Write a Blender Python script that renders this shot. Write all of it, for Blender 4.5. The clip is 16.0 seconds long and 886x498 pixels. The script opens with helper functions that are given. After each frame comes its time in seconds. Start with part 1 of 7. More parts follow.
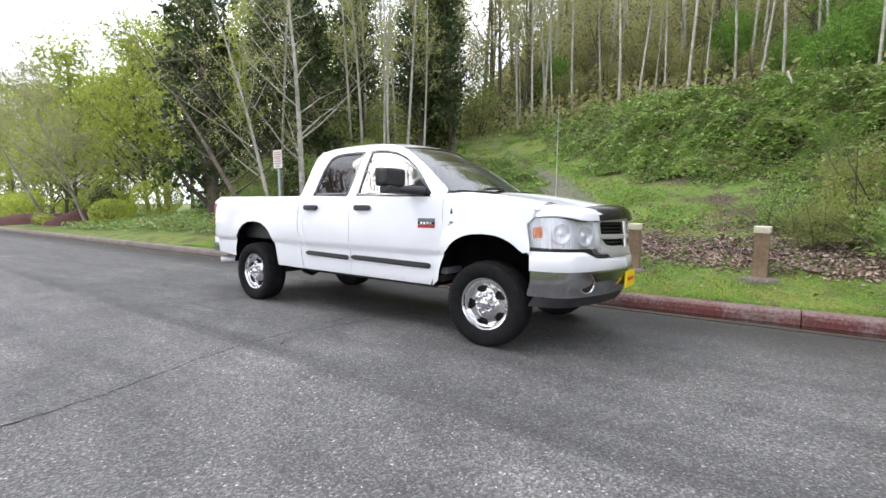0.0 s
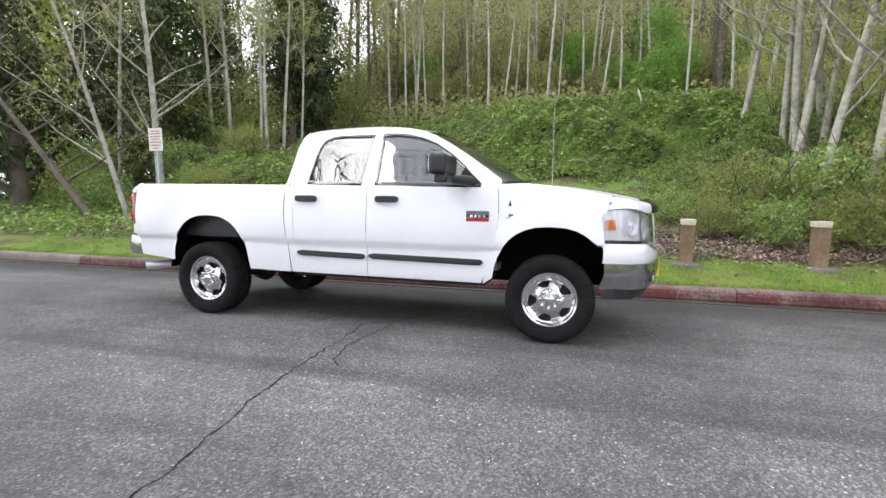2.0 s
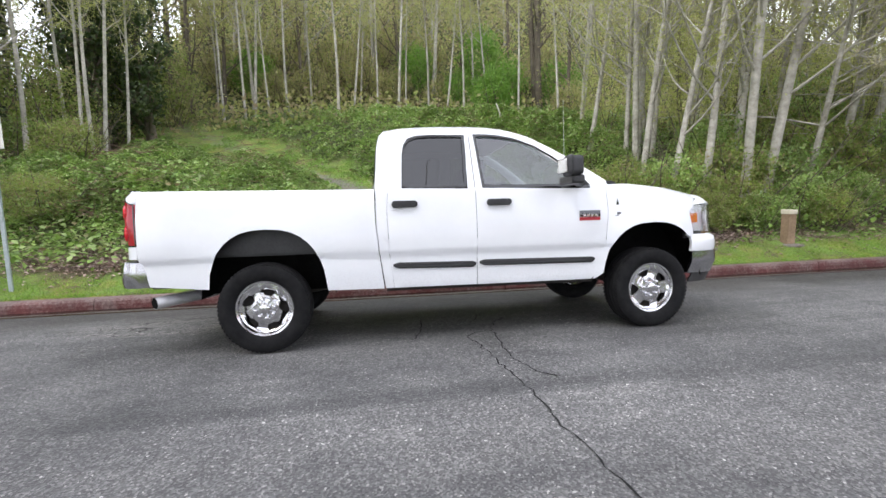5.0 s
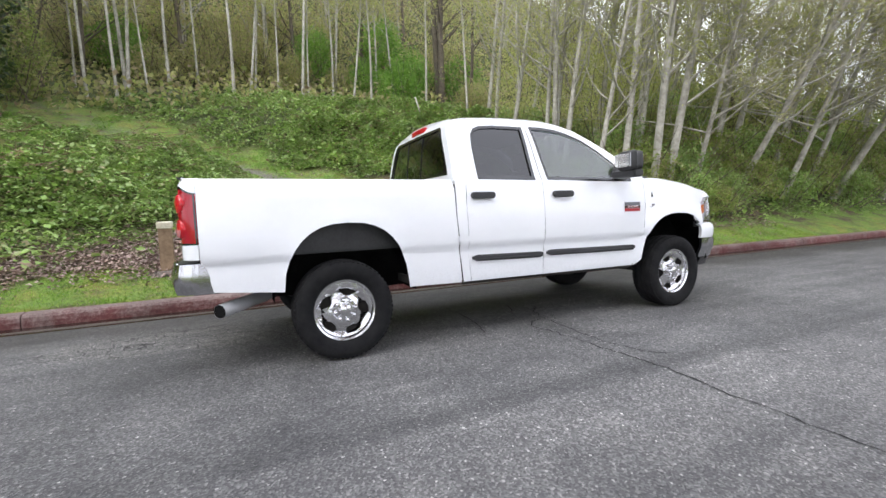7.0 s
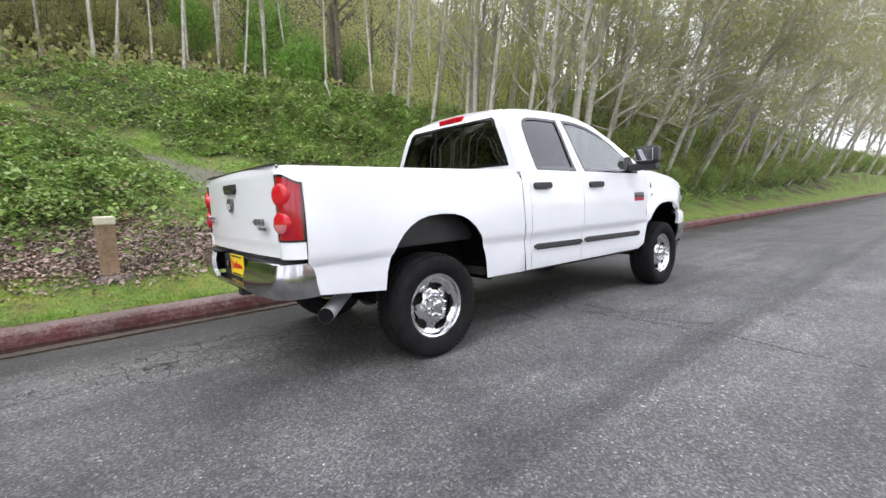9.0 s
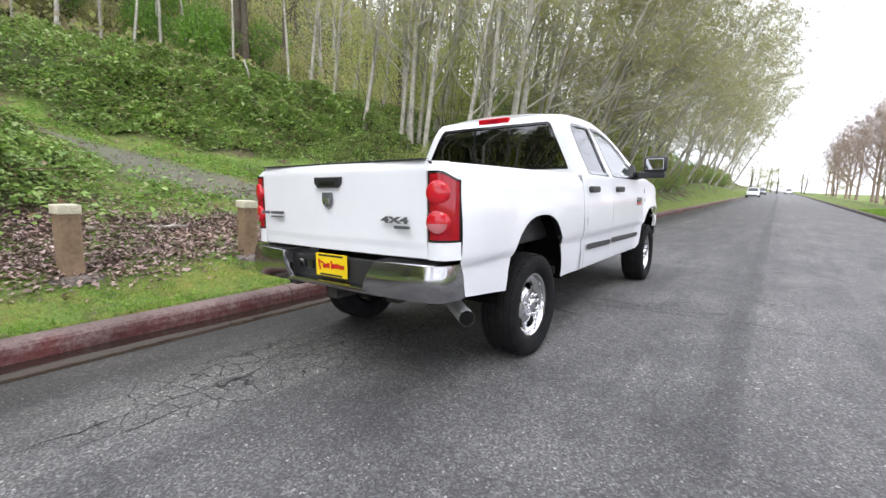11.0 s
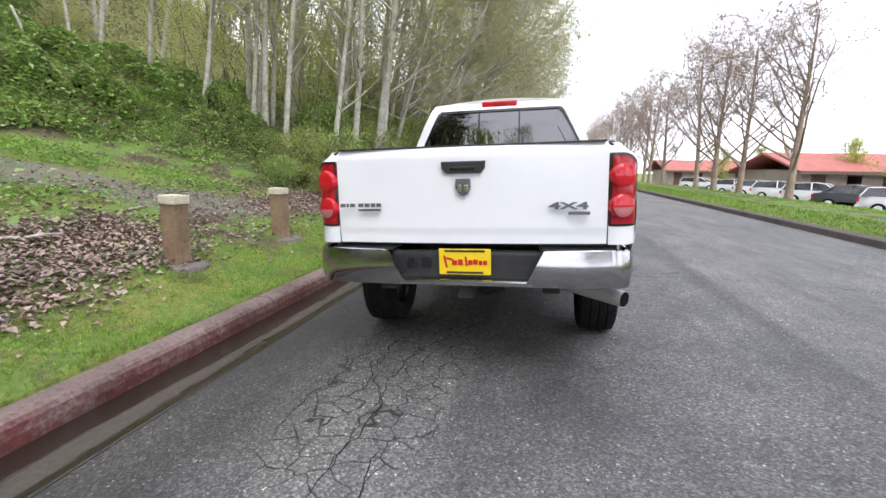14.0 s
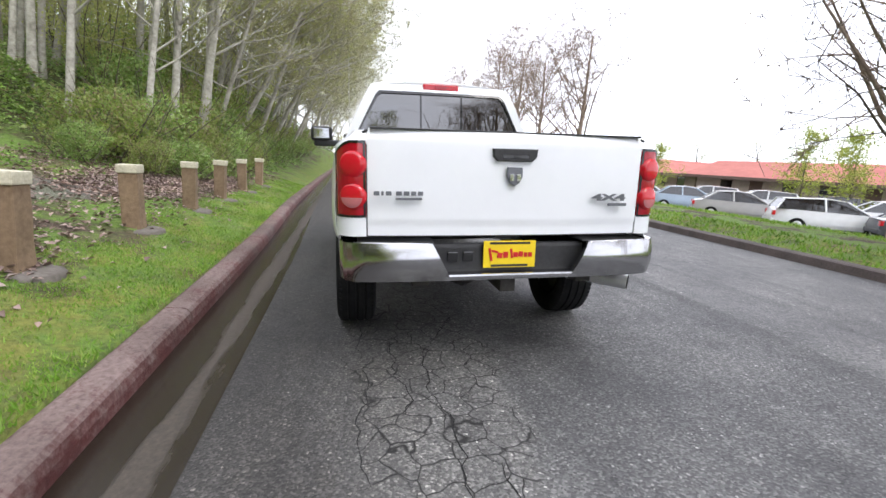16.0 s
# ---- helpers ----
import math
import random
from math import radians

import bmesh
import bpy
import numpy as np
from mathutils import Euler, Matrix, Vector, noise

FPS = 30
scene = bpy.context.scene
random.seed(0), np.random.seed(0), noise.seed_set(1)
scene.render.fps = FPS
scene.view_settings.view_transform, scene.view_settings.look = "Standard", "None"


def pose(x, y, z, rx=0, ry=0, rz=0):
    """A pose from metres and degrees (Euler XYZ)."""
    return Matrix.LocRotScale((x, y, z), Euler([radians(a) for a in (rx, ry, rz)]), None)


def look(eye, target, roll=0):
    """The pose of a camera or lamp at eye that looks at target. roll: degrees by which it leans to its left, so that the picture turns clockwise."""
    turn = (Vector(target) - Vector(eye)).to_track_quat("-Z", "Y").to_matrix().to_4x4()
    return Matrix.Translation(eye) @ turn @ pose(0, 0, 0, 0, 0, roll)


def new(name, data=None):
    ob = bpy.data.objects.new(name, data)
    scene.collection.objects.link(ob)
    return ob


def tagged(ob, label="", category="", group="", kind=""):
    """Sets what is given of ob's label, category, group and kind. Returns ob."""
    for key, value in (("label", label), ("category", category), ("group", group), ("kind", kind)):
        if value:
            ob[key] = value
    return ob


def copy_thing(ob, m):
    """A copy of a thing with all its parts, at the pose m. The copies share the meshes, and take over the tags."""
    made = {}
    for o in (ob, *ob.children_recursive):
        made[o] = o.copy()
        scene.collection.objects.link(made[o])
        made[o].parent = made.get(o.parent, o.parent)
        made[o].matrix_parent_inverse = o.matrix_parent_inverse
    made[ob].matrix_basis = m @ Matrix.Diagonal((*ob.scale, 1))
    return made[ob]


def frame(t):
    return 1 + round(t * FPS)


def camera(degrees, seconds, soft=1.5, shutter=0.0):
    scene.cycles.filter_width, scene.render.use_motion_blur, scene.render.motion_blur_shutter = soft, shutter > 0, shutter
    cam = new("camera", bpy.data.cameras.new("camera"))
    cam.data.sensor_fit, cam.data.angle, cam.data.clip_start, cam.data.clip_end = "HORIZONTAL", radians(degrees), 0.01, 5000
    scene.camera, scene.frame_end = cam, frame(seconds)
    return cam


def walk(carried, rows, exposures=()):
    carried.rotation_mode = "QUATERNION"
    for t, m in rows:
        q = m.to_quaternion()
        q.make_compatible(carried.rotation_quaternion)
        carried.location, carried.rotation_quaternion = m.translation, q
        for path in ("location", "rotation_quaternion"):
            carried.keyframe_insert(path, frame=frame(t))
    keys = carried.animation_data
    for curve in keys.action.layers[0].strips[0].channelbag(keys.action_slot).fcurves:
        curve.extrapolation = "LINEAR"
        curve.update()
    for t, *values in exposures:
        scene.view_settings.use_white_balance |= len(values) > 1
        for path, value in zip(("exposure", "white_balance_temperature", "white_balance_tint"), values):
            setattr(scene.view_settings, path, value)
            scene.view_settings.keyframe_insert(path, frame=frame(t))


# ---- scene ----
cam = camera(88.9, 16.0)
PATH = [
    (0, (5.576, -4.391, 1.347), (4.427, -2.767, 1.142), -0.3),
    (0.5, (5.105, -4.516, 1.33), (4.099, -2.796, 1.156), 0.5),
    (1, (4.637, -4.639, 1.322), (3.825, -2.825, 1.095), 1.0),
    (1.5, (4.157, -4.717, 1.315), (3.434, -2.865, 1.093), 2.0),
    (2, (3.703, -4.87, 1.307), (3.175, -2.954, 1.083), 0.4),
    (2.5, (3.261, -4.932, 1.279), (2.865, -2.986, 1.042), -0.9),
    (3, (2.791, -4.956, 1.281), (2.528, -2.989, 1.034), -0.4),
    (3.5, (2.31, -5.003, 1.284), (2.197, -3.024, 1.016), -1.7),
    (4, (1.84, -4.96, 1.29), (1.893, -2.975, 1.051), -2.1),
    (4.2, (1.657, -4.947, 1.288), (1.751, -2.96, 1.073), -1.6),
    (6.3, (-0.159, -4.569, 1.303), (0.474, -2.687, 1.069), -2.4),
    (6.5, (-0.319, -4.487, 1.302), (0.347, -2.619, 1.039), -1.9),
    (7, (-0.688, -4.336, 1.3), (0.12, -2.521, 1.064), -1.1),
    (7.5, (-1.058, -4.171, 1.305), (-0.124, -2.421, 1.05), -1.4),
    (8, (-1.383, -3.919, 1.298), (-0.371, -2.217, 1.017), -0.8),
    (8.5, (-1.724, -3.686, 1.297), (-0.543, -2.097, 1.012), -1.0),
    (8.7, (-1.848, -3.595, 1.313), (-0.629, -2.035, 1.03), -1.1),
    (10.8, (-2.961, -2.435, 1.348), (-1.417, -1.205, 1.024), 2.2),
    (11, (-3.061, -2.32, 1.346), (-1.467, -1.152, 1.041), 1.7),
    (11.5, (-3.284, -2.04, 1.345), (-1.606, -1.014, 0.984), 2.0),
    (12, (-3.391, -1.728, 1.33), (-1.679, -0.756, 0.974), 1.1),
    (12.5, (-3.524, -1.411, 1.321), (-1.747, -0.55, 1.0), 1.3),
    (13, (-3.629, -1.089, 1.319), (-1.792, -0.383, 0.963), 1.1),
    (13.5, (-3.641, -0.738, 1.304), (-1.781, -0.104, 0.935), 0.6),
    (14, (-3.685, -0.399, 1.294), (-1.762, 0.027, 0.943), 0.8),
    (14.5, (-3.675, -0.055, 1.292), (-1.726, 0.19, 0.917), 1.2),
    (15, (-3.597, 0.288, 1.284), (-1.63, 0.422, 0.946), 1.6),
    (15.5, (-3.561, 0.638, 1.27), (-1.595, 0.485, 0.939), 2.7),
    (16, (-3.488, 0.952, 1.251), (-1.571, 0.532, 0.867), 3.7),
]
walk(cam, [(t, look(eye, target, roll)) for t, eye, target, roll in PATH])

# ---- world and light ----
world = bpy.data.worlds.new("overcast_sky")
scene.world = world
world.use_nodes = True
wn, wl = world.node_tree.nodes, world.node_tree.links
wn.clear()
sky = wn.new("ShaderNodeTexSky")
sky.sky_type = "NISHITA"
sky.sun_disc = False
sky.sun_elevation, sky.sun_rotation = radians(48), radians(237)
sky.air_density, sky.dust_density = 1.0, 6.0
grey = wn.new("ShaderNodeHueSaturation")
grey.inputs["Saturation"].default_value = 0.12
cloud = wn.new("ShaderNodeMix")
cloud.data_type = "RGBA"
cloud.inputs["Factor"].default_value = 0.90
cloud.inputs["B"].default_value = (9.6, 9.9, 11.3, 1)
back = wn.new("ShaderNodeBackground")
back.inputs["Strength"].default_value = 0.25
wout = wn.new("ShaderNodeOutputWorld")
wl.new(sky.outputs["Color"], grey.inputs["Color"])
wl.new(grey.outputs["Color"], cloud.inputs["A"])
wl.new(cloud.outputs["Result"], back.inputs["Color"])
wl.new(back.outputs["Background"], wout.inputs["Surface"])

sun_data = bpy.data.lights.new("sun", "SUN")
sun_data.energy, sun_data.angle, sun_data.color = 1.6, radians(25), (1.0, 0.97, 0.93)
sun = new("sun", sun_data)
sun.matrix_world = look((0, 0, 27), (20, 13, 0))


# ---- materials ----
def mat_base(name, rough=0.6, metal=0.0, coat=0.0):
    m = bpy.data.materials.new(name)
    m.use_nodes = True
    b = m.node_tree.nodes["Principled BSDF"]
    b.inputs["Roughness"].default_value = rough
    b.inputs["Metallic"].default_value = metal
    b.inputs["Coat Weight"].default_value = coat
    return m, m.node_tree.nodes, m.node_tree.links, b


def coords(n):
    return n.new("ShaderNodeTexCoord").outputs["Object"]


def world_coords(n):
    return n.new("ShaderNodeNewGeometry").outputs["Position"]


def noise_node(n, l, vec, scale, detail=6.0, rough=0.6):
    t = n.new("ShaderNodeTexNoise")
    t.inputs["Scale"].default_value, t.inputs["Detail"].default_value, t.inputs["Roughness"].default_value = scale, detail, rough
    l.new(vec, t.inputs["Vector"])
    return t.outputs["Fac"]


def ramp(n, l, fac, stops):
    r = n.new("ShaderNodeValToRGB")
    e = r.color_ramp.elements
    while len(e) < len(stops):
        e.new(0.5)
    for k, (p, c) in zip(e, stops):
        k.position, k.color = p, (*c, 1) if len(c) == 3 else c
    l.new(fac, r.inputs["Fac"])
    return r.outputs["Color"]


def mix(n, l, fac, a, b, kind="MIX"):
    x = n.new("ShaderNodeMix")
    x.data_type, x.blend_type = "RGBA", kind
    for sock, v in (("Factor", fac), ("A", a), ("B", b)):
        if isinstance(v, (int, float)):
            x.inputs[sock].default_value = v
        elif isinstance(v, tuple):
            x.inputs[sock].default_value = (*v, 1)
        else:
            l.new(v, x.inputs[sock])
    return x.outputs["Result"]


def math_node(n, l, op, a, b=None, c=None):
    x = n.new("ShaderNodeMath")
    x.operation = op
    for k, v in enumerate((a, b, c)):
        if v is None:
            continue
        if isinstance(v, (int, float)):
            x.inputs[k].default_value = v
        else:
            l.new(v, x.inputs[k])
    return x.outputs["Value"]


def bump(n, l, b, height, strength=0.3, dist=0.01):
    x = n.new("ShaderNodeBump")
    x.inputs["Strength"].default_value, x.inputs["Distance"].default_value = strength, dist
    l.new(height, x.inputs["Height"])
    l.new(x.outputs["Normal"], b.inputs["Normal"])


def two_scale(name, dark, light, big=1.5, small=25.0, rough=0.8, relief=0.3, metal=0.0, dist=0.01, coat=0.0, random_tint=0.0):
    """A surface whose colour varies at two scales, with fine relief."""
    m, n, l, b = mat_base(name, rough, metal, coat)
    v = coords(n)
    f1, f2 = noise_node(n, l, v, big), noise_node(n, l, v, small)
    f = math_node(n, l, "ADD", math_node(n, l, "MULTIPLY", f1, 0.55), math_node(n, l, "MULTIPLY", f2, 0.45))
    col = ramp(n, l, f, [(0.32, dark), (0.68, light)])
    if random_tint:
        r = n.new("ShaderNodeObjectInfo").outputs["Random"]
        col = mix(n, l, random_tint, col, ramp(n, l, r, [(0.0, (0.35, 0.35, 0.35)), (1.0, (1.0, 1.0, 1.0))]), "MULTIPLY")
    l.new(col, b.inputs["Base Color"])
    if relief:
        bump(n, l, b, f2, relief, dist)
    return m


def plain(name, col, rough=0.5, metal=0.0, coat=0.0, spec=0.5):
    m, n, l, b = mat_base(name, rough, metal, coat)
    v = coords(n)
    f = noise_node(n, l, v, 9.0)
    l.new(ramp(n, l, f, [(0.3, tuple(c * 0.93 for c in col)), (0.7, tuple(min(1, c * 1.04) for c in col))]), b.inputs["Base Color"])
    b.inputs["Specular IOR Level"].default_value = spec
    r = noise_node(n, l, v, 40.0)
    l.new(math_node(n, l, "MULTIPLY_ADD", r, rough * 0.3, rough * 0.85), b.inputs["Roughness"])
    return m


def leaf_mat(name, colours, rough=0.5, thin=0.35):
    """Leaves, each island with a colour of its own; some light passes through."""
    m, n, l, b = mat_base(name, rough)
    r = n.new("ShaderNodeNewGeometry").outputs["Random Per Island"]
    stops = [(k / (len(colours) - 1), c) for k, c in enumerate(colours)]
    col = ramp(n, l, r, stops)
    w = noise_node(n, l, world_coords(n), 1.2, 6.0, 0.72)
    col = mix(n, l, 0.7, col, ramp(n, l, w, [(0.34, (0.44, 0.42, 0.42)), (0.48, (0.86, 0.86, 0.86)), (0.66, (1.22, 1.17, 1.06))]), "MULTIPLY")
    l.new(col, b.inputs["Base Color"])
    t = n.new("ShaderNodeBsdfTranslucent")
    l.new(col, t.inputs["Color"])
    ms = n.new("ShaderNodeMixShader")
    ms.inputs["Fac"].default_value = thin
    l.new(b.outputs["BSDF"], ms.inputs[1])
    l.new(t.outputs["BSDF"], ms.inputs[2])
    l.new(ms.outputs["Shader"], n["Material Output"].inputs["Surface"])
    return m


def asphalt_mat():
    m, n, l, b = mat_base("asphalt", 0.82)
    v = world_coords(n)
    f1, f2 = noise_node(n, l, v, 0.5, 5.0), noise_node(n, l, v, 70.0, 4.0, 0.7)
    vor = n.new("ShaderNodeTexVoronoi")
    vor.inputs["Scale"].default_value = 95.0
    l.new(v, vor.inputs["Vector"])
    stone = ramp(n, l, vor.outputs["Color"], [(0.0, (0.35, 0.35, 0.35)), (0.45, (0.7, 0.7, 0.7)), (0.72, (1.1, 1.1, 1.1)), (0.90, (1.7, 1.68, 1.64)), (1.0, (4.6, 4.5, 4.3))])
    # the lane by the kerb is older and greyer than the far one, with worn wheel tracks
    sep = n.new("ShaderNodeSeparateXYZ")
    l.new(v, sep.inputs["Vector"])
    base = ramp(n, l, f1, [(0.34, (0.092, 0.091, 0.091)), (0.66, (0.176, 0.174, 0.170))])
    wob = math_node(n, l, "MULTIPLY_ADD", noise_node(n, l, v, 1.3), 0.16, -2.36)
    far_lane = math_node(n, l, "LESS_THAN", sep.outputs["Y"], wob)
    base = mix(n, l, far_lane, base, mix(n, l, 1.0, base, (1.22, 1.21, 1.20), "MULTIPLY"))
    seam = math_node(n, l, "ABSOLUTE", math_node(n, l, "SUBTRACT", math_node(n, l, "SUBTRACT", sep.outputs["Y"], wob), 0.12))
    seam = ramp(n, l, math_node(n, l, "MULTIPLY_ADD", f2, 0.12, seam), [(0.05, (0.62, 0.62, 0.62)), (0.24, (1.0, 1.0, 1.0))])
    base = mix(n, l, 0.8, base, seam, "MULTIPLY")
    col = mix(n, l, 1.0, base, stone, "MULTIPLY")
    col = mix(n, l, 0.5, col, ramp(n, l, f2, [(0.3, (0.55, 0.55, 0.55)), (0.7, (1.35, 1.35, 1.35))]), "MULTIPLY")
    # worn streaks along the lanes, and blotches of bitumen and damp
    lanes = n.new("ShaderNodeMapping")
    lanes.inputs["Scale"].default_value = (0.22, 1.5, 1.0)
    l.new(v, lanes.inputs["Vector"])
    streak = noise_node(n, l, lanes.outputs["Vector"], 2.6, 6.0, 0.62)
    col = mix(n, l, 0.6, col, ramp(n, l, streak, [(0.34, (0.66, 0.66, 0.67)), (0.52, (1.0, 1.0, 1.0)), (0.68, (1.25, 1.24, 1.22))]), "MULTIPLY")
    blot = noise_node(n, l, v, 2.2, 9.0, 0.72)
    col = mix(n, l, 0.55, col, ramp(n, l, blot, [(0.36, (0.58, 0.58, 0.58)), (0.47, (0.98, 0.98, 0.98)), (0.66, (1.18, 1.17, 1.15))]), "MULTIPLY")
    # alligator cracks along the wheel track behind the truck
    wv = n.new("ShaderNodeVectorMath")
    wv.operation = "ADD"
    dist = n.new("ShaderNodeTexNoise")
    dist.inputs["Scale"].default_value = 5.0
    l.new(v, dist.inputs["Vector"])
    sc = n.new("ShaderNodeVectorMath")
    sc.operation = "SCALE"
    sc.inputs["Scale"].default_value = 0.13
    l.new(dist.outputs["Color"], sc.inputs[0])
    l.new(v, wv.inputs[0])
    l.new(sc.outputs["Vector"], wv.inputs[1])
    cr = n.new("ShaderNodeTexVoronoi")
    cr.feature = "DISTANCE_TO_EDGE"
    cr.inputs["Scale"].default_value = 5.8
    l.new(wv.outputs["Vector"], cr.inputs["Vector"])
    line = ramp(n, l, cr.outputs["Distance"], [(0.008, (1, 1, 1)), (0.032, (0, 0, 0))])
    cx = math_node(n, l, "ABSOLUTE", math_node(n, l, "ADD", sep.outputs["X"], 0.80))
    cy = math_node(n, l, "ABSOLUTE", math_node(n, l, "SUBTRACT", sep.outputs["Y"], 0.47))
    d = math_node(n, l, "ADD", math_node(n, l, "POWER", math_node(n, l, "DIVIDE", cx, 1.7), 2.0), math_node(n, l, "POWER", math_node(n, l, "DIVIDE", cy, 0.52), 2.0))
    d = math_node(n, l, "ADD", d, math_node(n, l, "MULTIPLY_ADD", noise_node(n, l, v, 2.0), 1.6, -0.8))
    region = ramp(n, l, d, [(0.75, (1, 1, 1)), (1.15, (0, 0, 0))])
    fine_cr = n.new("ShaderNodeTexVoronoi")
    fine_cr.feature = "DISTANCE_TO_EDGE"
    fine_cr.inputs["Scale"].default_value = 11.0
    l.new(wv.outputs["Vector"], fine_cr.inputs["Vector"])
    hair = ramp(n, l, fine_cr.outputs["Distance"], [(0.004, (0.6, 0.6, 0.6)), (0.035, (0, 0, 0))])
    hair = mix(n, l, 1.0, hair, ramp(n, l, noise_node(n, l, v, 2.7, 3.0), [(0.48, (0, 0, 0)), (0.58, (1, 1, 1))]), "MULTIPLY")
    line = mix(n, l, 1.0, line, ramp(n, l, noise_node(n, l, v, 4.2, 4.0), [(0.30, (0.3, 0.3, 0.3)), (0.42, (1, 1, 1))]), "MULTIPLY")
    line = mix(n, l, 1.0, line, hair, "LIGHTEN")
    mask = mix(n, l, 1.0, line, region, "MULTIPLY")
    # damp, silted asphalt along the gutter
    damp = math_node(n, l, "MULTIPLY_ADD", noise_node(n, l, v, 1.1, 5.0), 1.5, math_node(n, l, "SUBTRACT", sep.outputs["Y"], 1.22))
    damp = ramp(n, l, damp, [(0.05, (1, 1, 1)), (0.70, (0.46, 0.44, 0.42))])
    near = ramp(n, l, sep.outputs["Y"], [(0.0, (1, 1, 1)), (0.9, (0.90, 0.89, 0.88))])
    col = mix(n, l, 1.0, mix(n, l, 1.0, col, near, "MULTIPLY"), damp, "MULTIPLY")
    pale = mix(n, l, region, col, mix(n, l, 1.0, col, (1.22, 1.21, 1.18), "MULTIPLY"))
    col = mix(n, l, mask, pale, (0.018, 0.017, 0.016))
    l.new(col, b.inputs["Base Color"])
    h = math_node(n, l, "SUBTRACT", math_node(n, l, "ADD", vor.outputs["Distance"], math_node(n, l, "MULTIPLY", f2, 0.6)), math_node(n, l, "MULTIPLY", mask, 2.0))
    bump(n, l, b, h, 0.55, 0.006)
    l.new(ramp(n, l, f1, [(0.3, (0.62, 0.62, 0.62)), (0.7, (0.85, 0.85, 0.85))]), b.inputs["Roughness"])
    return m


def ground_mat():
    """Grass, leaf litter, bare gravel path and ivy bed, by place."""
    m, n, l, b = mat_base("hill_ground", 0.95)
    v = world_coords(n)
    f, g = noise_node(n, l, v, 1.1, 8.0, 0.7), noise_node(n, l, v, 22.0, 6.0, 0.7)
    grass = ramp(n, l, g, [(0.3, (0.055, 0.10, 0.016)), (0.7, (0.19, 0.30, 0.045))])
    soil = ramp(n, l, g, [(0.3, (0.03, 0.02, 0.012)), (0.7, (0.13, 0.09, 0.06))])
    col = mix(n, l, ramp(n, l, f, [(0.47, (0, 0, 0)), (0.56, (1, 1, 1))]), grass, soil)
    at = n.new("ShaderNodeAttribute")
    at.attribute_name = "cover"
    sep = n.new("ShaderNodeSeparateColor")
    l.new(at.outputs["Color"], sep.inputs["Color"])
    moss = ramp(n, l, noise_node(n, l, v, 2.3, 5.0, 0.7), [(0.45, (0, 0, 0)), (0.62, (1, 1, 1))])
    grass = mix(n, l, moss, grass, ramp(n, l, g, [(0.3, (0.11, 0.12, 0.02)), (0.7, (0.28, 0.28, 0.06))]))
    bare = ramp(n, l, noise_node(n, l, v, 1.7, 7.0, 0.75), [(0.50, (0, 0, 0)), (0.64, (0.8, 0.8, 0.8))])
    grass = mix(n, l, bare, grass, soil)
    col = mix(n, l, sep.outputs["Red"], col, grass)
    gravel = ramp(n, l, noise_node(n, l, v, 38.0, 5.0, 0.8), [(0.35, (0.045, 0.040, 0.033)), (0.65, (0.26, 0.24, 0.21))])
    rough_edge = math_node(n, l, "MULTIPLY_ADD", noise_node(n, l, v, 5.0, 6.0, 0.75), 1.3, math_node(n, l, "SUBTRACT", sep.outputs["Green"], 0.65))
    col = mix(n, l, ramp(n, l, rough_edge, [(0.30, (0, 0, 0)), (0.62, (0.80, 0.80, 0.80))]), col, gravel)
    bed = ramp(n, l, g, [(0.3, (0.035, 0.045, 0.016)), (0.7, (0.11, 0.13, 0.045))])
    col = mix(n, l, sep.outputs["Blue"], col, bed)
    l.new(col, b.inputs["Base Color"])
    bump(n, l, b, math_node(n, l, "ADD", g, f), 0.8, 0.05)
    return m


M = {}
M["asphalt"] = asphalt_mat()
M["ground"] = ground_mat()
M["concrete"] = two_scale("gutter_concrete", (0.10, 0.085, 0.065), (0.24, 0.20, 0.16), 2.0, 45, 0.7, 0.4)
M["bark_birch"] = two_scale("birch_bark", (0.16, 0.15, 0.12), (0.58, 0.55, 0.48), 2.2, 11, 0.85, 0.4)
M["bark_dark"] = two_scale("dark_bark", (0.05, 0.04, 0.03), (0.19, 0.16, 0.12), 3.0, 20, 0.9, 0.6, dist=0.03)
M["leaf_spring"] = leaf_mat("spring_leaves", [(0.35, 0.42, 0.09), (0.46, 0.51, 0.15), (0.53, 0.54, 0.23), (0.38, 0.40, 0.14)], 0.5, 0.62)
M["leaf_ivy"] = leaf_mat("ivy_leaves", [(0.08, 0.15, 0.03), (0.21, 0.35, 0.07), (0.32, 0.48, 0.12), (0.16, 0.27, 0.05), (0.40, 0.51, 0.20), (0.28, 0.43, 0.10), (0.33, 0.44, 0.15), (0.30, 0.20, 0.13)], 0.32, 0.36)
M["leaf_dark"] = leaf_mat("evergreen_leaves", [(0.025, 0.05, 0.014), (0.05, 0.085, 0.02), (0.09, 0.13, 0.03)], 0.5, 0.2)
M["leaf_bush"] = leaf_mat("undergrowth_leaves", [(0.17, 0.25, 0.05), (0.26, 0.35, 0.07), (0.36, 0.45, 0.12), (0.31, 0.30, 0.13), (0.34, 0.26, 0.16)], 0.5, 0.5)
M["bark_red"] = two_scale("red_brown_bark", (0.17, 0.125, 0.10), (0.40, 0.31, 0.25), 2.0, 12, 0.9, 0.4)
M["leaf_olive"] = leaf_mat("woodland_leaves", [(0.40, 0.43, 0.15), (0.50, 0.50, 0.20), (0.40, 0.31, 0.21), (0.33, 0.41, 0.12), (0.46, 0.38, 0.25), (0.42, 0.51, 0.15)], 0.6, 0.6)
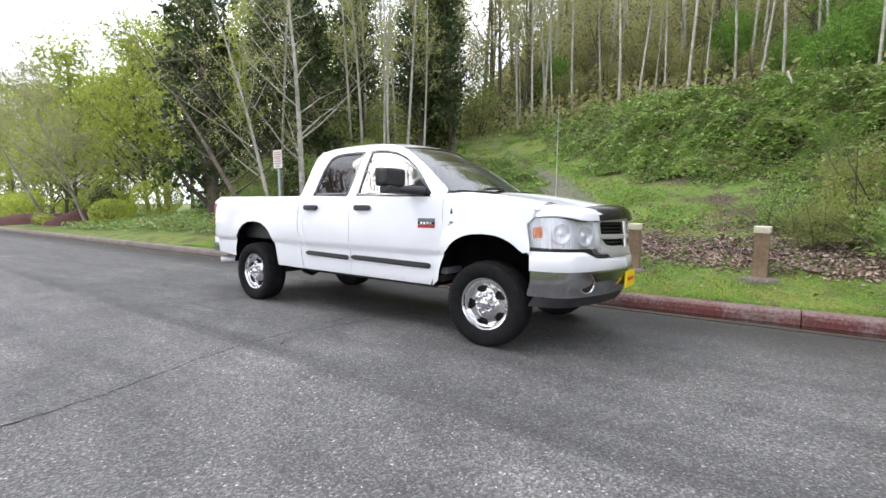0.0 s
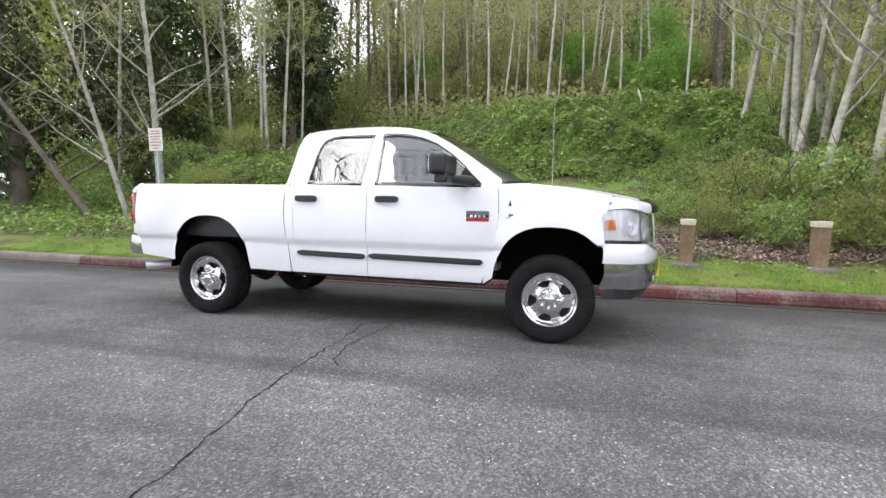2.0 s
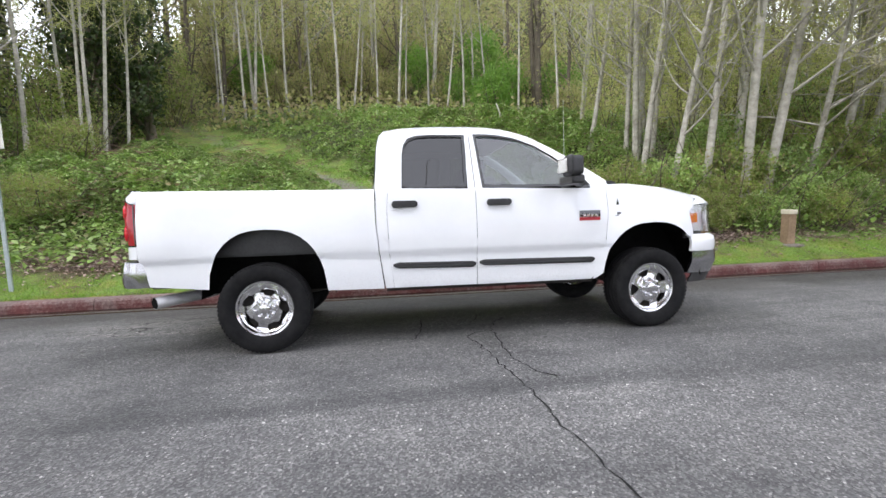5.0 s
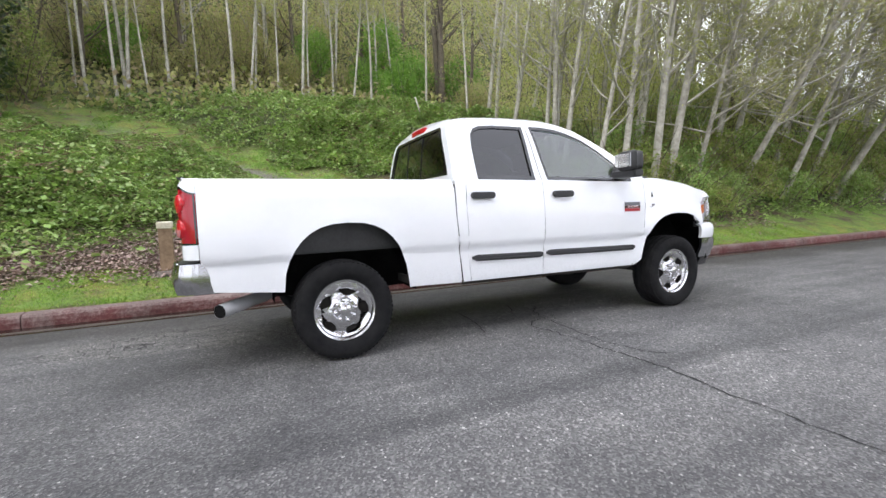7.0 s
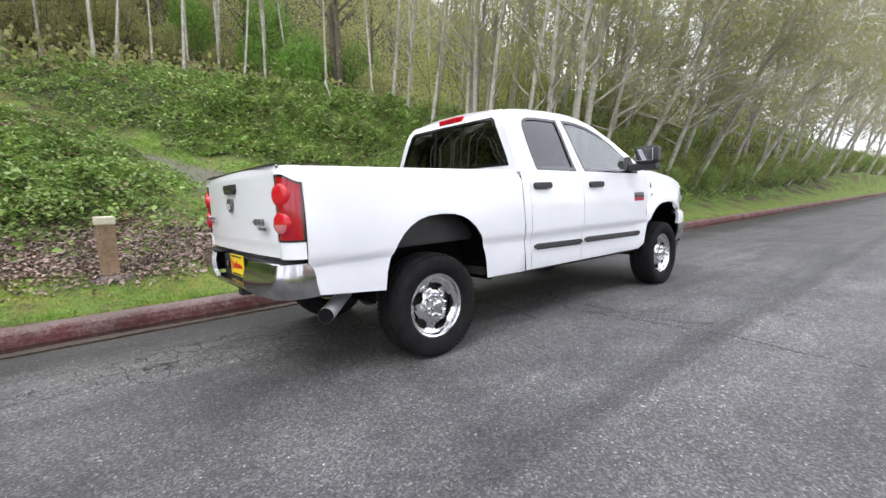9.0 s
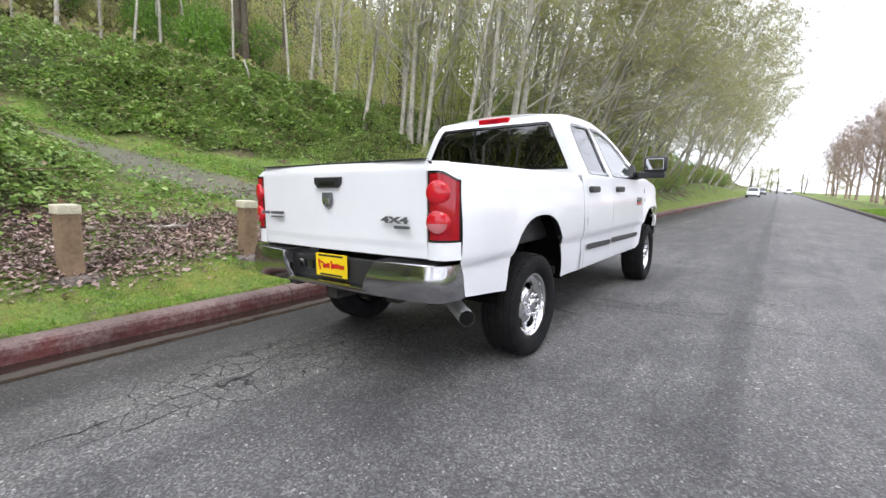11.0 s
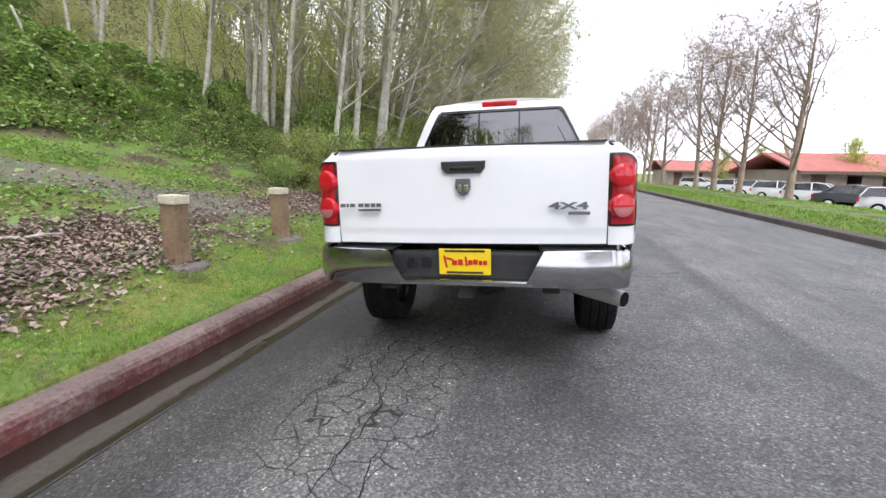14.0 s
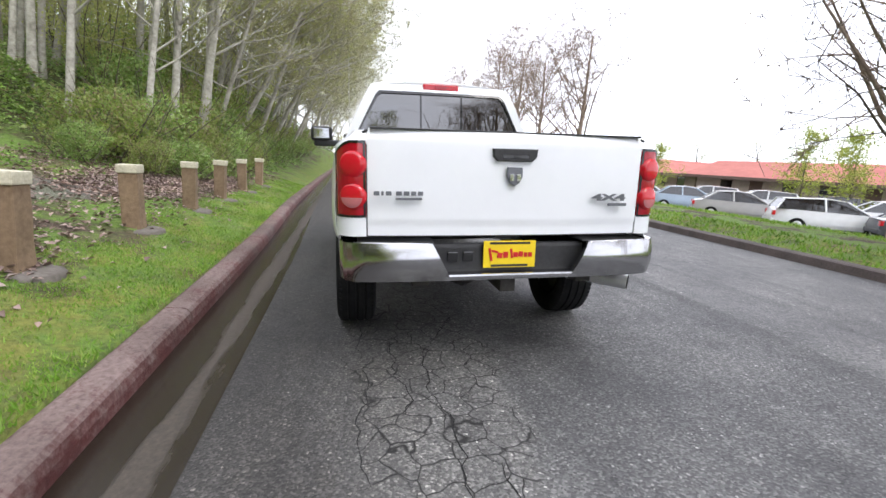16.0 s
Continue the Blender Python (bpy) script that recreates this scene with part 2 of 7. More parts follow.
M["twig"] = two_scale("olive_brown_twigs", (0.22, 0.20, 0.11), (0.48, 0.44, 0.28), 2.0, 11, 0.9, 0.2)
M["leaf_fresh"] = leaf_mat("fresh_green_leaves", [(0.14, 0.28, 0.04), (0.20, 0.38, 0.06), (0.27, 0.45, 0.09)], 0.5, 0.45)
M["bark_grey"] = two_scale("grey_alder_bark", (0.14, 0.125, 0.10), (0.46, 0.43, 0.37), 2.2, 11, 0.85, 0.4)
M["leaf_red"] = leaf_mat("budding_twigs", [(0.40, 0.24, 0.16), (0.42, 0.32, 0.21), (0.40, 0.36, 0.20), (0.34, 0.27, 0.19)], 0.6, 0.45)
M["leaf_lime"] = leaf_mat("lime_leaves", [(0.38, 0.47, 0.07), (0.50, 0.56, 0.11), (0.34, 0.43, 0.08)], 0.5, 0.5)
M["litter"] = leaf_mat("dead_leaves", [(0.13, 0.085, 0.072), (0.31, 0.22, 0.185), (0.47, 0.365, 0.325), (0.21, 0.14, 0.12)], 0.8, 0.1)
M["grass"] = leaf_mat("grass_blades", [(0.12, 0.25, 0.025), (0.19, 0.37, 0.04), (0.26, 0.43, 0.06), (0.36, 0.42, 0.12)], 0.5, 0.45)
M["kerb"] = None


# ---- shared builders ----
def mesh_of(bm, name):
    me = bpy.data.meshes.new(name)
    bm.to_mesh(me)
    bm.free()
    return me


def part(name, bm, material, parent=None, label="", smooth=False, m=None):
    """One mesh object from a bmesh, under a thing or a part."""
    me = bm if isinstance(bm, bpy.types.Mesh) else mesh_of(bm, name)
    if material and not me.materials:
        me.materials.append(material)
    if smooth:
        me.shade_smooth()
    ob = new(name, me)
    ob.parent = parent
    if m is not None:
        ob.matrix_basis = m
    if label:
        ob["label"] = label
    return ob


def thing(name, label, category, group="", kind="", at=None):
    e = new(name)
    e.empty_display_size = 0.2
    if at is not None:
        e.matrix_basis = at
    return tagged(e, label, category, group, kind)


def box(bm, lo, hi, bevel=0.0, segs=2):
    r = bmesh.ops.create_cube(bm, size=1)
    vs = r["verts"]
    for v in vs:
        v.co = Vector((lo[k] + (v.co[k] + 0.5) * (hi[k] - lo[k]) for k in range(3)))
    if bevel:
        es = list({e for v in vs for e in v.link_edges})
        bmesh.ops.bevel(bm, geom=es, offset=bevel, segments=segs, profile=0.7, affect="EDGES")
    return bm


def new_box(lo, hi, bevel=0.0, segs=2):
    return box(bmesh.new(), lo, hi, bevel, segs)


def prism(pts, y0, y1, axis="y", bevel=0.0, segs=2):
    """A solid from a closed outline. axis y: outline in (x, z); axis x: outline in (y, z); axis z: outline in (x, y)."""
    bm = bmesh.new()
    place = {"y": lambda a, b, c: (a, c, b), "x": lambda a, b, c: (c, a, b), "z": lambda a, b, c: (a, b, c)}[axis]
    lo = [bm.verts.new(place(a, b, y0)) for a, b in pts]
    hi = [bm.verts.new(place(a, b, y1)) for a, b in pts]
    bm.faces.new(lo)
    bm.faces.new(hi[::-1])
    k = len(pts)
    for i in range(k):
        bm.faces.new((lo[i], hi[i], hi[(i + 1) % k], lo[(i + 1) % k]))
    bmesh.ops.recalc_face_normals(bm, faces=bm.faces)
    if bevel:
        es = [e for e in bm.edges if e.verts[0] in lo and e.verts[1] in lo or e.verts[0] in hi and e.verts[1] in hi]
        bmesh.ops.bevel(bm, geom=es, offset=bevel, segments=segs, profile=0.7, affect="EDGES")
    return bm


def tube(bm, pts, radii, sides=8, cap=True):
    """A tapered tube along points."""
    rings = []
    pts = [Vector(p) for p in pts]
    up = Vector((0.13, 0.31, 0.94))
    for i, p in enumerate(pts):
        d = (pts[min(i + 1, len(pts) - 1)] - pts[max(i - 1, 0)]).normalized()
        a = d.cross(up)
        if a.length < 0.05:
            a = d.cross(Vector((1, 0, 0)))
        a.normalize()
        b = d.cross(a)
        rings.append([bm.verts.new(p + (a * math.cos(q) + b * math.sin(q)) * radii[i]) for q in [2 * math.pi * k / sides for k in range(sides)]])
    for r0, r1 in zip(rings, rings[1:]):
        for k in range(sides):
            bm.faces.new((r0[k], r0[(k + 1) % sides], r1[(k + 1) % sides], r1[k]))
    if cap:
        bm.faces.new(rings[0][::-1])
        bm.faces.new(rings[-1])
    return bm


def lathe(bm, profile, sides=32, axis="y"):
    """Turn a list of (radius, height) round an axis."""
    rings = []
    for r, h in profile:
        ring = []
        for k in range(sides):
            q = 2 * math.pi * k / sides
            c, s = r * math.cos(q), r * math.sin(q)
            ring.append(bm.verts.new({"y": (c, h, s), "x": (h, c, s), "z": (c, s, h)}[axis]))
        rings.append(ring)
    for r0, r1 in zip(rings, rings[1:]):
        for k in range(sides):
            bm.faces.new((r0[k], r1[k], r1[(k + 1) % sides], r0[(k + 1) % sides]))
    return bm


def smoothstep(a, b, x):
    t = min(1.0, max(0.0, (x - a) / (b - a)))
    return t * t * (3 - 2 * t)


def lerp_table(table, x):
    if x <= table[0][0]:
        return table[0][1]
    for (a, u), (b, w) in zip(table, table[1:]):
        if x <= b:
            return u + (w - u) * (x - a) / (b - a)
    return table[-1][1]


# ---- ground ----
CAMBER = math.tan(radians(2.3))
CROWN_Y, CROWN_Z = -2.25, 0.1055
KERB_Y = 2.0            # front of the kerb's top by the parked truck
FAR_KERB_Y = -6.6


def kerb_y(x):
    return KERB_Y + 0.14 * smoothstep(2.0, 9.0, x) * (1 - smoothstep(14.0, 40.0, x))


def road_z(y):
    return CROWN_Z - CAMBER * abs(y - CROWN_Y)


VALLEY = [(2.0, 0.055), (2.4, 0.085), (3.3, 0.33), (5, 0.65), (8, 1.40), (10.6, 2.1), (13.2, 2.95), (17, 4.55), (19.5, 5.5), (22, 6.3), (30, 11.2), (45, 23), (70, 40), (120, 55), (300, 60)]
EDGE = [(40, 3.3), (13, 3.7), (9.5, 4.7), (7.2, 6.6), (5.3, 8.4), (3.1, 9.3), (1.45, 10.6), (-1.6, 13.9), (-5, 17.6), (-10, 22)]


def nearest_on(line, x, y):
    """Squared distance to a broken line, and the side on which the point lies."""
    best, side = 1e18, 1
    for (ax, ay), (bx, by) in zip(line, line[1:]):
        dx, dy = bx - ax, by - ay
        t = ((x - ax) * dx + (y - ay) * dy) / (dx * dx + dy * dy)
        t = 0.0 if t < 0 else 1.0 if t > 1 else t
        wx, wy = x - ax - dx * t, y - ay - dy * t
        d = wx * wx + wy * wy
        if d < best:
            best, side = d, 1 if dx * wy - dy * wx < 0 else -1
    return best, side


TX0, TX1, TY0, TY1, TS = -36.0, 50.0, 1.5, 50.0, 0.125


def distance_table(line):
    """Signed distances to a broken line over the hill, as rows of plain numbers."""
    gx, gy = np.meshgrid(np.arange(TX0, TX1 + TS, TS), np.arange(TY0, TY1 + TS, TS))
    best, side = np.full(gx.shape, 1e18), np.ones(gx.shape)
    for (ax, ay), (bx, by) in zip(line, line[1:]):
        dx, dy = bx - ax, by - ay
        t = np.clip(((gx - ax) * dx + (gy - ay) * dy) / (dx * dx + dy * dy), 0, 1)
        wx, wy = gx - ax - dx * t, gy - ay - dy * t
        d = wx * wx + wy * wy
        near = d < best
        best = np.where(near, d, best)
        side = np.where(near, np.where(dx * wy - dy * wx < 0, 1, -1), side)
    return (np.sqrt(best) * side).tolist()


def looked_up(table, x, y):
    u, w = (x - TX0) / TS, (y - TY0) / TS
    i, j = int(u), int(w)
    u, w = u - i, w - j
    a, b = table[j], table[j + 1]
    return (a[i] * (1 - u) + a[i + 1] * u) * (1 - w) + (b[i] * (1 - u) + b[i + 1] * u) * w


EDGE_TABLE = distance_table(EDGE)


def bank_edge_distance(x, y):
    """Metres behind the foot of the ivy bank (negative: in front of it)."""
    if TX0 < x < TX1 - TS and TY0 < y < TY1 - TS:
        return looked_up(EDGE_TABLE, x, y)
    d, side = nearest_on(EDGE, x, y)
    return math.sqrt(d) * side


def mound(x, y):
    u, w = (x + 4.2) / (4.6 if x < -4.2 else 3.3), (y - 8.2) / 3.0
    return max(0.0, 1.0 - (u * u + w * w) * 0.5)


def ground_z(x, y):
    z = lerp_table(VALLEY, y)
    if y < kerb_y(x) + 0.255:
        return -0.15
    d = bank_edge_distance(x, y)
    z += 1.4 * smoothstep(-0.2, 3.4, d) * (1 - 0.75 * smoothstep(13, 19, y))
    k = mound(x, y)
    z += (0.80 + 0.30 * smoothstep(-3.0, -5.5, x)) * k * k * (3 - 2 * k) * smoothstep(3.6, 6.0, y)
    z *= 1 - 0.72 * smoothstep(11, 24, -x) - 0.25 * smoothstep(24, 60, -x)
    z *= 1 - 0.45 * smoothstep(35, 90, x)
    return z + 0.10 * smoothstep(3.2, 6, y) * noise.noise((x * 0.6, y * 0.6, 0.3)) + 0.02 * smoothstep(2.4, 3, y) * noise.noise((x * 3, y * 3, 1.7))


PATH_LINE = [(3.8, 3.6), (2.6, 5.4), (1.0, 8.0), (-0.6, 10.4), (-2.9, 13.2), (-6.0, 16.6), (-9.5, 20.0)]


PATH_TABLE = [[abs(v) for v in row] for row in distance_table(PATH_LINE)]


def path_distance(x, y):
    if TX0 < x < TX1 - TS and TY0 < y < TY1 - TS:
        return looked_up(PATH_TABLE, x, y)
    return math.sqrt(nearest_on(PATH_LINE, x, y)[0])


def cover(x, y):
    """Red: grass; green: gravel; blue: ivy bed; the rest is grass mixed with litter."""
    d, k = bank_edge_distance(x, y), mound(x, y)
    frayed = 0.75 * noise.noise((x * 0.75, y * 0.75, 12.0)) + 0.45 * noise.noise((x * 2.1, y * 2.1, 4.0))
    ivy = max(smoothstep(-0.1, 0.9, d + frayed), smoothstep(0.10, 0.42, k + 0.2 * frayed)) * smoothstep(3.8, 4.8, y)
    wob = 0.5 * noise.noise((x * 0.9, y * 0.9, 5.1))
    verge = 1 - smoothstep(2.98 + wob, 3.5 + wob, y)
    pd = path_distance(x, y)
    slope_grass = (1 - smoothstep(1.6, 3.4, pd)) * smoothstep(4.5, 6.5, y)
    gravel = (1 - smoothstep(0.1, 1.35, pd + 0.6 * wob)) * smoothstep(3.6, 4.6, y) * (1 - 0.6 * smoothstep(9, 14, y))
    return (max(verge, slope_grass), gravel * (1 - ivy), ivy, 1.0)


def sheet(name, xs, ys, z_of, material, label, category, tint=None):
    bm = bmesh.new()
    layer = bm.verts.layers.float_color.new("cover") if tint else None
    rows = []
    for y in ys:
        row = []
        for x in xs:
            yy = y(x) if callable(y) else y
            v = bm.verts.new((x, yy, z_of(x, yy)))
            if tint:
                v[layer] = tint(x, yy)
            row.append(v)
        rows.append(row)
    for r0, r1 in zip(rows, rows[1:]):
        for i in range(len(xs) - 1):
            bm.faces.new((r0[i], r0[i + 1], r1[i + 1], r1[i]))
    return tagged(part(name, bm, material, smooth=True), label, category, kind="structure")


def spread(a, b, step, far, growth=1.25):
    """Positions, fine between a and b and ever coarser out to far on both sides."""
    v = [a + step * i for i in range(int((b - a) / step) + 1)]
    lo, hi, s = v[0], v[-1], step
    while hi < far:
        s *= growth
        lo, hi = lo - s, hi + s
        v = [lo] + v + [hi]
    return v


xs = spread(-14, 16, 0.3, 400)
hill_ys = [lambda x, k=k: kerb_y(x) + 0.235 + k for k in (0.0, 0.03, 0.12, 0.3, 0.55, 0.85, 1.2)] + [3.75 + 0.25 * k for k in range(50)] + [16.5 + 0.8 * k for k in range(12)] + [27, 30, 34, 40, 48, 60, 80, 110, 160, 300, 420]
ground = sheet("ground", xs, hill_ys, ground_z, M["ground"], "sloping hillside with grass verge, leaf litter and a worn gravel path", "ground", cover)


def road_height(x, y):
    return road_z(y)


road_xs = spread(-14, 30, 1.0, 420)
PAN = 0.42
road_ys = [FAR_KERB_Y, -6, -5, -4, -3.2, -2.6, -2.25, -1.9, -1.2, -0.5, 0.2, 0.9, 1.3, lambda x: kerb_y(x) - PAN]
road = sheet("road", road_xs, road_ys, road_height, M["asphalt"], "worn grey asphalt road with cracks and a lane seam", "road")


# ---- kerb, gutter, far verge ----
def strip(name, offsets, material, label, category, y_of, x0, x1, step=0.5, parent=None):
    """A strip along the road with a cross-section of (y offset, z offset) over the road's edge."""
    bm = bmesh.new()
    rows = []
    k = int((x1 - x0) / step)
    for i in range(k + 1):
        x = x0 + (x1 - x0) * i / k
        y0 = y_of(x)
        rows.append([bm.verts.new((x, y0 + dy, z)) for dy, z in offsets])
    for a, b in zip(rows, rows[1:]):
        for j in range(len(offsets) - 1):
            bm.faces.new((a[j], a[j + 1], b[j + 1], b[j]))
    bm.faces.new(rows[0])
    bm.faces.new(rows[-1][::-1])
    bmesh.ops.recalc_face_normals(bm, faces=bm.faces)
    ob = part(name, bm, material, parent, smooth=False)
    return ob


def kerb_mat(name, hue):
    m, n, l, b = mat_base(name, 0.75)
    v = world_coords(n)
    f, g, h = noise_node(n, l, v, 3.0, 8.0, 0.7), noise_node(n, l, v, 30.0, 6.0, 0.7), noise_node(n, l, v, 1.1, 3.0)
    concrete = ramp(n, l, g, [(0.3, (0.11, 0.080, 0.072)), (0.7, (0.28, 0.215, 0.195))])
    paint = ramp(n, l, g, [(0.3, tuple(c * 0.55 for c in hue)), (0.7, hue)])
    nz = n.new("ShaderNodeSeparateXYZ")
    l.new(n.new("ShaderNodeNewGeometry").outputs["True Normal"], nz.inputs["Vector"])
    worn = math_node(n, l, "ADD", math_node(n, l, "MULTIPLY", f, 0.6), math_node(n, l, "MULTIPLY", g, 0.4))
    worn = math_node(n, l, "MULTIPLY_ADD", nz.outputs["Z"], 0.13, worn)
    col = mix(n, l, ramp(n, l, worn, [(0.47, (0, 0, 0)), (0.64, (0.85, 0.85, 0.85))]), paint, concrete)
    col = mix(n, l, 0.6, col, ramp(n, l, h, [(0.35, (0.35, 0.33, 0.30)), (0.6, (1, 1, 1))]), "MULTIPLY")
    l.new(col, b.inputs["Base Color"])
    bump(n, l, b, g, 0.5, 0.01)
    return m


def gutter_mat():
    """Damp concrete with puddled, darker stretches by the kerb."""
    m, n, l, b = mat_base("gutter_concrete", 0.6)
    v = world_coords(n)
    st = n.new("ShaderNodeMapping")
    st.inputs["Scale"].default_value = (0.25, 1.6, 1.0)
    l.new(v, st.inputs["Vector"])
    g, w = noise_node(n, l, v, 40.0, 6.0, 0.7), noise_node(n, l, st.outputs["Vector"], 2.4, 5.0, 0.65)
    sep = n.new("ShaderNodeSeparateXYZ")
    l.new(v, sep.inputs["Vector"])
    off = math_node(n, l, "ABSOLUTE", math_node(n, l, "SUBTRACT", sep.outputs["Y"], 1.74))
    w = math_node(n, l, "ADD", math_node(n, l, "MULTIPLY", w, 0.55), math_node(n, l, "MULTIPLY_ADD", off, 2.2, 0.08))
    dry = ramp(n, l, g, [(0.3, (0.036, 0.029, 0.023)), (0.7, (0.085, 0.069, 0.053))])
    wet = ramp(n, l, w, [(0.46, (0, 0, 0)), (0.54, (1, 1, 1))])
    l.new(mix(n, l, wet, dry, mix(n, l, 1.0, dry, (0.34, 0.30, 0.27), "MULTIPLY")), b.inputs["Base Color"])
    l.new(ramp(n, l, w, [(0.46, (0.75, 0.75, 0.75)), (0.54, (0.16, 0.16, 0.16))]), b.inputs["Roughness"])
    bump(n, l, b, g, 0.25, 0.006)
    return m


M["kerb"] = kerb_mat("worn_red_paint", (0.145, 0.036, 0.033))
M["kerb_far"] = two_scale("far_kerb_concrete", (0.035, 0.028, 0.025), (0.12, 0.09, 0.08), 2, 40, 0.8, 0.4)
M["kerb_grey"] = two_scale("kerb_concrete", (0.10, 0.08, 0.07), (0.26, 0.22, 0.19), 2, 40, 0.8, 0.4)

GUTTER_Z = road_z(KERB_Y - PAN)
gutter = strip("gutter", [(-PAN - 0.004, GUTTER_Z + 0.004), (-PAN + 0.01, GUTTER_Z + 0.005), (-0.06, GUTTER_Z - 0.030), (0.06, GUTTER_Z - 0.035), (0.06, GUTTER_Z - 0.15), (-PAN, GUTTER_Z - 0.15)],
               gutter_mat(), "", "", kerb_y, -420, 420, 3.0)
tagged(gutter, "wet concrete gutter pan beside the red kerb", "gutter", kind="structure")

KERB_TOP = 0.075
kerb_run = thing("kerb", "concrete kerb with worn red paint along the road", "kerb", kind="structure")
SECTION = [(0.045, -0.20), (0.052, -0.02), (0.064, 0.030), (0.084, 0.054), (0.112, 0.064), (0.225, 0.070), (0.255, 0.055), (0.255, -0.20)]


def kerb_block(x0, x1):
    return strip("kerb_block", SECTION, M["kerb"] if x0 > -6.5 else M["kerb_grey"], "", "", kerb_y, x0, x1, 0.5, kerb_run)


x = -30.0
while x < 40:
    kerb_block(x + 0.006, x + 2.994)
    x += 3.0
strip("kerb_rest", SECTION, M["kerb"], "", "", kerb_y, 40, 420, 5.0, kerb_run)
strip("kerb_rest", SECTION, M["kerb_grey"], "", "", kerb_y, -420, -30, 5.0, kerb_run)

far_kerb = strip("far_kerb", [(0.05, -0.25), (0.045, -0.10), (0.0, 0.06), (-0.06, 0.075), (-0.25, 0.08), (-0.28, 0.05), (-0.28, -0.25)], M["kerb_far"], "", "", lambda x: FAR_KERB_Y, -420, 420, 3.0)
tagged(far_kerb, "dark weathered concrete kerb along the far verge", "kerb", kind="structure")


def far_z(x, y):
    d = -y - 6.9
    return 0.06 + 0.12 * smoothstep(0, 1.2, d) - 0.08 * smoothstep(3.2, 4.6, d) - 0.95 * smoothstep(4.8, 7.5, d)


verge_ys = [FAR_KERB_Y - 0.27 - d for d in (0.0, 0.3, 0.8, 1.2, 1.5, 1.7, 2.2, 2.8, 3.1, 3.3, 4.0, 4.6, 5.2, 6.0, 7.0)] + [-15, -22, -40, -80, -200, -420]


def verge_cover(x, y):
    d = -y - 6.9
    w = 0.25 * noise.noise((x * 0.7, y * 0.7, 2.0))
    bark = smoothstep(1.3, 1.6, d + w) * (1 - smoothstep(2.9, 3.2, d + w))
    return (1.0 - bark, 0.0, 0.0, 1.0)


far_ground = sheet("far_ground", spread(-14, 40, 1.0, 420), verge_ys, far_z, M["ground"], "mown grass verge with a bark strip across the road", "ground", verge_cover)
lot = tagged(part("car_park", new_box((-6, -40, -0.95), (90, -15.2, -0.825)), M["asphalt"]), "sunken grey asphalt car park beyond the verge", "car park", kind="structure")

# ---- bollards ----
M["post_wood"] = two_scale("bollard_wood", (0.15, 0.095, 0.055), (0.34, 0.24, 0.15), 2.5, 26, 0.85, 0.5, random_tint=0.3)
M["footing"] = two_scale("bollard_footing", (0.06, 0.052, 0.042), (0.20, 0.175, 0.15), 3, 30, 0.9, 0.5)
M["post_cap"] = two_scale("bollard_cap_paint", (0.34, 0.30, 0.20), (0.74, 0.70, 0.56), 5, 30, 0.8, 0.4)


def bollard(at):
    b = thing("wooden_bollard", "square brown timber bollard with a chipped cream-painted cap beside the kerb", "bollard", "row of bollards", at=at)
    bm = new_box((-0.090, -0.090, -0.15), (0.090, 0.090, 0.58), 0.014)
    bmesh.ops.subdivide_edges(bm, edges=[e for e in bm.edges if abs(e.verts[0].co.z - e.verts[1].co.z) > 0.4], cuts=6)
    for v in bm.verts:
        k = noise.noise(v.co * 4)
        v.co.x += 0.008 * k
        v.co.y -= 0.008 * k
    part("post", bm, M["post_wood"], b)
    bm = new_box((-0.101, -0.101, 0.570), (0.101, 0.101, 0.662), 0.014)
    bmesh.ops.subdivide_edges(bm, edges=bm.edges[:], cuts=1)
    for v in bm.verts:
        v.co += 0.007 * noise.noise_vector(v.co * 9)
    cap_bm = bm
    bm = bmesh.new()
    lathe(bm, [(0.0, -0.035), (0.19, -0.037), (0.25, -0.045), (0.29, -0.060), (0.30, -0.12)], 18, "z")
    for v in bm.verts:
        v.co.xy *= 1 + 0.16 * noise.noise((v.co.x * 4, v.co.y * 4, 1.0))
    part("footing", bm, M["footing"], b, "round grey concrete footing", smooth=True)
    bm = cap_bm
    part("cap", bm, M["post_cap"], b, "chipped cream-painted cap")
    return b


first = bollard(pose(-1.70, 3.25, 0.335, 0, 0, 4))
for k, (x, rz, tilt) in enumerate([(0.17, -3, 1.0), (2.06, 2, -0.8), (3.92, 5, 0.6), (5.58, -2, 1.2), (7.42, 3, -1), (9.40, 0, 0.7)]):
    copy_thing(first, pose(x, 3.25, 0.335, tilt, 0.5 * tilt, rz))


# ---- pickup truck ----
def car_paint():
    m, n, l, b = mat_base("white_car_paint", 0.32, coat=0.8)
    v = coords(n)
    f = noise_node(n, l, v, 3.0, 6.0, 0.65)
    dirt = noise_node(n, l, v, 60.0, 3.0)
    sep = n.new("ShaderNodeSeparateXYZ")
    l.new(v, sep.inputs["Vector"])
    col = ramp(n, l, f, [(0.3, (0.81, 0.825, 0.845)), (0.7, (0.85, 0.86, 0.88))])
    splash = ramp(n, l, math_node(n, l, "MULTIPLY_ADD", f, -0.18, sep.outputs["Z"]), [(0.42, (1, 1, 1)), (0.66, (0, 0, 0))])
    specks = mix(n, l, 1.0, splash, ramp(n, l, dirt, [(0.45, (0, 0, 0)), (0.75, (0.16, 0.16, 0.16))]), "MULTIPLY")
    l.new(mix(n, l, specks, col, (0.30, 0.27, 0.23)), b.inputs["Base Color"])
    b.inputs["Coat Roughness"].default_value = 0.06
    return m


